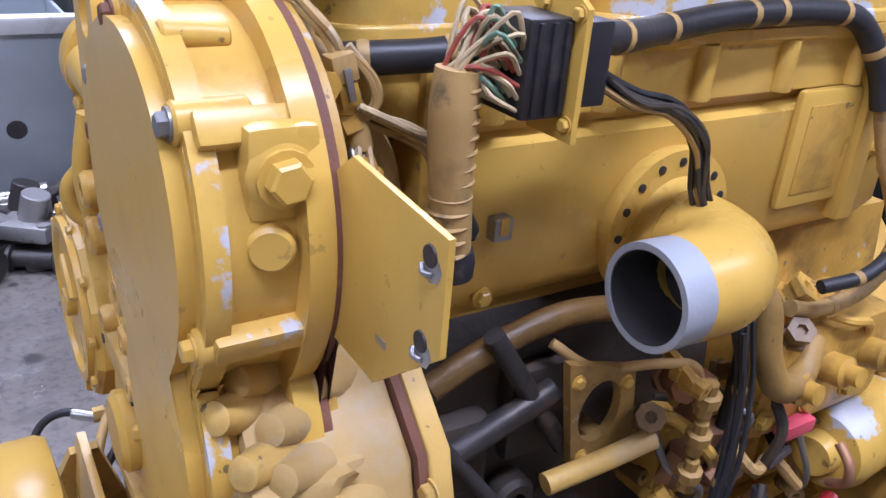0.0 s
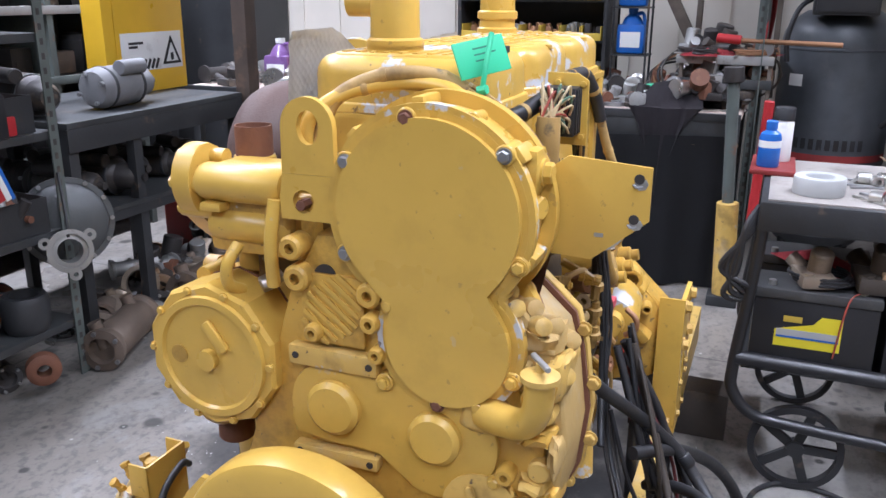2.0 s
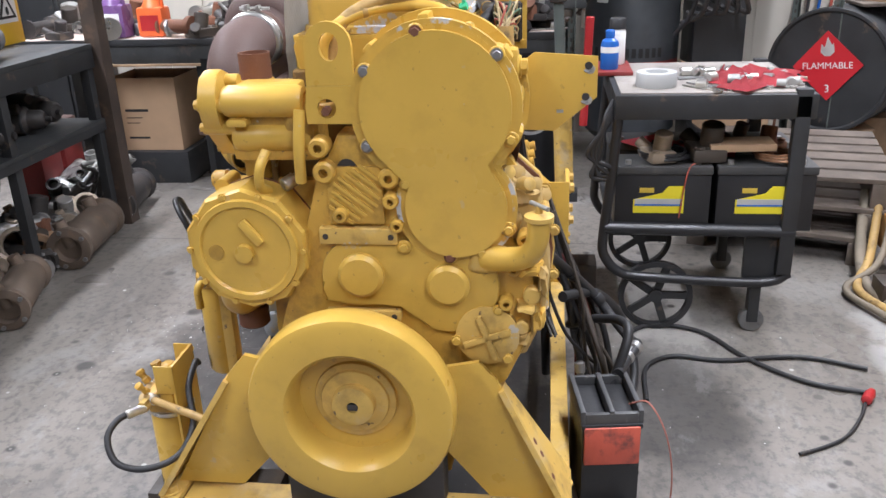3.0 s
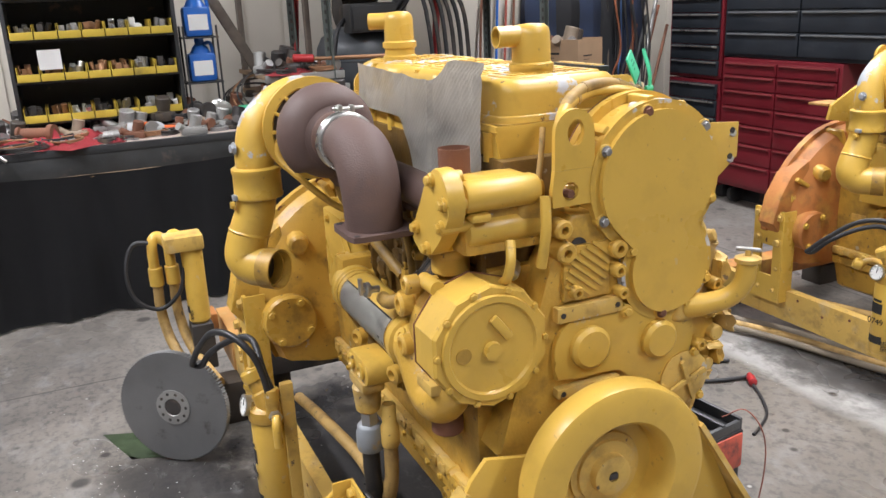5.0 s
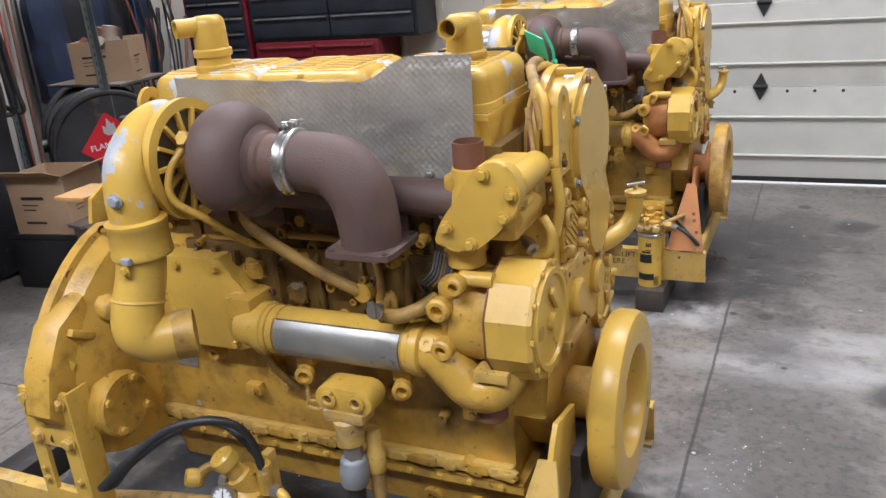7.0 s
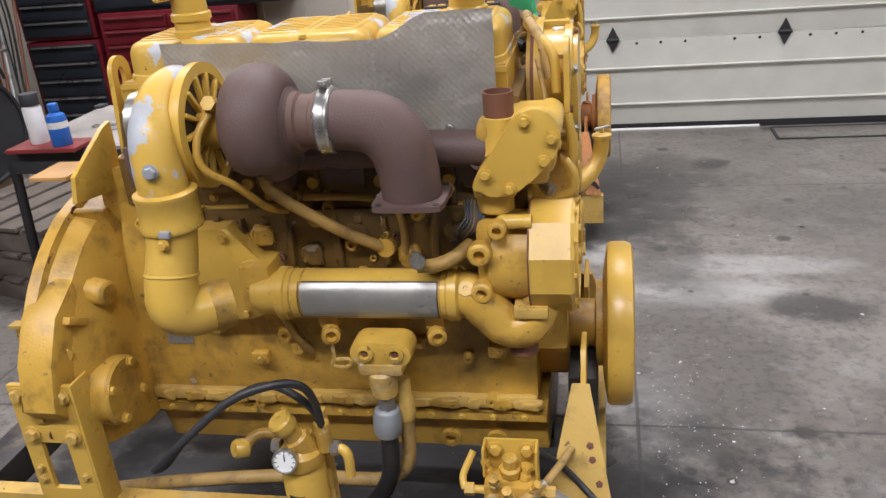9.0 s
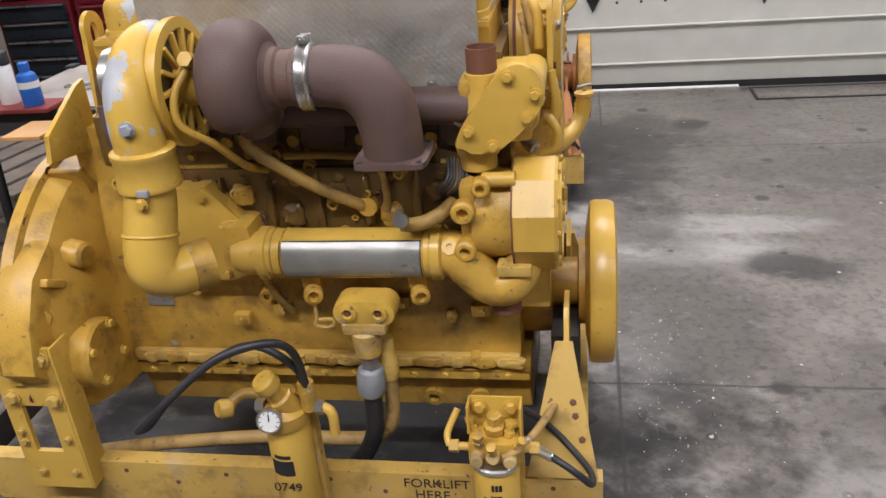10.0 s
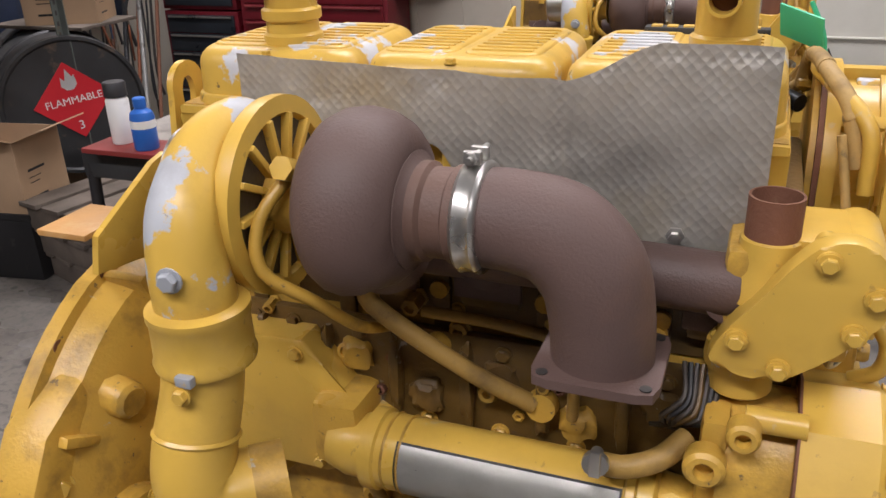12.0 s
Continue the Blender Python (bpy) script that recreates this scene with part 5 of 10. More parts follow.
    bolt(sl, (x + 0.01, py - 0.066, 1.02), (0, -1, 0), 0.009)


exhaust()


def oil_cooler():
    Y, Z = -0.275, 0.782
    lathe(b := B(), [(0.04, -0.83), (0.05, -0.80), (0.05, -0.77), (0.062, -0.765), (0.062, -0.745), (0.057, -0.742), (0.057, -0.372), (0.062, -0.368), (0.062, -0.348), (0.052, -0.342)], (0, Y, Z), (1, 0, 0), 36)
    c = part("oil_cooler", b, yellow, engine)
    # bright data plate wrapped round the front of the tube
    b = B()
    seg = 8
    rows = []
    for k in range(seg + 1):
        a = radians(130 + 90 * k / seg)
        rows.append([b.verts.new((xx, Y + 0.0583 * math.cos(a), Z + 0.0583 * math.sin(a))) for xx in (-0.705, -0.39)])
    for p, q in zip(rows, rows[1:]):
        b.faces.new((p[0], p[1], q[1], q[0]))
    bmesh.ops.solidify(b, geom=b.faces[:], thickness=-0.001)
    dpl = part("data_plate", b, label_metal, c, "bright wrapped metal data plate")
    b = B()
    rows = []
    for k in range(seg + 1):
        a = radians(126 + 98 * k / seg)
        rows.append([b.verts.new((xx, Y + 0.0576 * math.cos(a), Z + 0.0576 * math.sin(a))) for xx in (-0.710, -0.385)])
    for p, q in zip(rows, rows[1:]):
        b.faces.new((p[0], p[1], q[1], q[0]))
    bmesh.ops.solidify(b, geom=b.faces[:], thickness=-0.0006)
    part("plate_border", b, dark_steel, dpl, "dark border of the plate")
    for x in (-0.73, -0.705, -0.385, -0.36):
        lathe(b := B(), [(0.0585, x - 0.002), (0.0595, x), (0.0585, x + 0.002)], (0, Y, Z), (1, 0, 0), 36)
        part("seam", b, yellow_grimy, c)
    tube(b := B(), [(-0.35, Y, Z), (-0.315, Y - 0.005, Z - 0.005), (-0.285, Y - 0.01, Z - 0.035), (-0.245, Y - 0.01, Z - 0.075), (-0.20, Y - 0.005, Z - 0.075), (-0.172, Y + 0.01, Z - 0.035), (-0.17, Y + 0.03, Z + 0.0)], [0.052, 0.052, 0.048, 0.046, 0.046, 0.045, 0.044], 28, 6)
    e = part("cooler_elbow", b, yellow_cast, c)
    lathe(b := B(), [(0.024, 0), (0.024, 0.02), (0.018, 0.022), (0.018, 0.028), (0.007, 0.028), (0.006, 0.02), (0, 0.02)], (-0.325, Y - 0.022, Z + 0.018), (0, -0.8, 0.6), 8)
    part("plug", b, yellow, e)
    box(b := B(), (-0.225, Y - 0.05, 0.745), (-0.15, Y + 0.05, 0.77), 0.006, Matrix.Translation((0, 0, 0)))
    part("flange", b, yellow_dusty, e)
    cyl(b := B(), (-0.212, Y + 0.01, 0.63), (-0.212, Y + 0.01, 0.68), 0.034, seg=24, bev=0.004)
    part("stub", b, rust, e)
    # brackets below the tube and the rear casting
    for x in (-0.66, -0.41):
        box(b := B(), (x - 0.02, Y - 0.02, 0.70), (x + 0.025, Y + 0.06, 0.735), 0.006)
        part("bracket", b, yellow_cast, c)
        lathe(b := B(), [(0.022, 0), (0.022, 0.02), (0.013, 0.024), (0.01, 0.01), (0, 0.01)], (x + 0.005, Y - 0.02, 0.69), (0.3, -1, 0), 16)
        part("port", b, yellow_grimy, c)
    box(b := B(), (-0.86, -0.30, 0.745), (-0.78, -0.19, 0.86), 0.02)
    part("rear_elbow", b, yellow_cast, c)
    # relay cover above, flat yellow casting
    pr = prism(B(), [(-1.06, 0.938), (-0.885, 0.938), (-0.85, 0.90), (-0.80, 0.83), (-0.76, 0.81), (-0.76, 0.74), (-0.86, 0.70), (-1.06, 0.70)][::-1], "y", -0.262, -0.19, 0.010)
    part("side_cover", pr, yellow, c)
    for k, (x, z) in enumerate(((-1.01, 0.915), (-0.895, 0.915), (-0.80, 0.79), (-0.87, 0.72))):
        bolt(c, (x, -0.262, z), (0, -1, 0), 0.009)
    tube(b := B(), [(-0.84, -0.24, 0.82), (-0.80, -0.30, 0.80), (-0.765, -0.30, 0.74), (-0.76, -0.26, 0.66), (-0.74, -0.23, 0.60)], 0.010, 10)
    part("dipstick_tube", b, yellow_brown, c)
    # chromed sensor
    lathe(b := B(), [(0.008, 0), (0.008, 0.022), (0.0165, 0.024), (0.0175, 0.030), (0.0165, 0.034), (0.006, 0.035), (0.006, 0.040), (0, 0.040)], (-0.420, -0.325, 0.893), (0.10, -1, 0.12), 18)
    box(b, (-0.4225, -0.372, 0.888), (-0.4085, -0.364, 0.925), 0.002)
    part("sensor", b, steel, c, "bright sensor")
    tube(b := B(), [(-0.425, -0.315, 0.868), (-0.385, -0.318, 0.872), (-0.345, -0.305, 0.885), (-0.315, -0.27, 0.900)], 0.0155, 14)
    part("sensor_hose", b, yellow_brown, c)
    for k in range(7):
        tube(b := B(), [(-0.33 + 0.008 * k, -0.225, 0.985), (-0.325 + 0.006 * k, -0.262, 0.955 - 0.004 * k), (-0.35 + 0.01 * k, -0.270, 0.925), (-0.33 - 0.006 * k, -0.240, 0.89)], 0.0035, 6)
        part("oily_wire", b, (grease_and_shade, black_rubber, grease_and_shade, yellow_oil_shade)[k % 4], c)


oil_cooler()


def oil_manifold():
    """Two-hose flange under the cooler, with grey crimped hose ends going down."""
    X, Y = -0.53, -0.335
    m = prism(B(), arc(X - 0.035, 0.668, 0.032, 90, 270, 8) + arc(X + 0.045, 0.668, 0.032, -90, 90, 8), "y", Y - 0.022, Y + 0.05, 0.008)
    f = part("oil_flange", m, yellow_chipped, engine, "chipped yellow hose flange")
    for x in (X - 0.03, X + 0.04):
        lathe(b := B(), [(0.020, 0), (0.020, 0.005), (0.012, 0.007), (0.0095, 0.001), (0, 0.001)], (x, Y - 0.023, 0.672), (0, -1, 0), 20)
        hp = part("hose_port", b, yellow_chipped, f)
        lathe(b := B(), [(0.0085, 0.0015), (0, 0.002)], (x, Y - 0.023, 0.672), (0, -1, 0), 14)
        part("port_bore", b, rust, hp)
    box(b := B(), (X - 0.05, Y - 0.03, 0.615), (X + 0.055, Y + 0.03, 0.645), 0.012)
    part("lower_flange", b, yellow_dusty, f)
    cyl(b := B(), (X + 0.0, Y, 0.548), (X + 0.0, Y, 0.62), 0.030, 0.036, seg=24, bev=0.006)
    part("swivel", b, yellow_dusty, f)
    lathe(b := B(), [(0.024, 0), (0.032, 0.003), (0.034, 0.010), (0.034, 0.050), (0.031, 0.056), (0.031, 0.066), (0.027, 0.072), (0.02, 0.075)], (X - 0.006, Y, 0.44), (0.06, 0, 1), 24)
    part("crimp", b, crimp_metal, f, "mottled grey hose crimp")
    cyl(b := B(), (X + 0.0, Y, 0.505), (X + 0.0, Y, 0.545), 0.022, seg=6)
    part("nut", b, bolt_steel, f)
    lathe(b := B(), [(0.016, 0), (0.022, 0.004), (0.023, 0.012), (0.023, 0.055), (0.018, 0.062), (0.018, 0.11), (0.015, 0.115)], (X + 0.032, Y + 0.04, 0.455), (0, 0, 1), 20)
    part("crimp", b, yellow_dusty, f, "mottled grey hose crimp")
    tube(b := B(), [(X - 0.005, Y, 0.45), (X - 0.007, Y, 0.38), (X - 0.015, Y + 0.005, 0.32), (X - 0.04, Y + 0.01, 0.26), (X - 0.08, Y + 0.01, 0.21), (X - 0.14, Y + 0.0, 0.17)], 0.022, 18)
    part("oil_hose", b, black_rubber, f, "black braided hose")
    tube(b := B(), [(X + 0.032, Y + 0.04, 0.46), (X + 0.03, Y + 0.038, 0.38), (X + 0.018, Y + 0.035, 0.32), (X - 0.03, Y + 0.04, 0.275), (X - 0.12, Y + 0.045, 0.262), (X - 0.30, Y + 0.05, 0.258), (X - 0.62, Y + 0.03, 0.235), (X - 0.85, Y + 0.02, 0.20)], 0.018, 18)
    part("oil_hose", b, yellow_hose, f, "grey-yellow hose with overspray")


oil_manifold()


def flywheel_housing():
    bm = B()
    lathe(bm, [(0.28, -1.20), (0.33, -1.205), (0.40, -1.25), (0.415, -1.30), (0.43, -1.305), (0.43, -1.335), (0.40, -1.335), (0.39, -1.30), (0.25, -1.24)], (0, 0, 0.56), (1, 0, 0), 64)
    # shoulders that run down to the mounting pads, on both sides
    for s in (-1, 1):
        pts = [(s * 0.30, 0.84), (s * 0.38, 0.79), (s * 0.43, 0.70), (s * 0.45, 0.60), (s * 0.47, 0.53), (s * 0.40, 0.49), (s * 0.25, 0.45)]
        if s > 0:
            pts = [(0.20, 0.76), (0.30, 0.70), (0.37, 0.63), (0.40, 0.57), (0.40, 0.44), (0.34, 0.42), (0.20, 0.44)]
        prism(bm, pts if s < 0 else pts[::-1], "x", -1.33, -1.24, 0.012)
    # the bell is wider on the turbo side, with a broad shoulder
    for v in bm.verts:
        if v.co.y < 0 and v.co.z > 0.56:
            f = min(1.0, -v.co.y / 0.2)
            v.co.y *= 1 + 0.17 * f
            v.co.z = 0.56 + (v.co.z - 0.56) * (1 + 0.05 * f)
    # the wiring side is cut off along a slope
    for v in bm.verts:
        q = 0.695 * v.co.y + 0.719 * v.co.z - 0.4026
        if v.co.y > 0 and q > 0.309:
            f = 0.309 / q
            v.co.y, v.co.z = v.co.y * f, 0.56 + (v.co.z - 0.56) * f
    # flat underside
    for v in bm.verts:
        if v.co.z < 0.40:
            v.co.z = 0.40 - (0.40 - v.co.z) * 0.08
    h = part("flywheel_housing", bm, yellow_cast, engine)
    for k in range(20):
        a = 2 * math.pi * k / 20 + 0.1
        if math.sin(a) > -0.3 and math.cos(a) < 0.05:
            wy, wz = (1.17 if math.cos(a) < -0.3 else 1.0), (1.05 if math.cos(a) < -0.3 else 1.0)
            m4 = Matrix.Translation((-1.27, 0.408 * wy * math.cos(a), 0.56 + 0.408 * wz * math.sin(a))) @ Matrix.Rotation(a, 4, "X")
            if k % 2 == 0:
                part("rib", box(B(), (-0.035, -0.13, -0.009), (0.048, 0.014, 0.009), 0.004, m4), yellow_cast, h)
            lathe(b := B(), [(0.013, 0), (0.013, 0.002), (0.006, 0.002), (0.006, 0.0005), (0, 0.0005)], (-1.3045, 0.418 * wy * math.cos(a), 0.56 + 0.418 * wz * math.sin(a)), (1, 0, 0), 14)
            part("bolt_hole", b, rust, h)
    for y in (-0.36,):
        lathe(b := B(), [(0.085, 0), (0.085, 0.06), (0.078, 0.068), (0, 0.07)], (-1.24, y, 0.56), (1, 0, 0), 32)
        cv = part("round_cover", b, yellow_cast, h)
        for a in (60, 150, 240, 330):
            bolt(cv, (-1.172, y + 0.068 * math.cos(radians(a)), 0.56 + 0.068 * math.sin(radians(a))), (1, 0, 0), 0.010)
    bolt(h, (-1.255, -0.43, 0.70), (0.7, -0.7, 0), 0.016)
    cyl(b := B(), (-1.26, -0.30, 0.80), (-1.185, -0.31, 0.795), 0.038, 0.032, seg=10, bev=0.008)
    part("starter_pad", b, yellow_cast, h)
    # ledges, bosses and a pocket on the sloping wiring side
    for (y, z), (sy, sz), d, m in (((0.25, 0.72), (0.035, 0.012), 0.05, yellow_cast), ((0.31, 0.655), (0.014, 0.04), 0.06, yellow_cast), ((0.18, 0.66), (0.05, 0.014), 0.07, yellow_grimy), ((0.33, 0.56), (0.04, 0.014), 0.06, yellow_cast), ((0.24, 0.58), (0.014, 0.05), 0.06, yellow_grimy), ((0.17, 0.78), (0.03, 0.02), 0.05, yellow_cast)):
        mm = Matrix.Translation((-1.235, y, z)) @ Matrix.Rotation(radians(-44), 4, "X")
        part("cast_ledge", box(B(), (-0.05, -sy, -sz), (d, sy, sz), 0.008, mm), m, h)
    for y, z, r in ((0.30, 0.70, 0.03), (0.22, 0.75, 0.016), (0.345, 0.62, 0.014), (0.27, 0.63, 0.02)):
        lathe(b := B(), [(r, 0), (r, 0.05), (r * 0.9, 0.056), (r * 0.6, 0.056), (r * 0.55, 0.02), (0, 0.02)], (-1.23, y, z), (1, 0.15, 0.1), 20)
        part("boss", b, yellow_cast, h)
    # rear inner disc closes the bell
    lathe(b := B(), [(0.29, -1.30), (0.0, -1.30)], (0, 0, 0.56), (1, 0, 0), 40)
    for v in b.verts:
        v.co.z = max(v.co.z, 0.395)
    part("bell_floor", b, iron_and_hole_shade, h)


flywheel_housing()


def side_fittings():
    rr = random.Random(41)
    for k in range(26):
        x = -1.12 + 0.033 * k + rr.uniform(-0.012, 0.012)
        z = rr.choice((0.90, 0.93, 0.96, 1.0, 0.865, 0.84))
        y = -0.19 if z < 0.97 else -0.183
        r = rr.uniform(0.008, 0.016)
        n = rr.choice((6, 6, 16))
        d = rr.uniform(0.012, 0.035)
        part("fitting", lathe(B(), [(r * 1.25, 0), (r * 1.25, 0.004), (r, 0.005), (r, d), (r * 0.6, d + 0.002), (r * 0.5, d - 0.006), (0, d - 0.006)], (x, y - 0.002, z), (0, -1, rr.uniform(-0.2, 0.3)), n), rr.choice((yellow_cast, yellow_grimy, yellow, rust)), hd)
    # Ribs and pads mostly in the same oil-and-shade tone.
    for k in range(7):
        x = -0.98 + 0.115 * k
        part("rib", lump(B(), (x, -0.212, 0.88), (0.012, 0.018, 0.085), k * 2.3, 0.3), yellow_oil_shade, blk)
        part("pad", lump(B(), (x + 0.05, -0.208, 0.85 + 0.05 * (k % 2)), (0.032, 0.022, 0.034), k * 1.9 + 7, 0.35), (yellow_oil_shade, yellow_grimy)[k % 3 == 1], blk)
        bolt(blk, (x + 0.055, -0.209, 0.94), (0, -1, 0), 0.009, yellow_oil_shade)
        bolt(blk, (x + 0.05, -0.209, 0.805), (0, -1, 0), 0.010, yellow_cast)
    for x, z in ((-0.77, 0.60), (-0.60, 0.565), (-0.47, 0.62), (-0.38, 0.70), (-0.88, 0.57), (-0.28, 0.60)):
        part("cast_pad", box(B(), (x - 0.022, -0.226, z - 0.016), (x + 0.022, -0.20, z + 0.016), 0.006), yellow_cast, blk)
        bolt(blk, (x + 0.004, -0.226, z), (0, -1, 0), 0.009, yellow_cast)
    # hanging clip with a ring, by the left cooler bracket
    part("hanging_ring", tube(B(), [(-0.655, -0.30, 0.66), (-0.655, -0.302, 0.625), (-0.66, -0.302, 0.605), (-0.635, -0.302, 0.600), (-0.615, -0.302, 0.608), (-0.62, -0.302, 0.622), (-0.65, -0.302, 0.62)], 0.0045, 8), yellow_dusty, blk)


side_fittings()
faded_orange = material("faded orange primer", (0.46, 0.24, 0.075), 0.55, vary=0.2, bump=0.4, stain=(0.5, 0.34, 0.16), amount=0.4)
rb = part("rear_bracket", prism(B(), [(-0.30, 1.02), (-0.10, 0.99), (-0.10, 1.16), (-0.135, 1.152), (-0.285, 1.078)], "x", -1.224, -1.212, 0.001), yellow, engine, "flat yellow rear bracket plate")
part("bracket_foot", box(B(), (-1.32, -0.30, 1.074), (-1.2245, -0.18, 1.084), 0.002), faded_orange, rb)
part("bracket_stem", box(B(), (-1.26, -0.14, 0.86), (-1.18, 0.02, 1.05), 0.006), yellow_cast, rb)

# ---- engine stand, filters and loose wiring round the engine ----


def engine_stand():
    st = thing("engine_stand", (-0.8, 0, 0.2), "yellow welded steel engine stand with chipped paint", "engine stand")
    for s in (-1, 1):
        y = -0.4325 if s < 0 else 0.415
        # channel rail, open to the inside
        prof = [(y + s * 0.02, 0.165), (y + s * 0.02, 0.30), (y - s * 0.022, 0.30), (y - s * 0.022, 0.288), (y + s * 0.008, 0.288), (y + s * 0.008, 0.177), (y - s * 0.022, 0.177), (y - s * 0.022, 0.165)]
        r = part("rail", prism(B(), prof if s > 0 else prof[::-1], "x", -2.14, 0.0, 0.002), yellow_dusty, st, "scuffed yellow channel rail")
        for k in range(9):
            lathe(b := B(), [(0.006, 0), (0.006, 0.0012), (0, 0.0012)], (-1.15 + k * 0.13, y + s * 0.0202, 0.275 - 0.03 * (k % 2)), (0, s, 0), 9)
            part("rust_hole", b, rust, r)
        # rear upright plate with a slot, bolted to the flywheel housing
        yy = -0.445 if s < 0 else 0.40
        u0, u1 = -1.380, -1.224
        a, b2 = sorted((yy + s * 0.036, yy + s * 0.048))
        up = ring_prism(B(), [(u0, 0.25), (u1, 0.25), (u1, 0.652), (u0, 0.652)], [(u0 + 0.042, 0.36), (u1 - 0.045, 0.36), (u1 - 0.045, 0.495), (u0 + 0.042, 0.495)], "y", a, b2)
        part("upright_flange", box(B(), (u1 + 0.0005, min(yy - s * 0.02, yy + s * 0.048), 0.25), (u1 + 0.008, max(yy - s * 0.02, yy + s * 0.048), 0.652), 0.002), yellow, st)
        u = part("upright", up, yellow, st)
        for x, z in ((u0 + 0.025, 0.628), (u1 - 0.02, 0.625), (u0 + 0.03, 0.52), (u1 - 0.02, 0.515)):
            bolt(u, (x, yy + s * 0.049, z), (0, s, 0), 0.014, yellow_dusty)
        for x, z in ((u0 + 0.02, 0.42), (u0 + 0.02, 0.39), (u1 - 0.02, 0.40), (u0 + 0.04, 0.30), (u1 - 0.03, 0.30)):
            bolt(u, (x, yy + s * 0.049, z), (0, s, 0), 0.008, yellow_dusty)
        # sloping front gusset
        g = B()
        top, bot = Vector((0, s * 0.285, 0.560)), Vector((0, y + s * 0.012, 0.302))
        n = Vector((0, -s * (bot.z - top.z), s * (bot.y - top.y)))
        n = Vector((0, s * 0.85, 0.52)) * 0.012
        q = [top + Vector((-0.105, 0, 0)), top + Vector((-0.066, 0, 0)), bot + Vector((-0.010, 0, 0)), bot + Vector((-0.168, 0, 0))]
        vs = [g.verts.new(p) for p in q] + [g.verts.new(p + n) for p in q]
        for f in ((0, 1, 2, 3), (7, 6, 5, 4), (0, 4, 5, 1), (1, 5, 6, 2), (2, 6, 7, 3), (3, 7, 4, 0)):
            g.faces.new([vs[k] for k in f])
        gu = part("front_gusset", g, yellow_dusty, st, "sloping yellow gusset with rusty scars")
        web = [(s * 0.245, 0.625), (s * 0.280, 0.585), (y + s * 0.002, 0.30), (y - s * 0.15, 0.30), (s * 0.12, 0.48), (s * 0.12, 0.60)]
        part("web", prism(B(), web if s > 0 else web[::-1], "x", -0.086, -0.074, 0.001), yellow, st)
        for px, f in ((-0.075, 0.45), (-0.055, 0.72), (-0.07, 0.55)):
            c = top.lerp(bot, f) + n * 1.02 + Vector((px + 0.01, 0, 0))
            lathe(b := B(), [(0.009, 0), (0.007, 0.0008), (0, 0.0009)], c, (0, s * 0.85, 0.52), 5, turn=px * 40)
            part("rust_scar", b, rust, gu)
        for x in (-0.128, -0.035):
            bolt(gu, (x, y + s * 0.004, 0.301), (0, 0, 1), 0.015, yellow_dusty)
    part("rail_clevis", box(B(), (-1.56, 0.375, 0.3005), (-1.42, 0.44, 0.50), 0.008), faded_orange, st, "orange primed block on the rail end")
    part("rail_cap", box(B(), (-2.145, -0.459, 0.158), (-1.80, -0.404, 0.307), 0.004), faded_orange, st, "tan-orange primed cap on the rail end")
    part("front_beam", box(B(), (-0.10, -0.41, 0.18), (-0.03, 0.39, 0.285), 0.004), yellow_dusty, st)
    part("rear_beam", box(B(), (-1.72, -0.41, 0.19), (-1.62, 0.39, 0.285), 0.004), iron_and_hole_shade, st, "dark oily cross beam")
    part("engine_mount", box(B(), (-0.12, -0.17, 0.19), (-0.05, 0.17, 0.50), 0.006), iron_and_hole_shade, st)
    # stencilled words on the outer face of the rail
    for word, x, z in (("FORKLIFT", -0.455, 0.262), ("HERE", -0.43, 0.228)):
        c = bpy.data.curves.new("stencil", "FONT")
        c.body, c.size, c.extrude, c.align_x = word, 0.036, 0.0004, "LEFT"
        tmp = new("stencil", c)
        dg = bpy.context.evaluated_depsgraph_get()
        me = bpy.data.meshes.new_from_object(tmp.evaluated_get(dg))
        bpy.data.objects.remove(tmp)
        me.transform(Matrix.Translation((x, -0.4531, z)) @ Matrix.Rotation(radians(90), 4, "X"))
        me.materials.clear()
        me.materials.append(ink_black)
        ob = new("stencil", me)
        ob.parent = st
        ob.matrix_parent_inverse = undo(st)
        ob["label"] = "black stencilled word " + word
    return st


stand = engine_stand()


def words(text, size, m, mat, parent, label, name="lettering", depth=0.0004):
    c = bpy.data.curves.new(name, "FONT")
    c.body, c.size, c.extrude, c.align_x, c.align_y = text, size, depth, "CENTER", "CENTER"
    tmp = new(name, c)
    me = bpy.data.meshes.new_from_object(tmp.evaluated_get(bpy.context.evaluated_depsgraph_get()))
    bpy.data.objects.remove(tmp)
    me.transform(m)
    me.materials.clear()
    me.materials.append(mat)
    ob = new(name, me)
    ob.parent = parent
    ob.matrix_parent_inverse = undo(parent)
    ob["label"] = label
    return ob


def wrap(bm, c, r, a0, a1, z0, z1, n=10):
    """A thin curved label on an upright cylinder; angles in degrees round z."""
    rows = []
    for k in range(n + 1):
        a = radians(a0 + (a1 - a0) * k / n)
        rows.append([bm.verts.new((c[0] + r * math.cos(a), c[1] + r * math.sin(a), z)) for z in (z0, z1)])
    for p, q in zip(rows, rows[1:]):
        bm.faces.new((p[0], q[0], q[1], p[1]))
    return bm


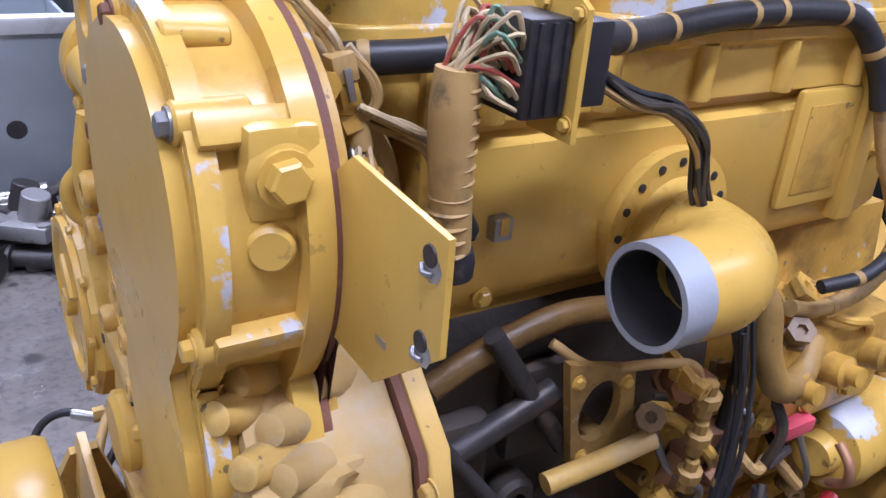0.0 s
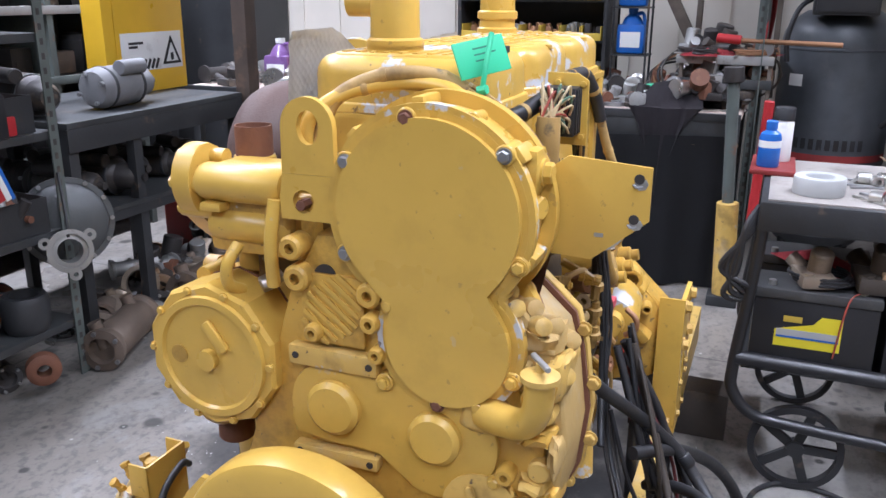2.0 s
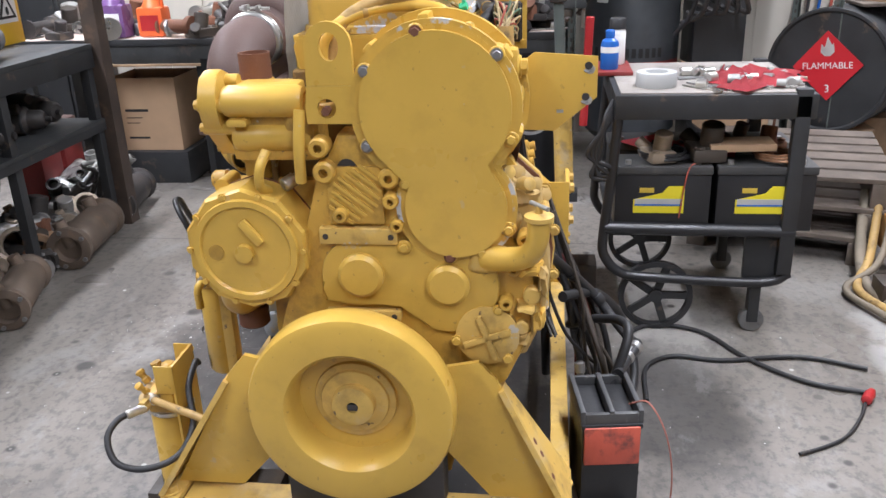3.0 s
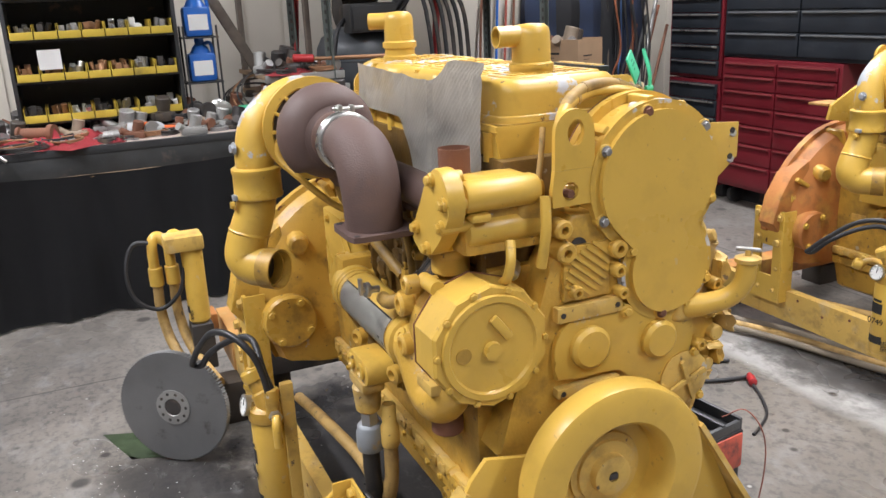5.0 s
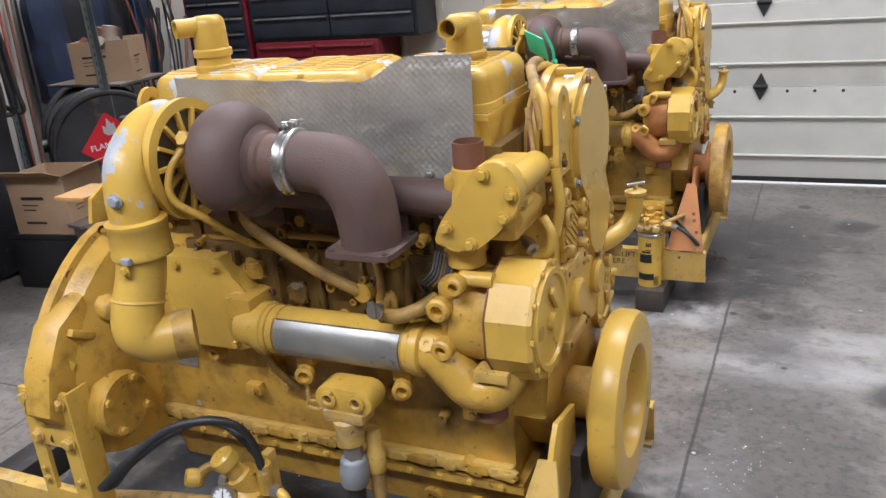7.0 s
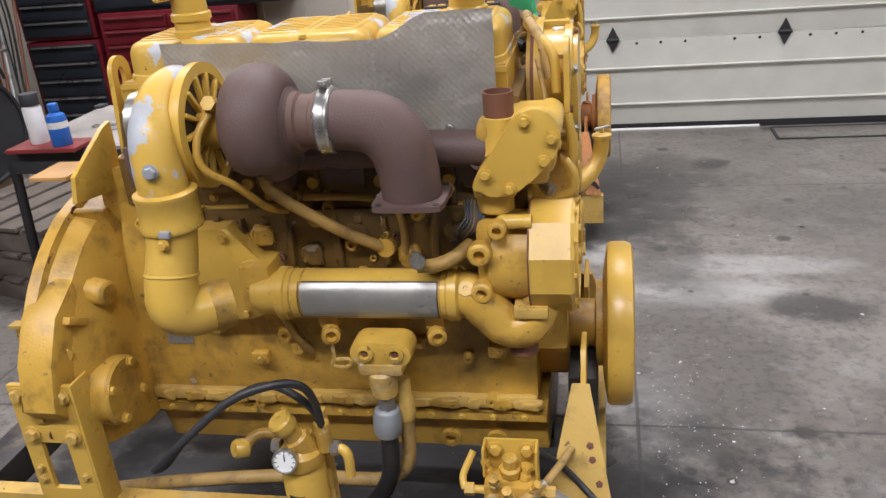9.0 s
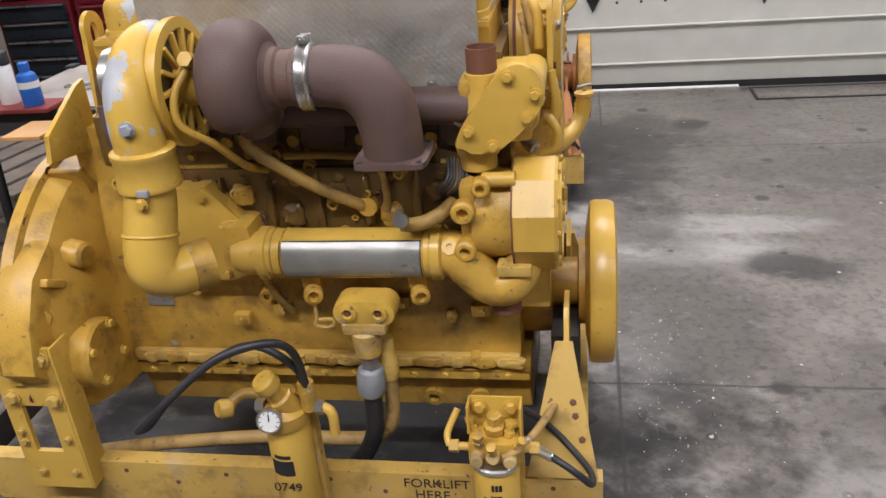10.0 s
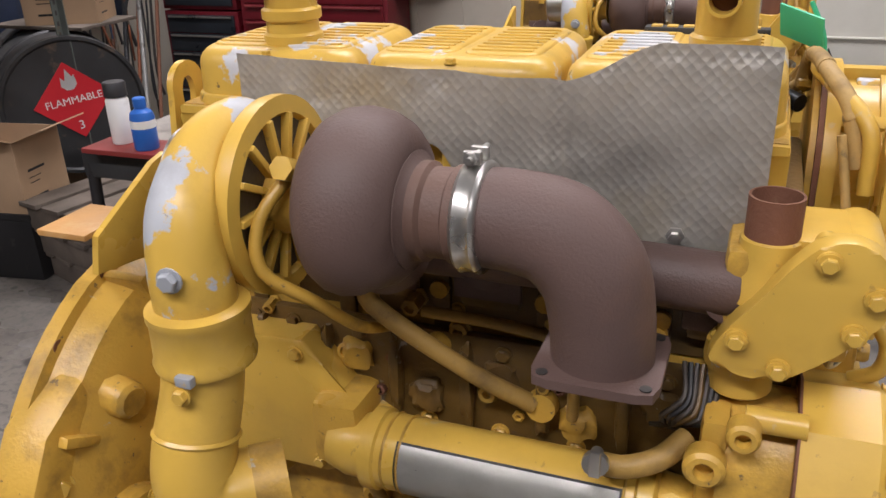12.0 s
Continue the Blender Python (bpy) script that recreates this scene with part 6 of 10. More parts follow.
def filter_can(parent, x, y, z0, z1, r, dark_end=True):
    lathe(b := B(), [(0, z0), (r * 0.8, z0), (r, z0 + 0.012), (r, z1 - 0.012), (r * 0.9, z1), (0, z1)], (x, y, 0), (0, 0, 1), 32)
    c = part("filter_can", b, yellow, parent, "yellow filter can with black print")
    part("print", wrap(B(), (x, y), r + 0.0008, 225, 290, z1 - 0.115, z1 - 0.075), ink_black, c, "black printed band")
    part("print", wrap(B(), (x, y), r + 0.0008, 215, 300, z0 + 0.045, z0 + 0.075), ink_black, c, "black printed band")
    for k in range(6):
        part("print_bar", wrap(B(), (x, y), r + 0.0008, 300 + k * 4, 302 + k * 4, z0 + 0.02, z0 + 0.06, 1), ink_black, c)
    for k in range(3):
        part("print_bar", wrap(B(), (x, y), r + 0.0008, 240, 285 - k * 8, z1 - 0.07 - k * 0.02, z1 - 0.06 - k * 0.02, 5), ink_black, c)
    return c


def fuel_filter_with_gauge():
    x, y = -0.675, -0.605
    t = thing("fuel_filter", (x, y, 0.25), "yellow fuel filter with priming pump and pressure gauge on the stand", "filter")
    filter_can(t, x, y, 0.225, 0.50, 0.047)
    lathe(b := B(), [(0.05, 0.50), (0.052, 0.505), (0.05, 0.53), (0.03, 0.545), (0.03, 0.57)], (x, y, 0), (0, 0, 1), 24)
    part("filter_head", b, yellow_grimy, t)
    # priming pump, leaning, with a milled cap
    d = Vector((-0.42, -0.32, 1)).normalized()
    o = Vector((x + 0.02, y, 0.525))
    lathe(b := B(), [(0.026, 0), (0.026, 0.05), (0.02, 0.055), (0.02, 0.085)], o, d, 20)
    part("priming_pump", b, yellow_grimy, t)
    lathe(b := B(), [(0.025, 0.083), (0.027, 0.088), (0.027, 0.108), (0.022, 0.114), (0.008, 0.115), (0.006, 0.112), (0, 0.112)], o, d, 16)
    part("pump_cap", b, yellow, t, "clean yellow knurled cap")
    # gauge facing the aisle
    g = Vector((x - 0.013, y - 0.055, 0.539))
    gd = Vector((0.1, -1, 0.25)).normalized()
    lathe(b := B(), [(0.010, -0.04), (0.010, -0.022), (0.024, -0.018), (0.027, 0.0), (0.027, 0.004), (0.0235, 0.005), (0.023, 0.002)], g, gd, 28)
    gg = part("gauge", b, steel, t, "bright pressure gauge with a white dial")
    lathe(b := B(), [(0.023, 0.0), (0.023, 0.0025), (0, 0.0026)], g, gd, 24)
    dial = part("dial", b, white_paint, gg)
    u, v, w = basis(gd)
    for k in range(9):
        a = radians(-40 + k * 32)
        p = g + gd * 0.003 + (u * math.cos(a) + v * math.sin(a)) * 0.017
        cyl(b := B(), p, p + (u * math.cos(a) + v * math.sin(a)) * 0.005, 0.0008, seg=5)
        part("tick", b, ink_black, gg)
    cyl(b := B(), g + gd * 0.0035, g + gd * 0.0035 + v * 0.015, 0.0013, seg=5)
    part("needle", b, ink_black, gg)
    # fittings either side
    for pts, r, m in (
        ([(x - 0.03, y + 0.02, 0.545), (x - 0.09, y + 0.02, 0.55), (x - 0.115, y + 0.0, 0.54), (x - 0.125, y - 0.01, 0.515)], 0.012, yellow_grimy),
        ([(x + 0.03, y + 0.01, 0.53), (x + 0.085, y + 0.0, 0.535), (x + 0.105, y - 0.005, 0.52), (x + 0.105, y - 0.005, 0.47)], 0.011, yellow),
    ):
        part("pipe_bend", tube(B(), pts, r, 12), m, t)
    lathe(b := B(), [(0.02, 0), (0.021, 0.02), (0.017, 0.028), (0, 0.029)], (x - 0.12, y - 0.005, 0.53), (-0.6, -0.6, 0.3), 18)
    part("plug", b, yellow, t)
    for k, dx in enumerate((-0.06, 0.07)):
        cyl(b := B(), (x + dx, y, 0.535), (x + dx + 0.018, y, 0.535), 0.016, seg=6)
        part("nut", b, steel, t)
    part("bracket", box(B(), (x + 0.03, y + 0.025, 0.225), (x + 0.05, y + 0.055, 0.60), 0.002), yellow_dusty, t)
    # black hose that arches back from the head and rests on the rail side
    h = tube(B(), [(x + 0.058, y, 0.54), (x + 0.058, y - 0.02, 0.66), (x + 0.045, y - 0.05, 0.72), (x, y - 0.08, 0.738), (x - 0.08, y - 0.105, 0.715), (x - 0.17, y - 0.13, 0.645), (x - 0.235, y - 0.142, 0.585), (x - 0.252, y - 0.138, 0.570), (x - 0.235, y - 0.12, 0.572), (x -0.191, y -0.098, 0.621), (x -0.112, y -0.049, 0.676), (x -0.032, y -0.015, 0.695), (x + 0.045, y - 0.01, 0.64), (x + 0.050, y + 0.012, 0.56)], 0.0085, 14)
    hz = part("hose", h, black_rubber, t, "thick black rubber hose")
    cyl(b := B(), (x + 0.058, y, 0.53), (x + 0.056, y, 0.60), 0.017, seg=12, bev=0.002)
    part("hose_end", b, yellow_grimy, hz)
    words("0749", 0.032, Matrix.Translation((x - 0.004, y - 0.0482, 0.355)) @ Matrix.Rotation(radians(90), 4, "X"), ink_black, t, "printed number 0749")
    t.matrix_basis = Matrix.Translation((0.011, 0.055, 0.024)) @ t.matrix_basis
    return t


def fuel_filter_block():
    x, y = -0.228, -0.605
    t = thing("fuel_filter", (x, y, 0.25), "yellow water separator filter under a grimy head on the stand", "filter")
    filter_can(t, x, y, 0.235, 0.475, 0.05)
    lathe(b := B(), [(0.05, 0.474), (0.0535, 0.478), (0.0535, 0.486), (0.05, 0.49)], (x, y, 0), (0, 0, 1), 28)
    part("steel_ring", b, steel, t)
    box(b := B(), (x - 0.055, y - 0.03, 0.49), (x + 0.055, y + 0.035, 0.545), 0.008)
    hd2 = part("filter_head", b, yellow_grimy, t)
    for dx in (-0.035, 0.0, 0.035):
        cyl(b := B(), (x + dx, y - 0.055, 0.515 + (0.012 if dx == 0 else 0)), (x + dx, y - 0.02, 0.515), 0.014, seg=14, bev=0.002)
        part("port", b, yellow_dusty, hd2)
    cyl(b := B(), (x - 0.085, y - 0.02, 0.53), (x + 0.085, y - 0.02, 0.53), 0.009, seg=12)
    part("cross_pipe", b, yellow, hd2)
    for s in (-1, 1):
        cyl(b := B(), (x + s * 0.075, y - 0.02, 0.53), (x + s * 0.095, y - 0.02, 0.53), 0.014, seg=6)
        part("nut", b, yellow_dusty, hd2)
    # back bracket: flat plate folded at its sides
    box(b := B(), (x - 0.058, y + 0.04, 0.235), (x + 0.058, y + 0.046, 0.615), 0.001)
    box(b, (x - 0.058, y + 0.0, 0.545), (x - 0.053, y + 0.046, 0.615), 0.001)
    box(b, (x + 0.053, y + 0.0, 0.545), (x + 0.058, y + 0.046, 0.615), 0.001)
    br = part("bracket", b, yellow, t)
    for s in (-1, 1):
        bolt(br, (x + s * 0.034, y + 0.039, 0.592), (0, -1, 0), 0.012)
    lathe(b := B(), [(0.020, 0), (0.024, 0.006), (0.024, 0.022), (0.016, 0.026), (0.016, 0.048), (0.010, 0.052), (0, 0.052)], (x, y + 0.012, 0.545), (0, -0.1, 1), 8)
    part("valve", b, yellow_grimy, t)
    # hoses
    tube(b := B(), [(x + 0.095, y - 0.02, 0.527), (x + 0.138, y - 0.055, 0.527), (x + 0.178, y - 0.066, 0.502), (x + 0.203, y - 0.04, 0.458), (x + 0.198, y + 0.02, 0.442), (x + 0.158, y + 0.08, 0.452), (x + 0.105, y + 0.10, 0.50), (x + 0.05, y + 0.075, 0.56), (x - 0.02, y + 0.065, 0.585), (x - 0.055, y + 0.055, 0.565)], 0.0075, 12, 8)
    part("hose", b, black_rubber, t, "black hose looped beside the filter")
    cyl(b := B(), (x + 0.088, y - 0.016, 0.527), (x + 0.125, y - 0.045, 0.528), 0.0105, seg=12, bev=0.002)
    part("hose_crimp", b, steel, t)
    tube(b := B(), [(x + 0.02, y - 0.045, 0.522), (x + 0.06, y - 0.02, 0.535), (x + 0.09, y + 0.04, 0.535), (x + 0.12, y + 0.13, 0.525), (x + 0.13, y + 0.18, 0.505)], 0.009, 12)
    part("hose", b, yellow_hose, t, "oversprayed hose beside the filter")
    cyl(b := B(), (x + 0.045, y - 0.03, 0.531), (x + 0.072, y + 0.0, 0.535), 0.012, seg=12, bev=0.002)
    part("hose_crimp", b, steel, t)
    for px, py, pz, pr, dd in ((-0.03, -0.03, 0.545, 0.012, (0, -0.3, 1)), (0.03, 0.0, 0.545, 0.013, (0.2, 0.2, 1)), (-0.045, 0.015, 0.545, 0.010, (-0.3, 0, 1)), (0.0, -0.05, 0.54, 0.010, (0, -0.6, 1)), (0.045, -0.03, 0.54, 0.009, (0.6, -0.4, 1))):
        lathe(b := B(), [(pr, 0), (pr, 0.012), (pr * 0.75, 0.014), (pr * 0.75, 0.024), (pr * 1.1, 0.026), (pr * 1.1, 0.034), (pr * 0.4, 0.036), (0, 0.034)], (x + px, y + py, pz), dd, 6)
        part("fitting", b, yellow_grimy, hd2)
    tube(b := B(), [(x - 0.095, y - 0.02, 0.53), (x - 0.10, y, 0.55), (x - 0.08, y + 0.03, 0.59)], 0.008, 10)
    part("pipe_bend", b, yellow, t)
    # small mark of three letters as plain blocks
    for k in range(3):
        part("print_bar", wrap(B(), (x, y), 0.0512, 262 + k * 9, 269 + k * 9, 0.435, 0.452, 2), ink_black, t)
    part("print_bar", wrap(B(), (x, y), 0.0512, 260, 286, 0.418, 0.422, 4), ink_black, t)
    t.matrix_basis = Matrix.Translation((0.0, 0.10, -0.082)) @ t.matrix_basis
    return t


f1 = fuel_filter_with_gauge()
f2 = fuel_filter_block()


def oil_filters_rear():
    x, y = -1.68, -0.60
    t = thing("oil_filter", (x, y, 0.25), "tall yellow oil filter with two pipes on the stand end", "filter")
    filter_can(t, x + 0.055, y + 0.06, 0.43, 0.74, 0.05)
    part("mount", box(B(), (x + 0.0, y + 0.01, 0.245), (x + 0.12, y + 0.11, 0.431), 0.006), iron_and_hole_shade, t)
    for dy in (-0.075, 0.0):
        tube(b := B(), [(x, y + dy + 0.04, 0.75), (x - 0.02, y + dy, 0.775), (x - 0.01, y + dy - 0.03, 0.745), (x - 0.01, y + dy - 0.03, 0.60), (x - 0.005, y + dy - 0.03, 0.58)], 0.024, 16)
        p = part("pipe_bend", b, yellow, t)
        cyl(b := B(), (x - 0.01, y + dy - 0.03, 0.585), (x - 0.01, y + dy - 0.03, 0.66), 0.033, seg=20, bev=0.003)
        part("collar", b, yellow, p)
        tube(b := B(), [(x - 0.01, y + dy - 0.03, 0.59), (x - 0.015, y + dy - 0.03, 0.48), (x + 0.02, y + dy - 0.01, 0.37), (x + 0.12, y + dy + 0.03, 0.29), (x + 0.30, y + dy + 0.08, 0.245)], 0.024, 14)
        part("hose", b, yellow_hose, p)
    part("head", box(B(), (x - 0.02, y - 0.06, 0.73), (x + 0.115, y + 0.115, 0.79), 0.012), yellow_dusty, t)
    tube(b := B(), [(x - 0.0, y - 0.10, 0.76), (x - 0.02, y - 0.19, 0.755), (x, y - 0.235, 0.66), (x + 0.02, y - 0.21, 0.55), (x + 0.03, y - 0.11, 0.50), (x + 0.06, y - 0.02, 0.56), (x + 0.07, y + 0.02, 0.66)], 0.009, 10)
    part("thin_hose", b, black_rubber, t)
    part("clevis", box(B(), (x - 0.13, y + 0.03, 0.36), (x + 0.0, y + 0.15, 0.43), 0.008), orange_rust, t, "orange primed block on the rail end")
    t.matrix_basis = Matrix.Translation((-1.93, -0.60, 0.185)) @ Matrix.Diagonal((0.84, 0.80, 0.97, 1))
    return t


oil_filters_rear()


def ring_gear_plate():
    """A grey toothed flywheel plate that leans on the rear of the stand."""
    c = Vector((-1.525, -0.712, 0.203))
    d = Vector((0.80, -0.58, 0.06)).normalized()
    t = thing("flywheel_plate", (c.x, c.y, 0), "dark grey toothed flywheel plate leaning upright on the floor", "flywheel")
    b = B()
    n = 110
    u, v, w = basis(d)
    rows = []
    for h in (-0.012, 0.012):
        rows.append([b.verts.new(c + d * h + (u * math.cos(2 * math.pi * k / (2 * n)) + v * math.sin(2 * math.pi * k / (2 * n))) * (0.200 if (k // 1) % 2 else 0.1945)) for k in range(2 * n)])
    for k in range(2 * n):
        b.faces.new((rows[0][k], rows[0][(k + 1) % (2 * n)], rows[1][(k + 1) % (2 * n)], rows[1][k]))
    b.faces.new(rows[0][::-1])
    b.faces.new(rows[1])
    pl = part("plate", b, grey_cast, t)
    lathe(b := B(), [(0.062, 0.012), (0.062, 0.016), (0.032, 0.017), (0.03, 0.0145), (0, 0.0145)], c, d, 32)
    part("hub_ring", b, alloy, pl)
    # Bore and bolt holes are dark discs that paint their shade.
    lathe(b := B(), [(0.030, 0.0148), (0, 0.0156)], c, d, 24)
    part("bore", b, iron_and_hole_shade, pl)
    for k in range(10):
        a = 2 * math.pi * k / 10
        lathe(b := B(), [(0.006, 0.0165), (0, 0.0172)], c + (u * math.cos(a) + v * math.sin(a)) * 0.048, d, 9)
        part("bolt_hole", b, iron_and_hole_shade, pl)
    # Wavy sheet stands in for a flat piece of green card.
    rag = B()
    g = [[rag.verts.new((-1.84 + 0.034 * i + 0.01 * j, -0.96 + 0.026 * j + 0.012 * i, 0.002 + 0.03 * abs(math.sin(i * 0.9 + j * 0.5)) * math.sin(math.pi * i / 7) * math.sin(math.pi * j / 6))) for j in range(7)] for i in range(8)]
    for p, q in zip(g, g[1:]):
        for j in range(6):
            rag.faces.new((p[j], q[j], q[j + 1], p[j + 1]))
    bmesh.ops.solidify(rag, geom=rag.faces[:], thickness=0.003)
    solo("rag", rag, material("dark green card", (0.07, 0.10, 0.05), 0.9, vary=0.3), "crumpled dark green card lying on the concrete", "rag")


ring_gear_plate()


def rail_block(x, y, z, name="wood_block"):
    b = box(B(), (x - 0.06, y - 0.16, 0.0), (x + 0.06, y + 0.16, z - 0.0005), 0.004)
    # Blocks added as supports, coloured dark to merge with their surroundings.
    return solo(name, b, grease_and_shade, "dark timber block under the engine stand", "timber block", "timber blocks")


for bx in (-0.25, -1.75):
    for by in (-0.43, 0.415):
        rail_block(bx, by, 0.165)

# ---- engine side with wiring ----


def ecm_bracket():
    t = part("connector_bracket", prism(B(), [(0.272, 1.196), (0.330, 1.196), (0.330, 1.300), (0.312, 1.312), (0.262, 1.312), (0.262, 1.296), (0.272, 1.290)], "x", -0.400, -0.394, 0.001), yellow, engine, "yellow upright connector bracket")
    for y, z in ((0.28, 1.297), (0.322, 1.295), (0.28, 1.21), (0.322, 1.21)):
        bolt(t, (-0.394, y, z), (1, 0, 0), 0.005)
    c = part("connector", box(B(), (-0.394, 0.262, 1.215), (-0.352, 0.318, 1.292), 0.003), black_plastic, t, "black plug of the wiring harness")
    for k in range(3):
        part("rib", box(B(), (-0.39 + 0.013 * k, 0.3175, 1.218), (-0.385 + 0.013 * k, 0.321, 1.289), 0.001), black_plastic, c)
    part("back_shell", box(B(), (-0.432, 0.272, 1.222), (-0.4005, 0.322, 1.29), 0.004), black_plastic, t)
    # fan of wires into the woven sleeve
    rnd = random.Random(4)
    for k in range(42):
        m = (cream_wire, cream_wire, red_wire, cream_wire, green_wire)[k % 5]
        y, z = 0.268 + 0.0085 * (k % 6), 1.222 + 0.0095 * (k // 6)
        end = Vector((-0.314 + rnd.uniform(-0.011, 0.011), 0.288 + rnd.uniform(-0.011, 0.011), 1.22))
        mid = Vector((-0.328 + rnd.uniform(-0.012, 0.008), y + rnd.uniform(-0.008, 0.008), z + 0.012 + rnd.uniform(0, 0.012)))
        part("wire", tube(B(), [(-0.352, y, z), mid, end + Vector((0, 0, 0.03)), end], 0.0021, 6, 4), m, t)
    tube(b := B(), [(-0.312, 0.288, 1.252), (-0.31, 0.288, 1.22), (-0.312, 0.288, 1.17), (-0.318, 0.287, 1.12), (-0.322, 0.285, 1.09)], [0.018, 0.0195, 0.018, 0.017, 0.016], 18)
    sl = part("woven_sleeve", b, yellow_hose, t, "woven sleeve oversprayed in yellow")
    for k in range(12):
        z = 1.10 + k * 0.0125
        lathe(b := B(), [(0.0165 + 0.0002 * k, -0.002), (0.0182 + 0.00012 * k, 0), (0.0165 + 0.0002 * k, 0.002)], (-0.314, 0.2875, z), (0.05, 0, 1), 16)
        part("weave", b, yellow_hose, sl)
    lathe(b := B(), [(0.018, 0), (0.020, 0.01), (0.018, 0.025), (0.012, 0.027)], (-0.321, 0.286, 1.10), (-0.1, 0, -1), 16)
    part("collar", b, black_rubber, t)


ecm_bracket()


def conduit(pts, r, mat, label="", bands=(), band=None):
    o = part("cable", tube(B(), pts, r, 12), mat, engine, label)
    sp = smooth_path(pts, 6)
    for f in bands:
        k = int(f * (len(sp) - 2))
        d = (sp[k + 1] - sp[k]).normalized()
        lathe(b := B(), [(r + 0.0008, -0.005), (r + 0.0016, 0), (r + 0.0008, 0.005)], sp[k], d, 12)
        part("tape_band", b, band or yellow_hose, o)
    return o


def bundle(pts, n, r, mats, seed, spread):
    """Loose strands that run together along one line."""
    rn = random.Random(seed)
    for k in range(n):
        o = Vector((rn.uniform(-1, 1), rn.uniform(-1, 1), rn.uniform(-1, 1))) * spread
        q = [Vector(p) + o + Vector((rn.uniform(-1, 1), rn.uniform(-1, 1), rn.uniform(-1, 1))) * spread * 0.5 for p in pts]
        part("wire", tube(B(), q, r, 6, 5), mats[k % len(mats)], engine)


conduit([(-0.22, 0.17, 1.235), (-0.27, 0.215, 1.245), (-0.33, 0.235, 1.25), (-0.375, 0.25, 1.262), (-0.40, 0.26, 1.27)], 0.014, black_rubber, "black corrugated conduit", (0.3, 0.6))
conduit([(-0.43, 0.30, 1.272), (-0.50, 0.27, 1.265), (-0.58, 0.235, 1.262), (-0.70, 0.215, 1.268), (-0.84, 0.21, 1.268), (-0.93, 0.21, 1.255), (-0.975, 0.225, 1.20), (-0.99, 0.235, 1.15)], 0.0145, black_rubber, "black conduit along the valve cover", (0.12, 0.3, 0.48, 0.52, 0.66, 0.85))
conduit([(-0.99, 0.234, 1.155), (-1.005, 0.25, 1.09), (-1.03, 0.275, 1.01), (-1.03, 0.285, 0.955), (-0.98, 0.285, 0.915), (-0.90, 0.28, 0.905), (-0.85, 0.275, 0.915)], 0.011, yellow_hose, "oversprayed hose bending down", (0.2, 0.5, 0.8))
bundle([(-0.43, 0.30, 1.245), (-0.49, 0.295, 1.215), (-0.56, 0.28, 1.195), (-0.615, 0.27, 1.155), (-0.64, 0.265, 1.095), (-0.67, 0.285, 1.03), (-0.70, 0.305, 0.95)], 16, 0.0030, (black_rubber, black_rubber, grease_and_shade, black_rubber, black_rubber, yellow_hose, black_rubber), 3, 0.008)
conduit([(-0.18, 0.19, 1.275), (-0.225, 0.215, 1.255), (-0.25, 0.235, 1.215), (-0.255, 0.245, 1.18)], 0.010, yellow_hose, "oversprayed wiring with brass fittings", (0.3, 0.7))
bundle([(-0.255, 0.245, 1.185), (-0.25, 0.27, 1.165), (-0.255, 0.305, 1.15), (-0.265, 0.335, 1.12), (-0.268, 0.35, 1.085)], 7, 0.003, (cream_wire, yellow_hose, bolt_steel), 8, 0.006)
conduit([(-0.262, 0.33, 1.125), (-0.268, 0.345, 1.085)], 0.012, black_rubber, "black loom end")
for k, (a, b2) in enumerate((((-0.235, 0.225, 1.235), (-0.25, 0.24, 1.195)), ((-0.22, 0.205, 1.255), (-0.205, 0.195, 1.27)), ((-0.25, 0.25, 1.175), (-0.255, 0.26, 1.15)), ((-0.23, 0.18, 1.22), (-0.27, 0.19, 1.222)))):
    part("fitting", cyl(B(), a, b2, 0.013, seg=6), yellow_grimy, engine)
    m3 = (Vector(a) + Vector(b2)) / 2
    part("fitting_collar", cyl(B(), m3 - Vector((0, 0, 0.006)), m3 + Vector((0, 0, 0.006)), 0.016, seg=14, bev=0.002), yellow_grimy, engine)
# plug pair and taped wires between the timing case and the sleeve
bundle([(-0.205, 0.20, 1.305), (-0.222, 0.232, 1.281), (-0.233, 0.24, 1.266), (-0.238, 0.24, 1.252)], 4, 0.0035, (yellow_hose, yellow_hose, cream_wire), 31, 0.004)
plug_at = Matrix.Translation((-0.239, 0.243, 1.238)) @ Matrix.Rotation(radians(14), 4, "Y")
pg = part("plug", box(B(), (-0.010, -0.009, -0.002), (0.010, 0.009, 0.020), 0.002, plug_at), yellow_hose, engine, "oversprayed wiring plug")
part("plug_socket", box(B(), (-0.0085, -0.0075, -0.022), (0.0085, 0.0075, -0.0025), 0.002, plug_at), yellow_grimy, pg)
part("clip", box(B(), (-0.003, 0.0092, -0.016), (0.003, 0.0115, 0.010), 0.0008, plug_at), bolt_steel, pg)
bundle([(-0.241, 0.245, 1.260), (-0.258, 0.25, 1.239), (-0.264, 0.25, 1.220), (-0.254, 0.247, 1.203)], 3, 0.003, (yellow_hose, cream_wire), 32, 0.003)
bundle([(-0.245, 0.243, 1.214), (-0.266, 0.246, 1.204), (-0.294, 0.246, 1.193), (-0.315, 0.25, 1.179), (-0.327, 0.252, 1.154), (-0.343, 0.25, 1.120), (-0.368, 0.245, 1.085)], 7, 0.0032, (cream_wire, yellow_hose, black_rubber, cream_wire, bolt_steel), 33, 0.005)
conduit([(-0.333, 0.25, 1.142), (-0.345, 0.25, 1.118), (-0.362, 0.246, 1.092)], 0.013, black_rubber, "black taped end of the wires", (0.5,))
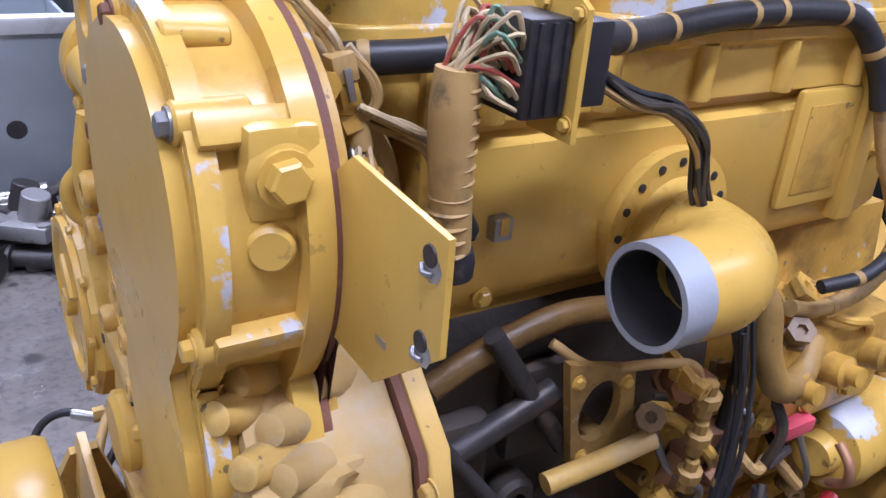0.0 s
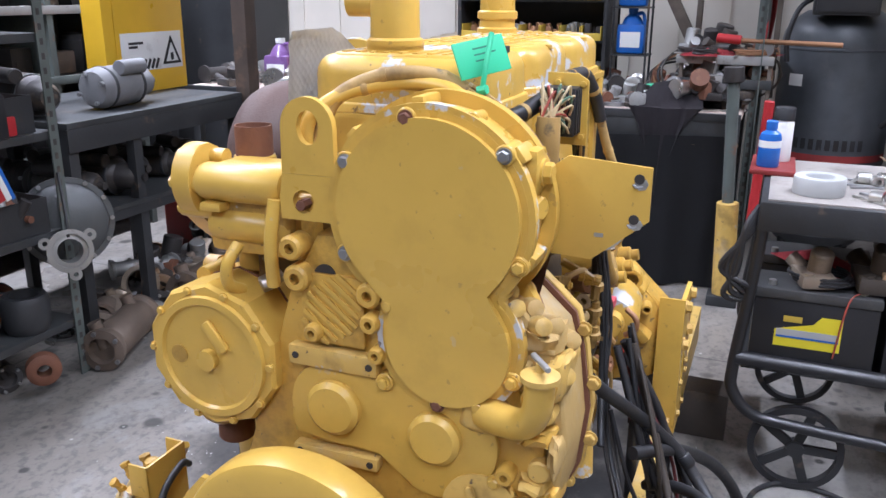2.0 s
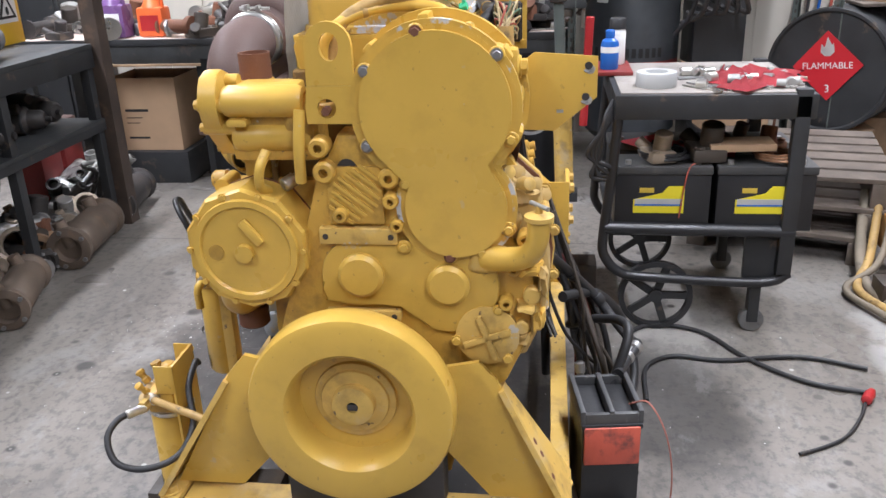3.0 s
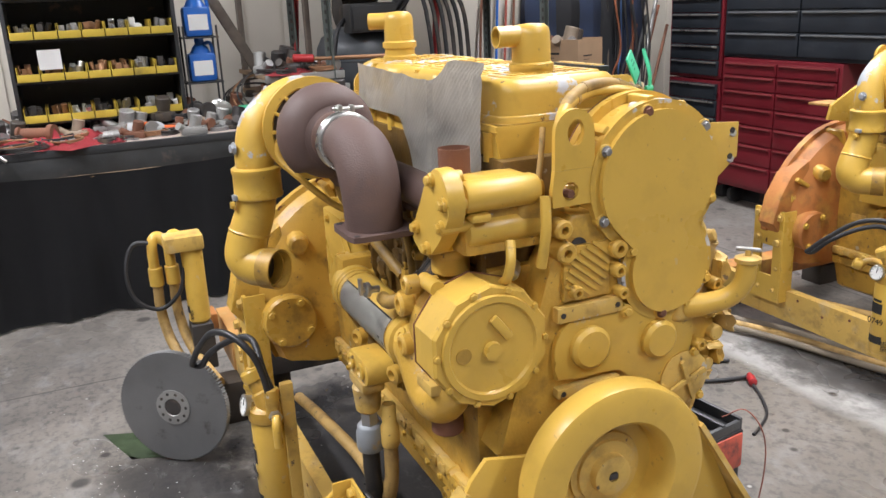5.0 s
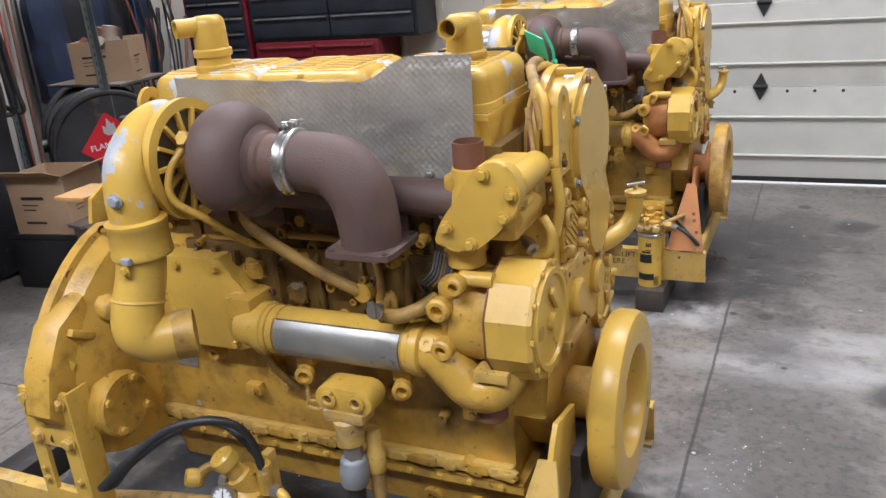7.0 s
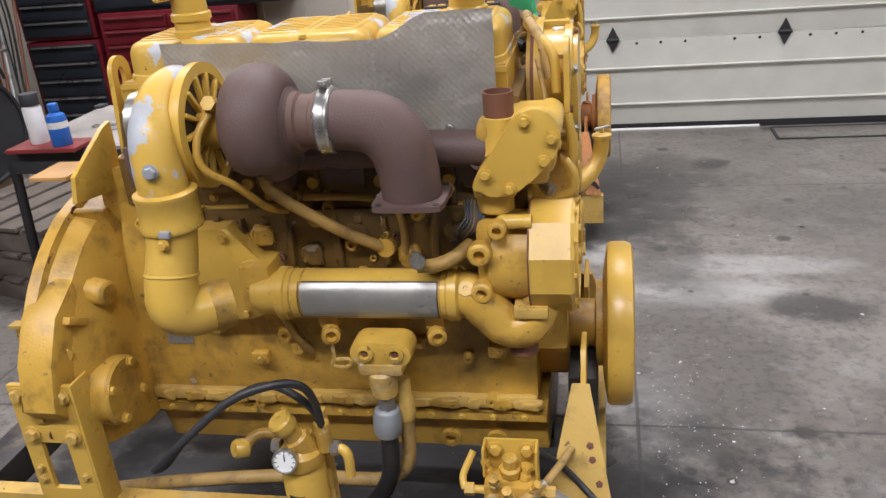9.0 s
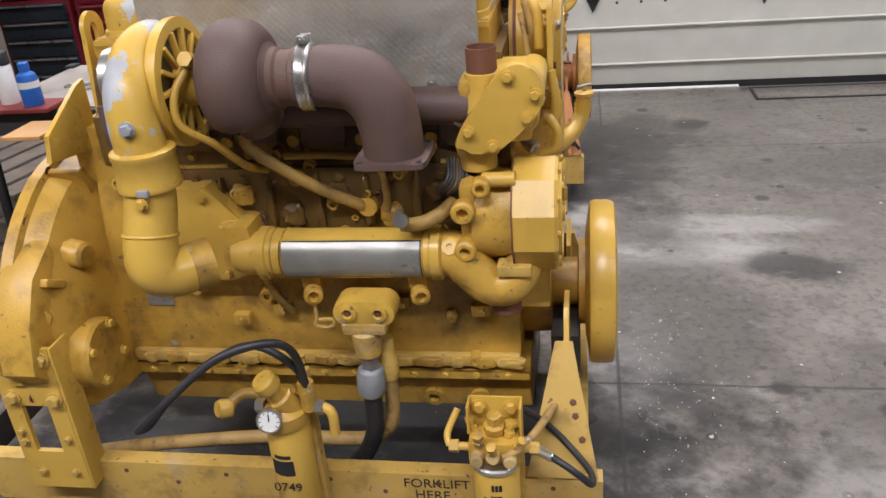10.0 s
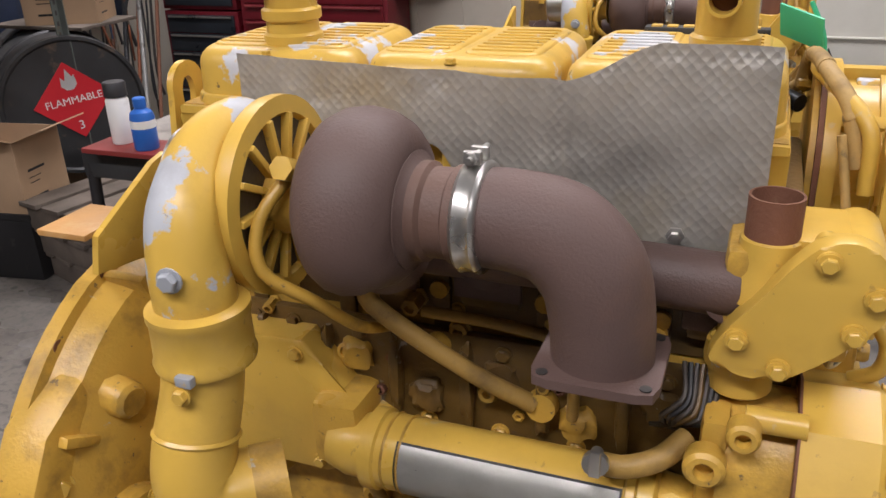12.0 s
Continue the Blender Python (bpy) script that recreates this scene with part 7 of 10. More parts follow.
conduit([(-0.262, 0.228, 1.20), (-0.285, 0.224, 1.16), (-0.296, 0.222, 1.11), (-0.30, 0.222, 1.05)], 0.012, yellow_hose, "oversprayed sleeve going down")
part("fitting", cyl(B(), (-0.222, 0.215, 1.233), (-0.222, 0.255, 1.236), 0.011, seg=6), yellow_grimy, engine)
# fuel lines looped over the front of the valve cover
conduit([(-0.135, -0.04, 1.17), (-0.14, -0.035, 1.25), (-0.175, 0.01, 1.29), (-0.205, 0.09, 1.305), (-0.195, 0.17, 1.30), (-0.185, 0.20, 1.275)], 0.011, yellow, "yellow fuel line", (0.5,))
conduit([(-0.15, -0.03, 1.20), (-0.165, -0.01, 1.275), (-0.195, 0.05, 1.312), (-0.21, 0.13, 1.318), (-0.215, 0.19, 1.295), (-0.22, 0.21, 1.255)], 0.012, yellow_hose, "yellow sleeved fuel hose", (0.2, 0.45, 0.7))
conduit([(-0.16, -0.07, 1.06), (-0.155, -0.075, 1.13), (-0.165, -0.06, 1.20), (-0.175, -0.05, 1.25)], 0.006, yellow_hose, "thin oversprayed tube")
# lower left of the block: filter base, pipes, starter
sb = part("injector_pump", box(B(), (-1.10, 0.17, 0.72), (-0.82, 0.29, 0.87), 0.02), yellow_cast, engine, "grimy yellow casting under the hoses")
for x in (-1.04, -0.95, -0.86):
    lathe(b := B(), [(0.022, 0), (0.022, 0.03), (0.014, 0.034), (0.014, 0.05), (0, 0.05)], (x, 0.29, 0.81), (0, 1, 0.2), 16)
    part("cap", b, yellow_grimy, sb)
    bolt(sb, (x + 0.03, 0.291, 0.76), (0, 1, 0), 0.01)
conduit([(-0.74, 0.25, 0.98), (-0.775, 0.285, 0.95), (-0.785, 0.30, 0.88), (-0.82, 0.31, 0.825), (-0.875, 0.30, 0.825), (-0.91, 0.28, 0.86)], 0.019, yellow_brown, "thick dirty yellow pipe bend")
lathe(b := B(), [(0.055, 0), (0.068, 0.02), (0.068, 0.16), (0.06, 0.18), (0.035, 0.185), (0.03, 0.21)], (-1.19, 0.27, 0.645), (1, 0.1, 0), 28)
sm = part("starter_motor", b, yellow_chipped, engine, "yellow starter motor with bare patches")
part("red_terminal", cyl(B(), (-0.99, 0.335, 0.60), (-0.95, 0.345, 0.59), 0.014, seg=12, bev=0.003), red_paint, sm, "red rubber terminal boot")
part("starter_cable", tube(B(), [(-0.955, 0.345, 0.592), (-0.93, 0.36, 0.57), (-0.935, 0.375, 0.48), (-0.94, 0.375, 0.30), (-0.95, 0.38, 0.10)], 0.014, 10), black_rubber, sm)
tube(b := B(), [(-0.97, 0.33, 0.70), (-0.965, 0.355, 0.68), (-0.97, 0.355, 0.65), (-0.975, 0.33, 0.63)], 0.007, 10)
part("strap", b, copper, sm)
part("pink_connector", box(B(), (-0.925, 0.29, 0.725), (-0.865, 0.313, 0.747), 0.004), pink, engine, "pink plastic connector")
ps = part("square_flange", holed_plate(B(), [(-0.610, 0.775), (-0.515, 0.790), (-0.490, 0.930), (-0.590, 0.900)], (-0.545, 0.855), 0.030, 0.040, "y", 0.262, 0.274), yellow_brown, engine, "dirty yellow bracket with a round hole")
for x, z in ((-0.597, 0.79), (-0.527, 0.80), (-0.505, 0.905), (-0.578, 0.885)):
    bolt(ps, (x, 0.274, z), (0, 1, 0), 0.006)
part("brace", tube(B(), [(-0.47, 0.285, 0.79), (-0.54, 0.292, 0.80), (-0.61, 0.30, 0.814)], 0.013, 10, square=True), yellow_dusty, engine, "scuffed yellow brace bar")
part("stay", box(B(), (-0.57, 0.20, 0.80), (-0.545, 0.2615, 0.815), 0.003), yellow_brown, engine)
for k, (p, q) in enumerate((((-0.30, 0.24, 0.93), (-0.44, 0.25, 0.74)), ((-0.42, 0.23, 0.96), (-0.52, 0.25, 0.80)), ((-0.36, 0.235, 0.82), (-0.50, 0.245, 0.88)))):
    part("oily_strut", cyl(B(), p, q, 0.009 + 0.003 * k, seg=10), iron_and_hole_shade, engine)
for z in (0.845, 0.79, 0.735):
    lathe(b := B(), [(0.010, 0), (0.010, 0.018), (0.016, 0.02), (0.016, 0.034), (0.009, 0.036), (0.009, 0.05)], (-0.685, 0.305, z - 0.02), (0.1, 0.1, 1), 8)
    part("brass_fitting", b, yellow_brown, engine, "dirty brass fitting")
# Pipe colour holds the shade under the chest as well as oil.
conduit([(-0.36, 0.21, 0.90), (-0.42, 0.215, 0.93), (-0.52, 0.22, 0.955), (-0.62, 0.225, 0.945)], 0.015, yellow_oil_shade, "oily pipe under the inlet chest, coloured darker for shade")
conduit([(-0.50, 0.23, 0.93), (-0.54, 0.26, 0.905), (-0.62, 0.28, 0.90), (-0.68, 0.285, 0.88), (-0.70, 0.285, 0.82)], 0.006, yellow_hose)
conduit([(-0.72, 0.30, 0.94), (-0.735, 0.31, 0.85), (-0.73, 0.32, 0.74), (-0.70, 0.33, 0.62), (-0.62, 0.35, 0.52)], 0.008, black_rubber, "black harness hanging down the block", (0.3, 0.6))
bundle([(-0.72, 0.30, 0.94), (-0.735, 0.312, 0.85), (-0.73, 0.325, 0.74), (-0.70, 0.335, 0.62), (-0.66, 0.36, 0.50), (-0.60, 0.40, 0.42)], 9, 0.0035, (black_rubber, grease_and_shade, black_rubber, black_rubber), 6, 0.008)
conduit([(-0.745, 0.29, 0.94), (-0.75, 0.29, 0.84), (-0.745, 0.29, 0.72)], 0.008, black_rubber)
for x, z in ((-0.70, 0.80), (-0.735, 0.72), (-0.69, 0.70)):
    cyl(b := B(), (x, 0.27, z), (x, 0.285, z + 0.06), 0.018, seg=6)
    part("brass_fitting", b, copper, engine)
box(b := B(), (-0.80, 0.18, 0.66), (-0.67, 0.27, 0.78), 0.012)
part("pump_base", b, yellow_grimy, engine)
tube(b := B(), [(-0.30, 0.30, 0.82), (-0.33, 0.335, 0.78), (-0.345, 0.36, 0.70), (-0.35, 0.365, 0.62)], 0.02, 14)
dt = part("dip_tube", b, yellow_chipped, engine, "yellow tube with a bare collar")
cyl(b := B(), (-0.335, 0.35, 0.74), (-0.342, 0.357, 0.71), 0.026, seg=18, bev=0.003)
part("collar", b, steel, dt)

# crowd of oily fittings, clips and small castings low on the wiring side
rq = random.Random(23)
for k in range(34):
    x, z = rq.uniform(-1.05, -0.62), rq.uniform(0.56, 0.90)
    y = rq.uniform(0.215, 0.285)
    r = rq.uniform(0.009, 0.021)
    L = rq.uniform(0.02, 0.06)
    d = Vector((rq.uniform(-0.6, 0.6), rq.uniform(0.2, 1.0), rq.uniform(-0.3, 1.0)))
    m = rq.choice((yellow_grimy, yellow_cast, copper, grease_and_shade, yellow_oil_shade, yellow_oil_shade))
    part("oily_fitting", lathe(B(), [(r * 1.3, 0), (r * 1.3, L * 0.25), (r, L * 0.28), (r, L * 0.7), (r * 1.2, L * 0.72), (r * 1.2, L), (r * 0.5, L), (r * 0.4, L * 0.8), (0, L * 0.8)], (x, y, z), d, rq.choice((6, 8, 14))), m, engine)
for k in range(12):
    x, z = rq.uniform(-1.0, -0.58), rq.uniform(0.60, 0.92)
    pts = [(x, 0.24, z)]
    for q in range(3):
        x, z = x - rq.uniform(0.0, 0.07), z - rq.uniform(-0.02, 0.09)
        pts.append((x, rq.uniform(0.26, 0.31), z))
    part("small_pipe", tube(B(), pts, rq.uniform(0.004, 0.009), 8), rq.choice((yellow_grimy, yellow_hose, grease_and_shade, yellow_cast, bolt_steel)), engine)
conduit([(-0.86, 0.30, 0.955), (-0.92, 0.315, 0.965), (-0.98, 0.31, 0.985), (-1.04, 0.29, 1.0)], 0.009, black_rubber, "taped loom on the casting", (0.3, 0.7))

# the same block sides get a small plate and chalk scrawl
part("data_plate", box(B(), (-1.13, -0.2075, 0.60), (-1.06, -0.206, 0.63), 0.0005), alloy, blk, "small grey data plate")
for pts in ([(-0.675, -0.2185, 0.648), (-0.665, -0.2185, 0.655), (-0.655, -0.2185, 0.648), (-0.668, -0.2185, 0.63), (-0.65, -0.2185, 0.632)],):
    part("chalk_mark", tube(B(), pts, 0.0012, 5), cream_wire, blk)
for x, z, r in ((-0.98, 0.66, 0.02), (-0.80, 0.64, 0.02), (-0.35, 0.58, 0.012), (-0.30, 0.46, 0.016), (-0.9, 0.44, 0.015), (-1.02, 0.78, 0.018), (-0.6, 0.88, 0.016), (-0.44, 0.95, 0.014), (-0.68, 0.94, 0.016)):
    lathe(b := B(), [(r * 1.3, 0), (r, 0.02), (r * 0.8, 0.026), (r * 0.4, 0.026), (r * 0.35, 0.018), (0, 0.018)], (x, -0.205, z), (0, -1, 0), 16)
    part("threaded_boss", b, yellow_grimy, blk)


def green_tag_fn():
    c = Vector((-0.215, 0.225, 1.30))
    t = thing("tag", c, "green card inspection tag tied on with a green cable tie", "tag", "tags")
    m = Matrix.Translation((-0.232, 0.204, 1.345)) @ Matrix.Rotation(radians(48), 4, "Z") @ Matrix.Rotation(radians(10), 4, "X") @ Matrix.Rotation(radians(-20), 4, "Y")
    card = box(B(), (-0.002, -0.042, -0.027), (0.002, 0.042, 0.027), 0.0008, m)
    cd = part("card", card, green_tag, t)
    for k, L in enumerate((0.030, 0.045, 0.02)):
        part("print_bar", box(B(), (0.0018, -0.012, 0.012 - k * 0.009), (0.0024, -0.012 + L * 0.8, 0.0145 - k * 0.009), 0, m), tag_ink, cd)
    part("cable_tie", tube(B(), [(-0.197, 0.218, 1.265), (-0.195, 0.219, 1.30), (-0.20, 0.222, 1.335), (-0.222, 0.222, 1.38)], 0.004, 6), green_tag, t)
    part("knot", cyl(B(), (-0.197, 0.212, 1.30), (-0.195, 0.226, 1.303), 0.007, seg=8), green_tag, t)
    part("clip", box(B(), (-0.215, 0.195, 1.252), (-0.178, 0.232, 1.272), 0.006), primer, t, "grey metal clip")
    return t


tag = green_tag_fn()

# ---- the twin engine beside it, on lower blocks ----
OFF = Matrix.Translation((-0.035, 2.25, -0.065))
engine_two = copy_thing(engine, OFF @ engine.matrix_basis)
engine_two["label"] = "yellow twin diesel engine with orange primer and rust, on a stand"
stand_two = copy_thing(stand, OFF @ stand.matrix_basis)
stand_two["label"] = "yellow and rusty engine stand on timber blocks"
for f in (f1, f2):
    g = copy_thing(f, OFF @ f.matrix_basis)
ORANGE = ("flywheel_housing", "web", "front_gusset", "cooler_elbow", "round_cover", "crank_hub", "pump_body", "rear_beam")
SCORCHED = ("damper", "data_plate", "plate_border", "sensor")
for ob in (*engine_two.children_recursive, *stand_two.children_recursive):
    if ob.name.split(".")[0] in ORANGE and ob.type == "MESH":
        ob.material_slots[0].link = "OBJECT"
        ob.material_slots[0].material = orange_rust
    elif ob.name.split(".")[0] in SCORCHED and ob.type == "MESH":
        ob.material_slots[0].link = "OBJECT"
        ob.material_slots[0].material = rusty_yellow
for bx in (-0.25, -1.75):
    for by in (1.82, 2.665):
        rail_block(bx, by, 0.10)


# ---- battery box on the floor ----

dull_pink = material("dusty pink wire", (0.36, 0.14, 0.11), 0.6, vary=0.2, size=30)
tray_grey = material("scuffed dark grey plastic", (0.06, 0.06, 0.062), 0.45, vary=0.25, bump=0.3, stain=(0.20, 0.19, 0.18), amount=0.35, stain_size=25, sharp=0.2)


def jump_box():
    t = thing("battery_box", (-0.333, 0.518, 0), "black portable battery box with rimmed wells and a worn red front", "battery")
    m = Matrix.Translation((-0.333, 0.518, 0)) @ Matrix.Rotation(radians(8), 4, "Z") @ Matrix.Diagonal((0.78, 0.80, 1, 1))
    red_worn = material("worn red plastic", (0.50, 0.095, 0.06), 0.5, vary=0.25, bump=0.3, stain=(0.14, 0.05, 0.045), amount=0.5, stain_size=14)
    part("case", box(B(), (-0.115, -0.085, 0), (0.112, 0.085, 0.365), 0.010, m), black_plastic, t)
    part("red_front", box(B(), (0.1125, -0.080, 0.275), (0.124, 0.080, 0.374), 0.006, m), red_worn, t, "worn red plastic front")
    rim = part("rim", box(B(), (-0.118, -0.088, 0.3655), (0.118, 0.088, 0.380), 0.006, m), black_plastic, t)
    for y in (-0.082, 0.0, 0.082):
        part("divider", box(B(), (-0.116, y - 0.008, 0.375), (0.110, y + 0.008, 0.412), 0.005, m), tray_grey, t, "scuffed grey divider")
    for x in (-0.110, 0.104):
        part("end_bar", box(B(), (x - 0.008, -0.077, 0.376), (x + 0.008, 0.077, 0.406), 0.005, m), tray_grey, t, "scuffed grey end bar")
    for y in (-0.041, 0.041):
        part("well", box(B(), (-0.10, y - 0.031, 0.3805), (0.094, y + 0.031, 0.384), 0.001, m), black_rubber, rim)
    part("cable", tube(B(), [m @ Vector((-0.1, 0.03, 0.35)), (-0.48, 0.58, 0.50), (-0.62, 0.52, 0.46), (-0.70, 0.44, 0.40)], 0.012, 10), black_rubber, t)
    part("thin_wire", tube(B(), [m @ Vector((0.05, 0.06, 0.40)), (-0.26, 0.61, 0.43), (-0.23, 0.65, 0.36), (-0.24, 0.67, 0.22), (-0.27, 0.66, 0.01)], 0.002, 6), dull_pink, t, "thin dull pink wire")
    return t


jump_box()


def loose_cable(pts, r, mat, label):
    return solo("cable", tube(B(), pts, r, 10), mat, label, "cable", "loose cables")


loose_cable([(-0.60, 0.42, 0.53), (-0.72, 0.50, 0.49), (-0.90, 0.58, 0.36), (-1.02, 0.64, 0.20), (-0.98, 0.66, 0.09), (-0.88, 0.63, 0.03), (-0.78, 0.58, 0.016)], 0.0145, black_rubber, "thick black battery cable drooping to the floor")
loose_cable([(-1.00, 0.655, 0.06), (-1.20, 0.66, 0.012), (-1.40, 0.68, 0.010), (-1.49, 0.78, 0.010), (-1.44, 0.95, 0.010), (-1.25, 1.07, 0.010), (-1.10, 1.23, 0.010), (-1.04, 1.42, 0.010)], 0.008, black_rubber, "black cable snaking over the concrete")
loose_cable([(-0.95, 0.70, 0.010), (-1.16, 0.72, 0.010), (-1.25, 0.82, 0.010), (-1.23, 0.98, 0.010), (-1.27, 1.25, 0.010), (-1.20, 1.45, 0.010)], 0.008, black_rubber, "second black cable lying on the concrete")
loose_cable([(-0.70, 1.10, 0.007), (-0.74, 1.18, 0.007), (-0.80, 1.26, 0.007), (-0.90, 1.33, 0.008), (-0.98, 1.37, 0.010)], 0.0055, black_rubber, "thin black lead with a red plug on the floor")
solo("cable_plug", lathe(B(), [(0.008, 0), (0.016, 0.006), (0.017, 0.05), (0.011, 0.058), (0.011, 0.075), (0.006, 0.078)], (-0.98, 1.37, 0.018), (-0.8, 0.5, 0), 16), red_paint, "red cable plug lying on the floor", "plug")
loose_cable([(-0.48, 0.345, 0.74), (-0.53, 0.37, 0.69), (-0.64, 0.43, 0.59), (-0.70, 0.50, 0.50), (-0.68, 0.56, 0.43), (-0.60, 0.60, 0.41), (-0.54, 0.61, 0.425), (-0.47, 0.575, 0.415), (-0.42, 0.555, 0.41)], 0.0135, black_rubber, "thick taped wiring loom drooping from the engine to the battery box")
for p, d in (((-0.655, 0.445, 0.57), (-0.6, 0.5, -0.7)), ((-0.70, 0.52, 0.48), (0.0, 0.6, -0.7))):
    solo("tape_wrap", lathe(B(), [(0.0138, -0.014), (0.0158, -0.010), (0.0158, 0.010), (0.0138, 0.014)], p, d, 14), black_plastic, "black tape wrapped round the loom", "tape", "tape wraps")
solo("connector", lathe(B(), [(0.010, 0), (0.019, 0.004), (0.019, 0.022), (0.014, 0.026), (0.014, 0.05), (0.018, 0.052), (0.018, 0.068), (0.009, 0.072)], (-0.54, 0.61, 0.425), (0.75, -0.42, -0.10), 14), bolt_steel, "bare steel cable connector on the loom", "connector", "loose connectors")
dark_red_wire = material("dark red wire", (0.16, 0.03, 0.035), 0.5, vary=0.25, size=30)
rw = random.Random(44)
for k in range(15):
    p = Vector((-0.62 - rw.uniform(0, 0.24), 0.36 + rw.uniform(0, 0.04), rw.uniform(0.58, 0.78)))
    q = Vector((-0.45 - rw.uniform(0, 0.42), 0.44 + rw.uniform(0, 0.12), 0.012))
    pts = [p]
    for f in (0.25, 0.5, 0.75):
        pts.append(p.lerp(q, f) + Vector((rw.uniform(-0.05, 0.05), 0.05 * math.sin(math.pi * f) + rw.uniform(-0.02, 0.05), -0.05 * math.sin(math.pi * f))))
    pts += [q, q + Vector((rw.uniform(-0.1, 0.1), rw.uniform(-0.02, 0.12), 0))]
    loose_cable(pts, rw.choice((0.004, 0.005, 0.006, 0.009)), (dark_red_wire if k % 7 == 3 else (black_rubber, grease_and_shade)[k % 2]), ("black wiring hanging from the engine to the floor", "dark red wire hanging beside the engine")[k % 7 == 3])
for k, (p, d) in enumerate((((-0.70, 0.45, 0.44), (0.3, 0.2, -1)), ((-0.62, 0.47, 0.33), (0.2, 0.1, -1)), ((-0.76, 0.47, 0.36), (-0.1, 0.3, -1)))):
    solo("connector", lathe(B(), [(0.008, 0), (0.014, 0.004), (0.014, 0.03), (0.010, 0.034), (0.010, 0.05), (0.007, 0.052)], p, d, 12), (black_plastic, bolt_steel, black_plastic)[k], "wiring connector hanging in the loose harness", "connector", "loose connectors")

# ---- battery cart ----


def battery_cart():
    t = thing("tool_cart", (-1.8, 1.1, 0), "black tubular steel cart with a loaded tray and batteries below", "cart")
    x0, x1, y0, y1 = -2.10, -1.47, 0.62, 1.24
    r = 0.018
    for x in (x0, x1):
        tube(b := B(), [(x, y0, 0.88), (x, y0 - 0.02, 0.60), (x, y0 - 0.04, 0.38), (x, y0 - 0.035, 0.30), (x, y0 + 0.02, 0.235), (x, y0 + 0.12, 0.215), (x, y1 - 0.1, 0.20), (x, y1, 0.24)], r, 12)
        part("side_tube", b, black_plastic, t)
        tube(b := B(), [(x, y0 - 0.035, 0.405), (x, (y0 + y1) / 2, 0.40), (x, y1, 0.395)], r * 1.25, 12)
        part("shelf_tube", b, black_plastic, t)
        part("post", box(B(), (x - 0.02, y1 - 0.05, 0.24), (x + 0.02, y1, 0.90), 0.003), dark_steel, t)
    part("tray", box(B(), (x0 - 0.02, y0 - 0.02, 0.80), (x1 + 0.02, y1 + 0.02, 0.885), 0.008), dark_steel, t)
    part("tray_mat", box(B(), (x0, y0, 0.885), (x1, y1, 0.889)), material("dirty grey tray paint", (0.27, 0.245, 0.22), 0.55, vary=0.25, bump=0.3, stain=(0.07, 0.06, 0.055), amount=0.5, stain_size=6, sharp=0.3), t)
    part("lower_shelf", box(B(), (x0, y0 - 0.02, 0.375), (x1, y1, 0.395), 0.003), dark_steel, t)
    for x in (x0 + 0.02, x1 - 0.02):
        for yw, rr in ((0.78, 0.135),):
            w = B()
            lathe(w, [(rr, -0.012), (rr, 0.012), (rr - 0.02, 0.014), (rr - 0.02, -0.014)], (x, yw, rr), (1, 0, 0), 36, closed=True)
            wh = part("wheel", w, black_rubber, t)
            for k in range(5):
                m = Matrix.Translation((x, yw, rr)) @ Matrix.Rotation(2 * math.pi * k / 5, 4, "X")
                part("spoke", box(B(), (-0.008, 0.0, -0.014), (0.008, rr - 0.018, 0.014), 0.003, m), dark_steel, wh)
            part("hub", cyl(B(), (x - 0.02, yw, rr), (x + 0.02, yw, rr), 0.025, seg=16), dark_steel, wh)
        cyl(w := B(), (x - 0.014, 1.13, 0.045), (x + 0.014, 1.13, 0.045), 0.045, seg=20, bev=0.004)
        cs = part("castor", w, grey_cast, t)
        part("fork", box(B(), (x - 0.022, 1.11, 0.04), (x + 0.022, 1.15, 0.215), 0.004), dark_steel, cs)
    part("leg_plate", box(B(), (x1 - 0.03, 1.08, 0.21), (x1 - 0.01, 1.20, 0.38), 0.004), dark_steel, t)
    return t


battery_cart()


def battery(x, y, turn=0.0):
    t = thing("battery", (x, y, 0.395), "black truck battery with a yellow and silver label", "battery", "batteries on the cart")
    m = Matrix.Translation((x, y, 0.396)) @ Matrix.Rotation(turn, 4, "Z")
    part("case", box(B(), (-0.085, -0.165, 0), (0.085, 0.165, 0.205), 0.008, m), black_plastic, t)
    part("lid", box(B(), (-0.088, -0.168, 0.205), (0.088, 0.168, 0.235), 0.006, m), material("dusty black lid", (0.05, 0.05, 0.05), 0.6, stain=(0.2, 0.19, 0.17), amount=0.5, sharp=0.4), t)
    for dy in (-0.12, 0.12):
        part("terminal", cyl(B(), m @ Vector((0.05, dy, 0.234)), m @ Vector((0.05, dy, 0.25)), 0.011, seg=12), alloy, t)
    lab = prism(B(), [(-0.10, 0.065), (0.075, 0.065), (0.075, 0.165), (0.02, 0.165), (0.0, 0.14), (-0.10, 0.115)], "x", 0.0855, 0.0865)
    lab.transform(m)
    lb = part("label_patch", lab, material("yellow label", (0.72, 0.62, 0.02), 0.4, vary=0.05), t, "yellow printed label")
    part("label_stripe", box(B(), (0.0865, -0.095, 0.098), (0.0875, 0.07, 0.118), 0, m), tape_grey, lb)
    part("label_stripe", box(B(), (0.0866, -0.095, 0.092), (0.0876, 0.07, 0.098), 0, m), blue_paint, lb)
    part("label_mark", box(B(), (0.0855, -0.08, 0.14), (0.0865, -0.03, 0.158), 0.0002, m), bin_yellow, lb)
    part("wire", tube(B(), [m @ Vector((0.05, 0.12, 0.245)), m @ Vector((0.095, 0.08, 0.22)), m @ Vector((0.093, 0.06, 0.05))], 0.0025, 6), red_wire, t)
    return t


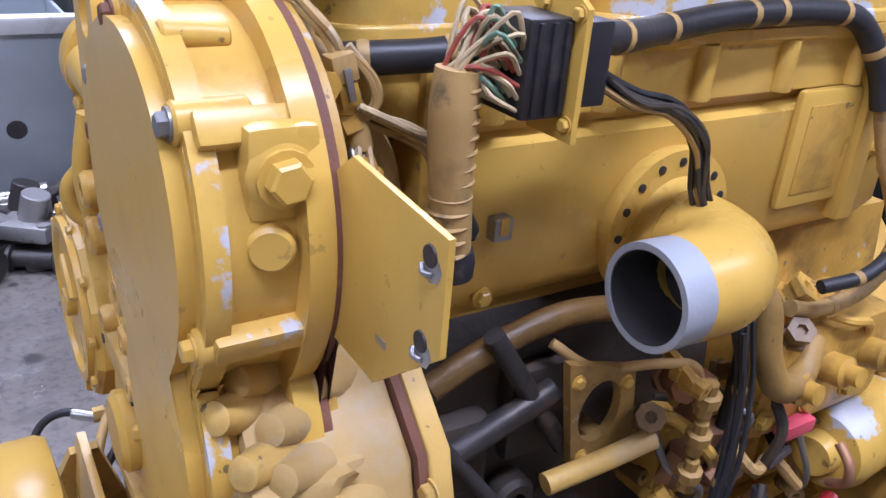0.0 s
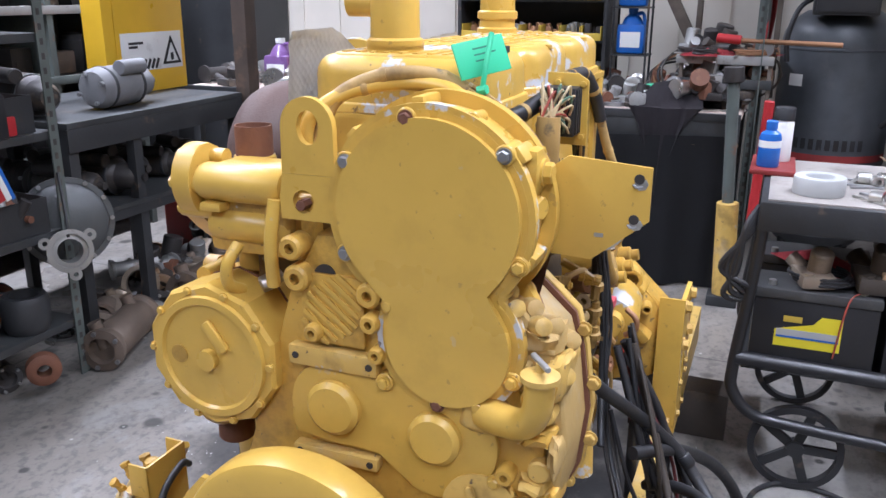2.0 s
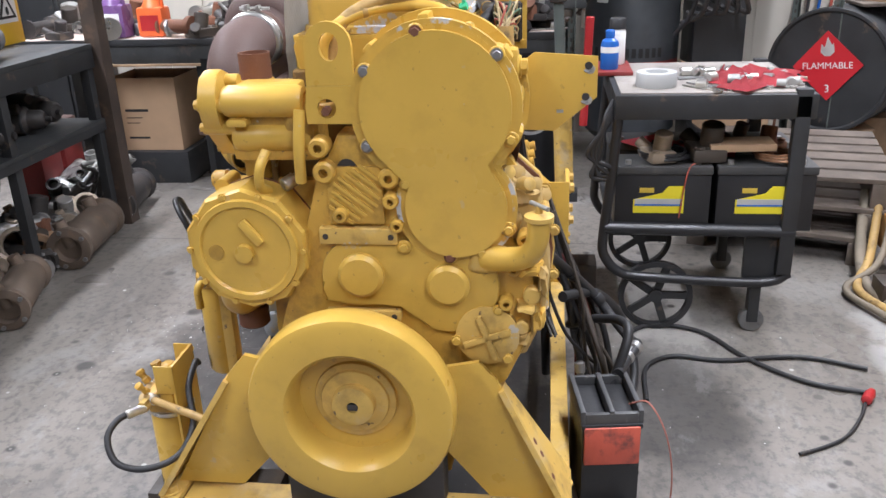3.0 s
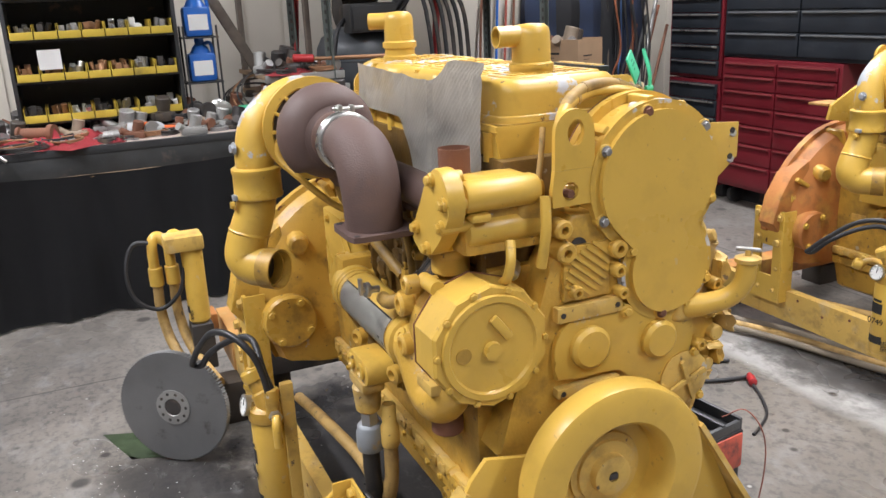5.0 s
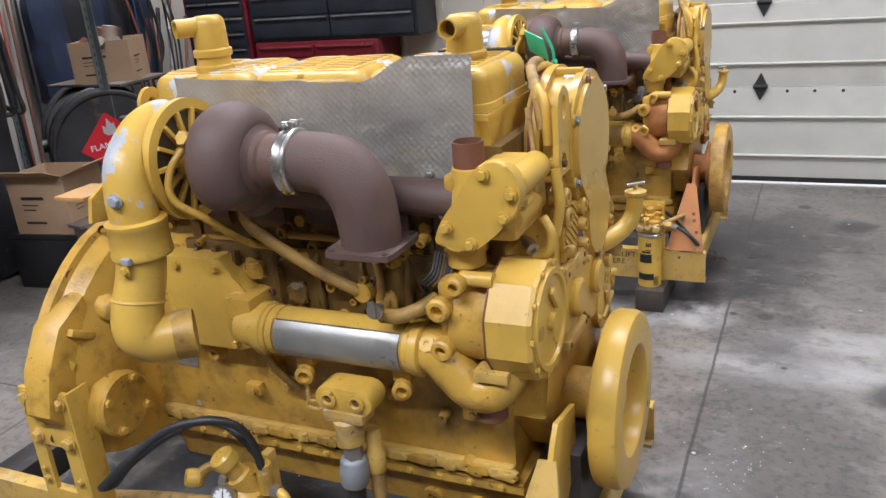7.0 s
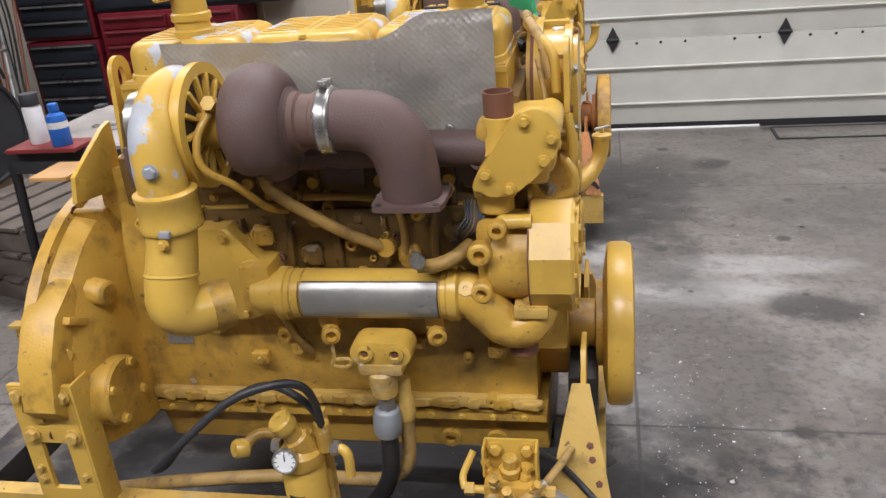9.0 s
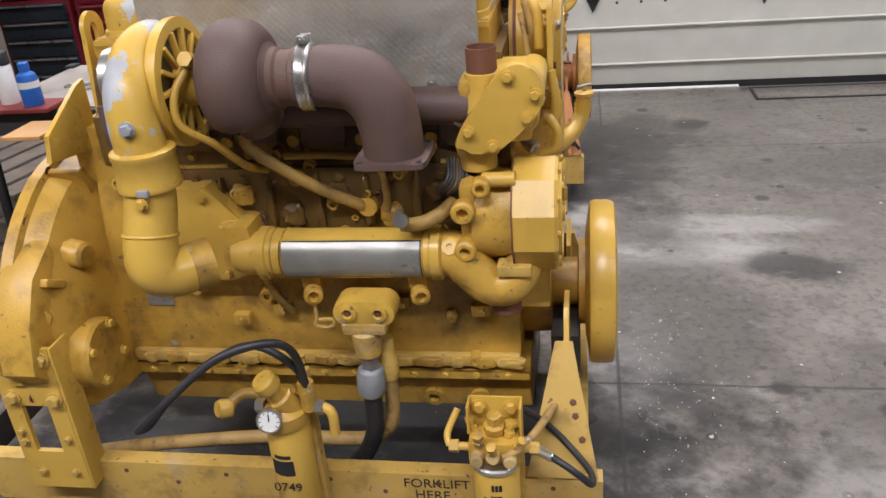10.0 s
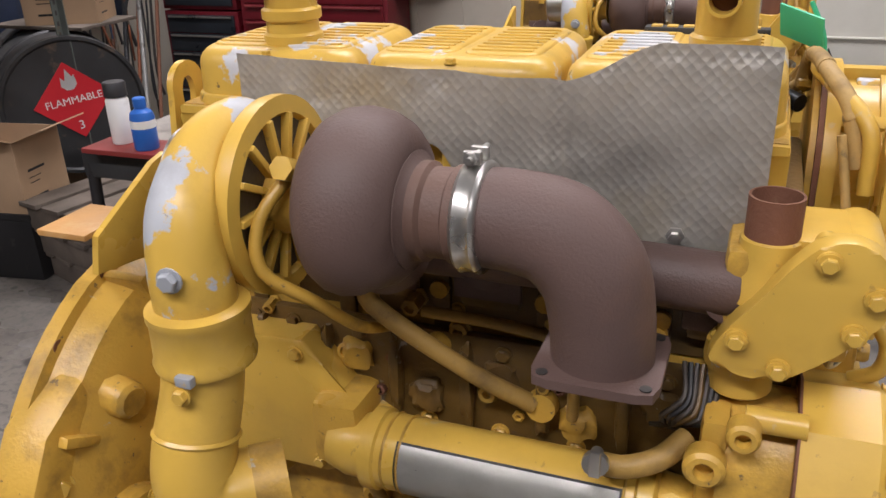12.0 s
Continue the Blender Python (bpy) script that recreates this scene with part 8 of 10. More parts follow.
for y in (0.78, 1.13):
    battery(-1.56, y)
for y in (0.78, 1.13):
    battery(-1.90, y)

random.seed(11)


def tool_bits(n, x0, x1, y0, y1, z, names, group, label, big=1.0):
    """Loose small metal things, each one of a few plain forms, lying on a surface."""
    for k in range(n):
        kind = random.choice(names)
        x, y, a = random.uniform(x0, x1), random.uniform(y0, y1), random.uniform(0, math.pi)
        s = random.uniform(0.7, 1.35) * big
        m = Matrix.Translation((x, y, z)) @ Matrix.Rotation(a, 4, "Z")
        b = B()
        mat = random.choice((steel, alloy, iron_and_hole_shade, bolt_steel, rust))
        if kind == "wrench":
            box(b, (-0.07 * s, -0.007, 0.0), (0.07 * s, 0.007, 0.007), 0.002, m)
            lathe(b, [(0.016 * s, 0), (0.016 * s, 0.009), (0.008 * s, 0.009), (0.008 * s, 0)], m @ Vector((0.075 * s, 0, 0.0)), (0, 0, 1), 14, closed=True)
            mat = random.choice((steel, bolt_steel))
        elif kind == "socket":
            lathe(b, [(0.014 * s, 0), (0.015 * s, 0.03 * s), (0.009 * s, 0.03 * s), (0.008 * s, 0.01)], m @ Vector((0, 0, 0.015 * s)), m.to_3x3() @ Vector((1, 0, 0)), 14)
            mat = random.choice((steel, alloy))
        elif kind == "pipe":
            p0, p1 = m @ Vector((-0.06 * s, 0, 0.027 * s)), m @ Vector((0.07 * s, 0, 0.027 * s))
            lathe(b, [(0.018 * s, 0), (0.026 * s, 0.004), (0.026 * s, 0.018), (0.018 * s, 0.022), (0.018 * s, 0.09 * s), (0.027 * s, 0.095 * s), (0.027 * s, 0.11 * s)], p0, p1 - p0, 16)
        elif kind == "gear":
            lathe(b, [(0.045 * s, 0), (0.045 * s, 0.018), (0.03 * s, 0.02), (0.03 * s, 0.012), (0.016 * s, 0.012), (0.016 * s, 0.026), (0.01 * s, 0.026), (0.01 * s, 0)], m @ Vector((0, 0, 0)), (0, 0, 1), 22)
        elif kind == "casting":
            box(b, (-0.05 * s, -0.035 * s, 0), (0.05 * s, 0.035 * s, 0.03 * s), 0.008 * s, m)
            cyl(b, m @ Vector((0.0, 0.01 * s, 0.02 * s)), m @ Vector((0.015 * s, 0.01 * s, 0.075 * s)), 0.024 * s, seg=16, bev=0.004)
            cyl(b, m @ Vector((-0.035 * s, -0.01 * s, 0.02 * s)), m @ Vector((-0.06 * s, -0.03 * s, 0.04 * s)), 0.016 * s, seg=12)
            lathe(b, [(0.011 * s, 0), (0.011 * s, 0.006)], m @ Vector((0.038 * s, -0.02 * s, 0.03 * s)), (0, 0, 1), 6)
            mat = random.choice((iron_and_hole_shade, alloy, iron_and_hole_shade, canister_tan, grease_and_shade, rust))
        elif kind == "coil":
            n2 = 26
            tube(b, [m @ Vector((0.05 * s * math.cos(t * 0.8) * (1 + 0.1 * math.sin(t)), 0.045 * s * math.sin(t * 0.8), 0.006 + 0.0011 * t)) for t in range(n2)], 0.005, 6, 2)
            mat = random.choice((black_rubber, iron_and_hole_shade, copper))
        elif kind == "rag":
            nn = 7
            g = [[b.verts.new(m @ Vector(((i / nn - 0.5) * 0.14 * s, (j / nn - 0.5) * 0.10 * s, 0.002 + 0.022 * s * abs(noise.noise(Vector((i * 0.9 + k * 3, j * 0.9, k)))) * 2 * math.sin(math.pi * i / nn) * math.sin(math.pi * j / nn)))) for j in range(nn + 1)] for i in range(nn + 1)]
            for i in range(nn):
                for j in range(nn):
                    b.faces.new((g[i][j], g[i + 1][j], g[i + 1][j + 1], g[i][j + 1]))
            bmesh.ops.solidify(b, geom=b.faces[:], thickness=0.003)
            mat = red_cloth
        solo(kind, b, mat, label.replace("KIND", kind), kind, group)


SMALL = ["wrench", "socket", "socket", "wrench", "wrench"]
tool_bits(56, -1.85, -1.52, 0.86, 1.20, 0.889, SMALL, "tools on the cart", "small metal KIND lying on the cart tray")
tool_bits(8, -1.85, -1.52, 1.0, 1.20, 0.894, ["rag"], "rags on the cart", "crumpled red shop KIND among the tools", 1.6)
lathe(b := B(), [(0.068, 0), (0.070, 0.004), (0.070, 0.046), (0.068, 0.05), (0.040, 0.05), (0.038, 0.045), (0.038, 0.0)], (-1.60, 0.75, 0.8895), (0, 0, 1), 36, closed=True)
solo("tape_roll", b, tape_grey, "roll of grey duct tape on the cart", "tape")
for k in range(4):
    solo("hose_coil", tube(B(), [(-1.50, 0.60 + 0.01 * k, 0.86), (-1.46, 0.57, 0.80 - 0.01 * k), (-1.46, 0.56 - 0.015 * k, 0.68), (-1.46, 0.53 + 0.02 * k, 0.60 + 0.012 * k), (-1.47, 0.60, 0.60 + 0.01 * k), (-1.48, 0.61, 0.72), (-1.50, 0.60, 0.86)], 0.009, 8), black_rubber, "grey hose looped over the cart corner", "hose", "hoses on the cart")
solo("cardboard_flap", box(B(), (-1.62, 0.95, 0.635), (-1.50, 1.17, 0.66), 0.004, Matrix.Translation((0, 0, 0.02)) @ Matrix.Rotation(0.02, 4, "X")), cardboard, "flattened cardboard lying on the batteries", "cardboard")
tool_bits(10, -1.80, -1.52, 0.70, 1.18, 0.636, ["coil", "casting", "coil", "rag"], "cables on the batteries", "dusty KIND lying on the batteries", 1.4)


def spray_can(x, y, z):
    t = thing("spray_can", (x, y, z), "white spray can with a black cap", "spray can")
    lathe(b := B(), [(0.030, 0), (0.032, 0.004), (0.032, 0.125), (0.027, 0.135)], (x, y, z), (0, 0, 1), 24)
    part("can", b, white_paint, t)
    lathe(b := B(), [(0.032, 0.135), (0.032, 0.172), (0.029, 0.176), (0, 0.177)], (x, y, z), (0, 0, 1), 24)
    part("cap", b, black_plastic, t)


def blue_bottle(x, y, z):
    t = thing("bottle", (x, y, z), "blue and white plastic fluid bottle", "bottle")
    lathe(b := B(), [(0.032, 0), (0.034, 0.005), (0.034, 0.09), (0.03, 0.105), (0.016, 0.115), (0.016, 0.12)], (x, y, z), (0, 0, 1), 24)
    part("body", b, blue_paint, t)
    lathe(b := B(), [(0.0345, 0.062), (0.0345, 0.084)], (x, y, z), (0, 0, 1), 24)
    part("label_band", b, white_paint, t)
    lathe(b := B(), [(0.018, 0.12), (0.018, 0.142), (0.015, 0.145), (0, 0.145)], (x, y, z), (0, 0, 1), 20)
    part("cap", b, blue_paint, t)


solo("steel_tray", box(B(), (-2.07, 0.555, 0.8895), (-1.80, 0.69, 0.905), 0.004), material("dull red tray paint", (0.20, 0.025, 0.022), 0.5, vary=0.2, stain=(0.10, 0.05, 0.04), amount=0.4), "red painted steel tray overhanging the cart edge", "tray")
spray_can(-1.985, 0.64, 0.9055)
blue_bottle(-1.875, 0.605, 0.9055)

# ---- west workbench with black curtain ----


def west_bench():
    t = thing("workbench", (-3.7, -1.1, 0), "long steel workbench with a worn top and a black curtain below", "workbench")
    x0, x1, y0, y1 = -4.20, -3.22, -2.75, 0.46
    part("bench_top", box(B(), (x0, y0, 0.845), (x1, y1, 0.875), 0.004), bench_top_mat, t)
    part("apron", box(B(), (x1 - 0.012, y0, 0.735), (x1 - 0.002, y1, 0.8445), 0.002), rack_dark, t, "chipped dark steel apron")
    part("apron_lip", box(B(), (x1 - 0.002, y0, 0.728), (x1 + 0.012, y1, 0.742), 0.002), wood, t, "worn pale lower lip of the apron")
    part("angle_edge", box(B(), (x1 - 0.03, y0, 0.842), (x1 + 0.004, y1, 0.879), 0.002), dark_steel, t)
    for y in (y0 + 0.04, -1.62, y1 - 0.04):
        for x in (x0 + 0.04, x1 - 0.05):
            part("leg", box(B(), (x - 0.025, y - 0.025, 0), (x + 0.025, y + 0.025, 0.8445), 0.003), dark_steel, t)
    # curtain in folds
    b = B()
    n, m = 150, 14
    g = []
    for i in range(n + 1):
        y = -1.60 + (y1 + 1.58) * i / n
        col = []
        for j in range(m + 1):
            z = 0.012 + 0.75 * j / m
            f = 1 - j / m
            w = (math.sin(y * 17) * 0.022 + math.sin(y * 41 + 1) * 0.008) * (0.25 + f) + noise.noise(Vector((y * 3, z * 2, 0))) * 0.03 * f
            col.append(b.verts.new((x1 + 0.02 + w, y, z + 0.02 * math.sin(y * 2.2) * (j == m))))
        g.append(col)
    for p, q in zip(g, g[1:]):
        for j in range(m):
            b.faces.new((p[j], q[j], q[j + 1], p[j + 1]))
    bmesh.ops.solidify(b, geom=b.faces[:], thickness=0.003)
    part("curtain", b, cloth_black, t, "black cloth curtain in soft folds")
    return t


west_bench()


def bin_rack():
    t = thing("bin_rack", (-3.75, -0.7, 0.876), "steel rack filled with yellow-lipped small parts bins", "parts rack")
    y0, y1, x0, x1 = -1.13, -0.28, -3.95, -3.62
    for y in (y0, y1 - 0.02):
        part("upright", box(B(), (x0, y, 0.876), (x1, y + 0.02, 1.70), 0.002), dark_steel, t)
    part("back", box(B(), (x0 - 0.01, y0, 0.876), (x0, y1, 1.70)), dark_steel, t)
    for r, z in enumerate((0.96, 1.17, 1.38, 1.58)):
        part("shelf", box(B(), (x0, y0 + 0.021, z), (x1, y1 - 0.021, z + 0.012), 0.001), dark_steel, t)
        w = (y1 - y0 - 0.05) / 7
        for k in range(7):
            ya = y0 + 0.025 + k * w
            b = B()
            xa, xb = x1 - 0.22, x1 + 0.012
            zb = z + 0.0125
            box(b, (xb - 0.006, ya + 0.003, zb), (xb, ya + w - 0.003, zb + 0.038), 0.001)
            box(b, (xa, ya + 0.003, zb), (xb - 0.006, ya + 0.006, zb + 0.075), 0.0)
            box(b, (xa, ya + w - 0.006, zb), (xb - 0.006, ya + w - 0.003, zb + 0.075), 0.0)
            box(b, (xa, ya + 0.003, zb), (xb - 0.006, ya + w - 0.003, zb + 0.004), 0.0)
            bn = part("bin", b, bin_yellow, t)
            cm = random.choice((alloy, iron_and_hole_shade, white_paint, copper, steel))
            for q in range(5):
                c = B()
                cx, cy = random.uniform(xa + 0.02, xb - 0.03), random.uniform(ya + 0.02, ya + w - 0.02)
                if random.random() < 0.5:
                    cyl(c, (cx, cy, zb + 0.004), (cx + random.uniform(-0.03, 0.03), cy + random.uniform(-0.02, 0.02), zb + random.uniform(0.05, 0.085)), random.uniform(0.008, 0.018), seg=8)
                else:
                    box(c, (cx - 0.02, cy - 0.015, zb + 0.004), (cx + 0.02, cy + 0.015, zb + random.uniform(0.05, 0.09)), 0.003)
                part("loose_part", c, cm, bn)
    part("paper_slip", box(B(), (x1 + 0.0125, -0.99, 1.24), (x1 + 0.0135, -0.88, 1.34), 0, None), white_paint, t, "white paper slip")
    return t


bin_rack()


def jug(x, y, z, mat, label, h=0.28, r=0.085, cap=white_paint):
    t = thing("jug", (x, y, z), label, "jug", "fluid jugs")
    b = B()
    box(b, (x - r * 0.8, y - r, z), (x + r * 0.8, y + r, z + h * 0.68), 0.022)
    lathe(b, [(r * 0.8, h * 0.66), (r * 0.55, h * 0.82), (r * 0.3, h * 0.9), (r * 0.3, h * 0.93)], (x, y, z), (0, 0, 1), 20)
    body = part("body", b, mat, t)
    part("label_patch", box(B(), (x + r * 0.8, y - r * 0.7, z + h * 0.15), (x + r * 0.8 + 0.0015, y + r * 0.7, z + h * 0.5), 0.0), white_paint if mat is not orange_jug else red_paint, body)
    lathe(b := B(), [(r * 0.34, h * 0.92), (r * 0.34, h * 1.02), (0, h * 1.02)], (x, y, z), (0, 0, 1), 16)
    part("cap", b, cap, t)
    tube(b := B(), [(x + r * 0.1, y + r * 0.2, z + h * 0.88), (x + r * 0.2, y + r * 0.75, z + h * 0.9), (x + r * 0.2, y + r * 0.9, z + h * 0.6)], 0.010, 8)
    part("handle", b, mat, t)
    return t


jug(-3.38, -2.16, 0.876, purple_jug, "clear jug of purple fluid with a printed label")
jug(-3.40, -1.93, 0.876, orange_jug, "bright orange fluid jug with a red label", 0.25, 0.08, orange_jug)
jug(-3.72, -0.16, 1.36, blue_paint, "blue fluid jug standing above the bench", 0.24, 0.075, blue_paint)
jug(-3.72, -0.16, 1.115, blue_paint, "dusty blue fluid jug under another on the wire stand", 0.23, 0.075, blue_paint)
sbx = thing("wire_stand", (-3.73, -0.16, 0.876), "thin steel wire stand holding two blue jugs", "stand")
for px in (-3.80, -3.64):
    for py in (-0.25, -0.07):
        part("leg", cyl(B(), (px, py, 0.876), (px, py, 1.42), 0.006, seg=8), dark_steel, sbx)
for pz in (1.106, 1.351):
    part("tray", box(B(), (-3.81, -0.26, pz), (-3.63, -0.06, pz + 0.008), 0.002), dark_steel, sbx)
solo("paint_can", lathe(B(), [(0.05, 0), (0.052, 0.004), (0.052, 0.10), (0.048, 0.105), (0, 0.105)], (-3.48, 0.02, 0.876), (0, 0, 1), 24), green_tag, "green tin on the bench", "tin")
BITS = ["casting", "pipe", "gear", "coil", "casting", "pipe"]
tool_bits(85, -4.1, -3.32, -1.75, 0.40, 0.876, BITS + ["rag", "wrench"], "parts on the workbench", "oily metal KIND among clutter on the workbench", 1.5)
tool_bits(22, -4.1, -3.32, -2.7, -1.75, 0.876, BITS, "parts on the workbench", "oily metal KIND among clutter on the workbench", 1.8)
tool_bits(10, -4.0, -3.4, -0.1, 0.40, 0.93, ["coil", "casting", "coil"], "parts on the workbench", "heaped KIND on the workbench", 2.2)


def vise():
    t = thing("bench_vise", (-3.35, -1.33, 0.88), "grey steel bench vise with a long handle", "vise")
    part("base", lathe(B(), [(0.07, 0), (0.07, 0.02), (0.05, 0.03), (0.05, 0.07)], (-3.38, -1.33, 0.8765), (0, 0, 1), 24), iron_and_hole_shade, t)
    part("body", box(B(), (-3.52, -1.38, 0.945), (-3.30, -1.28, 1.06), 0.015), iron_and_hole_shade, t)
    part("jaw", box(B(), (-3.29, -1.40, 0.96), (-3.22, -1.26, 1.09), 0.012), iron_and_hole_shade, t)
    part("screw", cyl(B(), (-3.30, -1.33, 0.99), (-3.10, -1.33, 0.985), 0.018, seg=14), steel, t)
    part("handle", cyl(B(), (-3.12, -1.41, 1.08), (-3.12, -1.19, 0.86), 0.009, seg=10), steel, t)


vise()


def draped_cloth():
    """A dark cloth thrown over a lump on the bench, with one long corner hanging down the front."""
    b = B()
    n, mm = 24, 30
    g = []
    for i in range(n + 1):
        u = i / n * 2 - 1
        col = []
        for j in range(mm + 1):
            f = j / mm
            fold = 0.010 * math.sin(u * 9 + f * 2) + 0.006 * math.sin(u * 21 + 1)
            if f < 0.42:
                q = f / 0.42
                x = -3.50 + q * 0.28
                z = 0.895 + 0.125 * math.sin(math.pi * min(1, q * 0.9 + 0.12)) * (1 - 0.75 * u * u) + fold * 0.6
                w = 0.13 + 0.05 * q
            else:
                q = (f - 0.42) / 0.58
                x = -3.212 + 0.008 + fold * (0.4 + q)
                z = 0.905 - q * (0.34 * (1 - abs(u)) ** 1.0 + 0.10)
                w = 0.18 * (1 - 0.45 * q)
            col.append(b.verts.new((x, 0.12 + u * w - 0.03 * f, z)))
        g.append(col)
    for p, q in zip(g, g[1:]):
        for j in range(mm):
            b.faces.new((p[j], q[j], q[j + 1], p[j + 1]))
    bmesh.ops.solidify(b, geom=b.faces[:], thickness=0.004)
    return solo("shop_cloth", b, material("faded black cloth", (0.035, 0.030, 0.034), 0.9, vary=0.3, bump=0.5, grain=300), "faded black cloth draped over the bench edge", "cloth")


draped_cloth()


def bench_bottle(x, y, z, mat, cap, label):
    t = thing("bottle", (x, y, z), label, "bottle", "bottles on the bench")
    lathe(b := B(), [(0.02, 0), (0.036, 0.006), (0.036, 0.15), (0.03, 0.17), (0.014, 0.19)], (x, y, z + 0.037), (0.25, 1, 0), 22)
    part("body", b, mat, t)
    d = Vector((0.25, 1, 0)).normalized()
    o = Vector((x, y, z + 0.037))
    part("nozzle", cyl(B(), o + d * 0.19, o + d * 0.25, 0.014, 0.008, seg=14), cap, t)
    part("band", lathe(B(), [(0.0365, 0.05), (0.0372, 0.06), (0.0372, 0.11), (0.0365, 0.12)], o, d, 22), cap, t)


bench_bottle(-3.45, -0.62, 0.876, tape_grey, orange_jug, "grey grinder with orange end lying on the bench")
random.seed(77)
tool_bits(14, -3.62, -3.28, -1.20, -0.85, 0.877, ["rag", "rag", "coil"], "rags on the workbench", "faded KIND on the workbench", 1.9)
tool_bits(40, -3.7, -3.28, -0.75, 0.42, 0.877, ["casting", "pipe", "wrench", "coil", "socket"], "parts on the workbench", "oily metal KIND among clutter on the workbench", 1.3)
for k in range(5):
    R = 0.13 + 0.02 * k
    cy = 0.12 + 0.05 * k
    solo("wire_loop", tube(B(), [(-3.72 + 0.03 * k + 0.04 * math.sin(a * 2), cy + R * 1.4 * math.cos(a), 0.885 + R * 0.75 * (1 + math.sin(a))) for a in [2 * math.pi * q / 14 for q in range(15)]], 0.006, 6, 3), (black_rubber, grease_and_shade, copper)[k % 3], "stiff loop of old wiring on the bench", "wire", "wiring on the bench")

# flakes of paint and grit on the concrete round the engines
rg = random.Random(12)
b = B()
for k in range(420):
    if k % 3 == 0:
        x, y = rg.gauss(-1.35, 0.25), rg.gauss(-0.95, 0.16)
    elif k % 3 == 1:
        x, y = 0.12 + abs(rg.gauss(0, 0.14)), rg.gauss(0.35, 0.25)
    else:
        x, y = rg.uniform(-2.3, 1.6), rg.uniform(-1.4, 3.0)
    s = rg.uniform(0.0008, 0.0026) * (2.4 if k % 40 == 0 else 1)
    m = Matrix.Translation((x, y, 0.0)) @ Matrix.Rotation(rg.uniform(0, 6.3), 4, "Z")
    q = [b.verts.new(m @ Vector(p)) for p in ((-s, -s * 0.7, 0), (s, -s * 0.5, 0), (s * 0.7, s, 0), (-s * 0.6, s * 0.8, 0))]
    top = b.verts.new(m @ Vector((0, 0, s * 0.6)))
    for i in range(4):
        b.faces.new((q[i], q[(i + 1) % 4], top))
solo("paint_flakes", b, white_paint, "pale paint flakes and grit scattered on the concrete", "debris", kind="stuff")

hose_tan = material("dusty tan hose", (0.20, 0.165, 0.12), 0.7, vary=0.25, bump=0.5, stain=(0.07, 0.06, 0.05), amount=0.4, stain_size=9)
for k in range(3):
    o = 0.045 * k
    solo("hose", tube(B(), [(-2.25 + o, 1.75 + o, 0.30), (-2.02 + o, 1.68 + 0.5 * o, 0.10), (-1.82, 1.66 - o, 0.03), (-1.60, 1.72 - o, 0.024), (-1.28, 1.86 - 1.2 * o, 0.024), (-0.86, 1.95 - o, 0.024), (-0.50, 2.05 - o, 0.024)], 0.022 - 0.004 * k, 12), (hose_tan, yellow_hose, hose_tan)[k], "thick tan hose lying beside the second engine stand", "hose", "floor hoses")
random.seed(57)
tool_bits(70, -3.78, -3.36, -0.62, 0.10, 0.877, ["casting", "pipe", "wrench", "coil", "casting", "gear", "wrench"], "parts on the workbench", "dusty KIND in the litter on the workbench", 1.1)
tool_bits(26, -3.80, -3.55, -0.55, 0.10, 0.925, ["pipe", "coil", "casting", "wrench"], "parts on the workbench", "heaped KIND on the workbench", 1.3)
tool_bits(30, -3.62, -3.27, -1.25, -0.60, 0.877, ["wrench", "socket", "gear", "rag", "wrench"], "parts on the workbench", "scattered KIND on the workbench", 1.2)
random.seed(91)
tool_bits(26, -3.75, -3.34, 0.16, 0.42, 0.93, ["casting", "pipe", "coil", "wrench", "casting"], "parts on the workbench", "heaped KIND on the workbench", 1.6)
tool_bits(10, -3.7, -3.4, 0.2, 0.40, 1.0, ["pipe", "casting", "wrench"], "parts on the workbench", "heaped KIND on the workbench", 1.5)

# ---- south side: bench, racks and floor of used parts ----


def south_bench():
    t = thing("workbench", (-2.2, -2.3, 0), "dark steel bench with used starters and pumps on it and below", "workbench")
    x0, x1, y0, y1 = -2.54, -1.42, -2.62, -1.86
    part("bench_top", box(B(), (x0, y0, 0.925), (x1, y1, 0.95), 0.003), rack_dark, t)
    part("front_channel", box(B(), (x0, y1 - 0.012, 0.835), (x1, y1 - 0.002, 0.9245), 0.002), dark_steel, t)
    part("lower_shelf", box(B(), (x0, y0, 0.56), (x1, y1, 0.58), 0.003), rack_dark, t)
    part("shelf_lip", box(B(), (x0, y1 - 0.01, 0.52), (x1, y1, 0.5595), 0.002), dark_steel, t)
    for x in (x0 + 0.03, -1.80, x1 - 0.03):
        for y in (y0 + 0.03, y1 - 0.035):
            part("leg", box(B(), (x - 0.025, y - 0.022, 0), (x + 0.025, y + 0.022, 0.9245), 0.003), dark_steel, t)
    return t


south_bench()


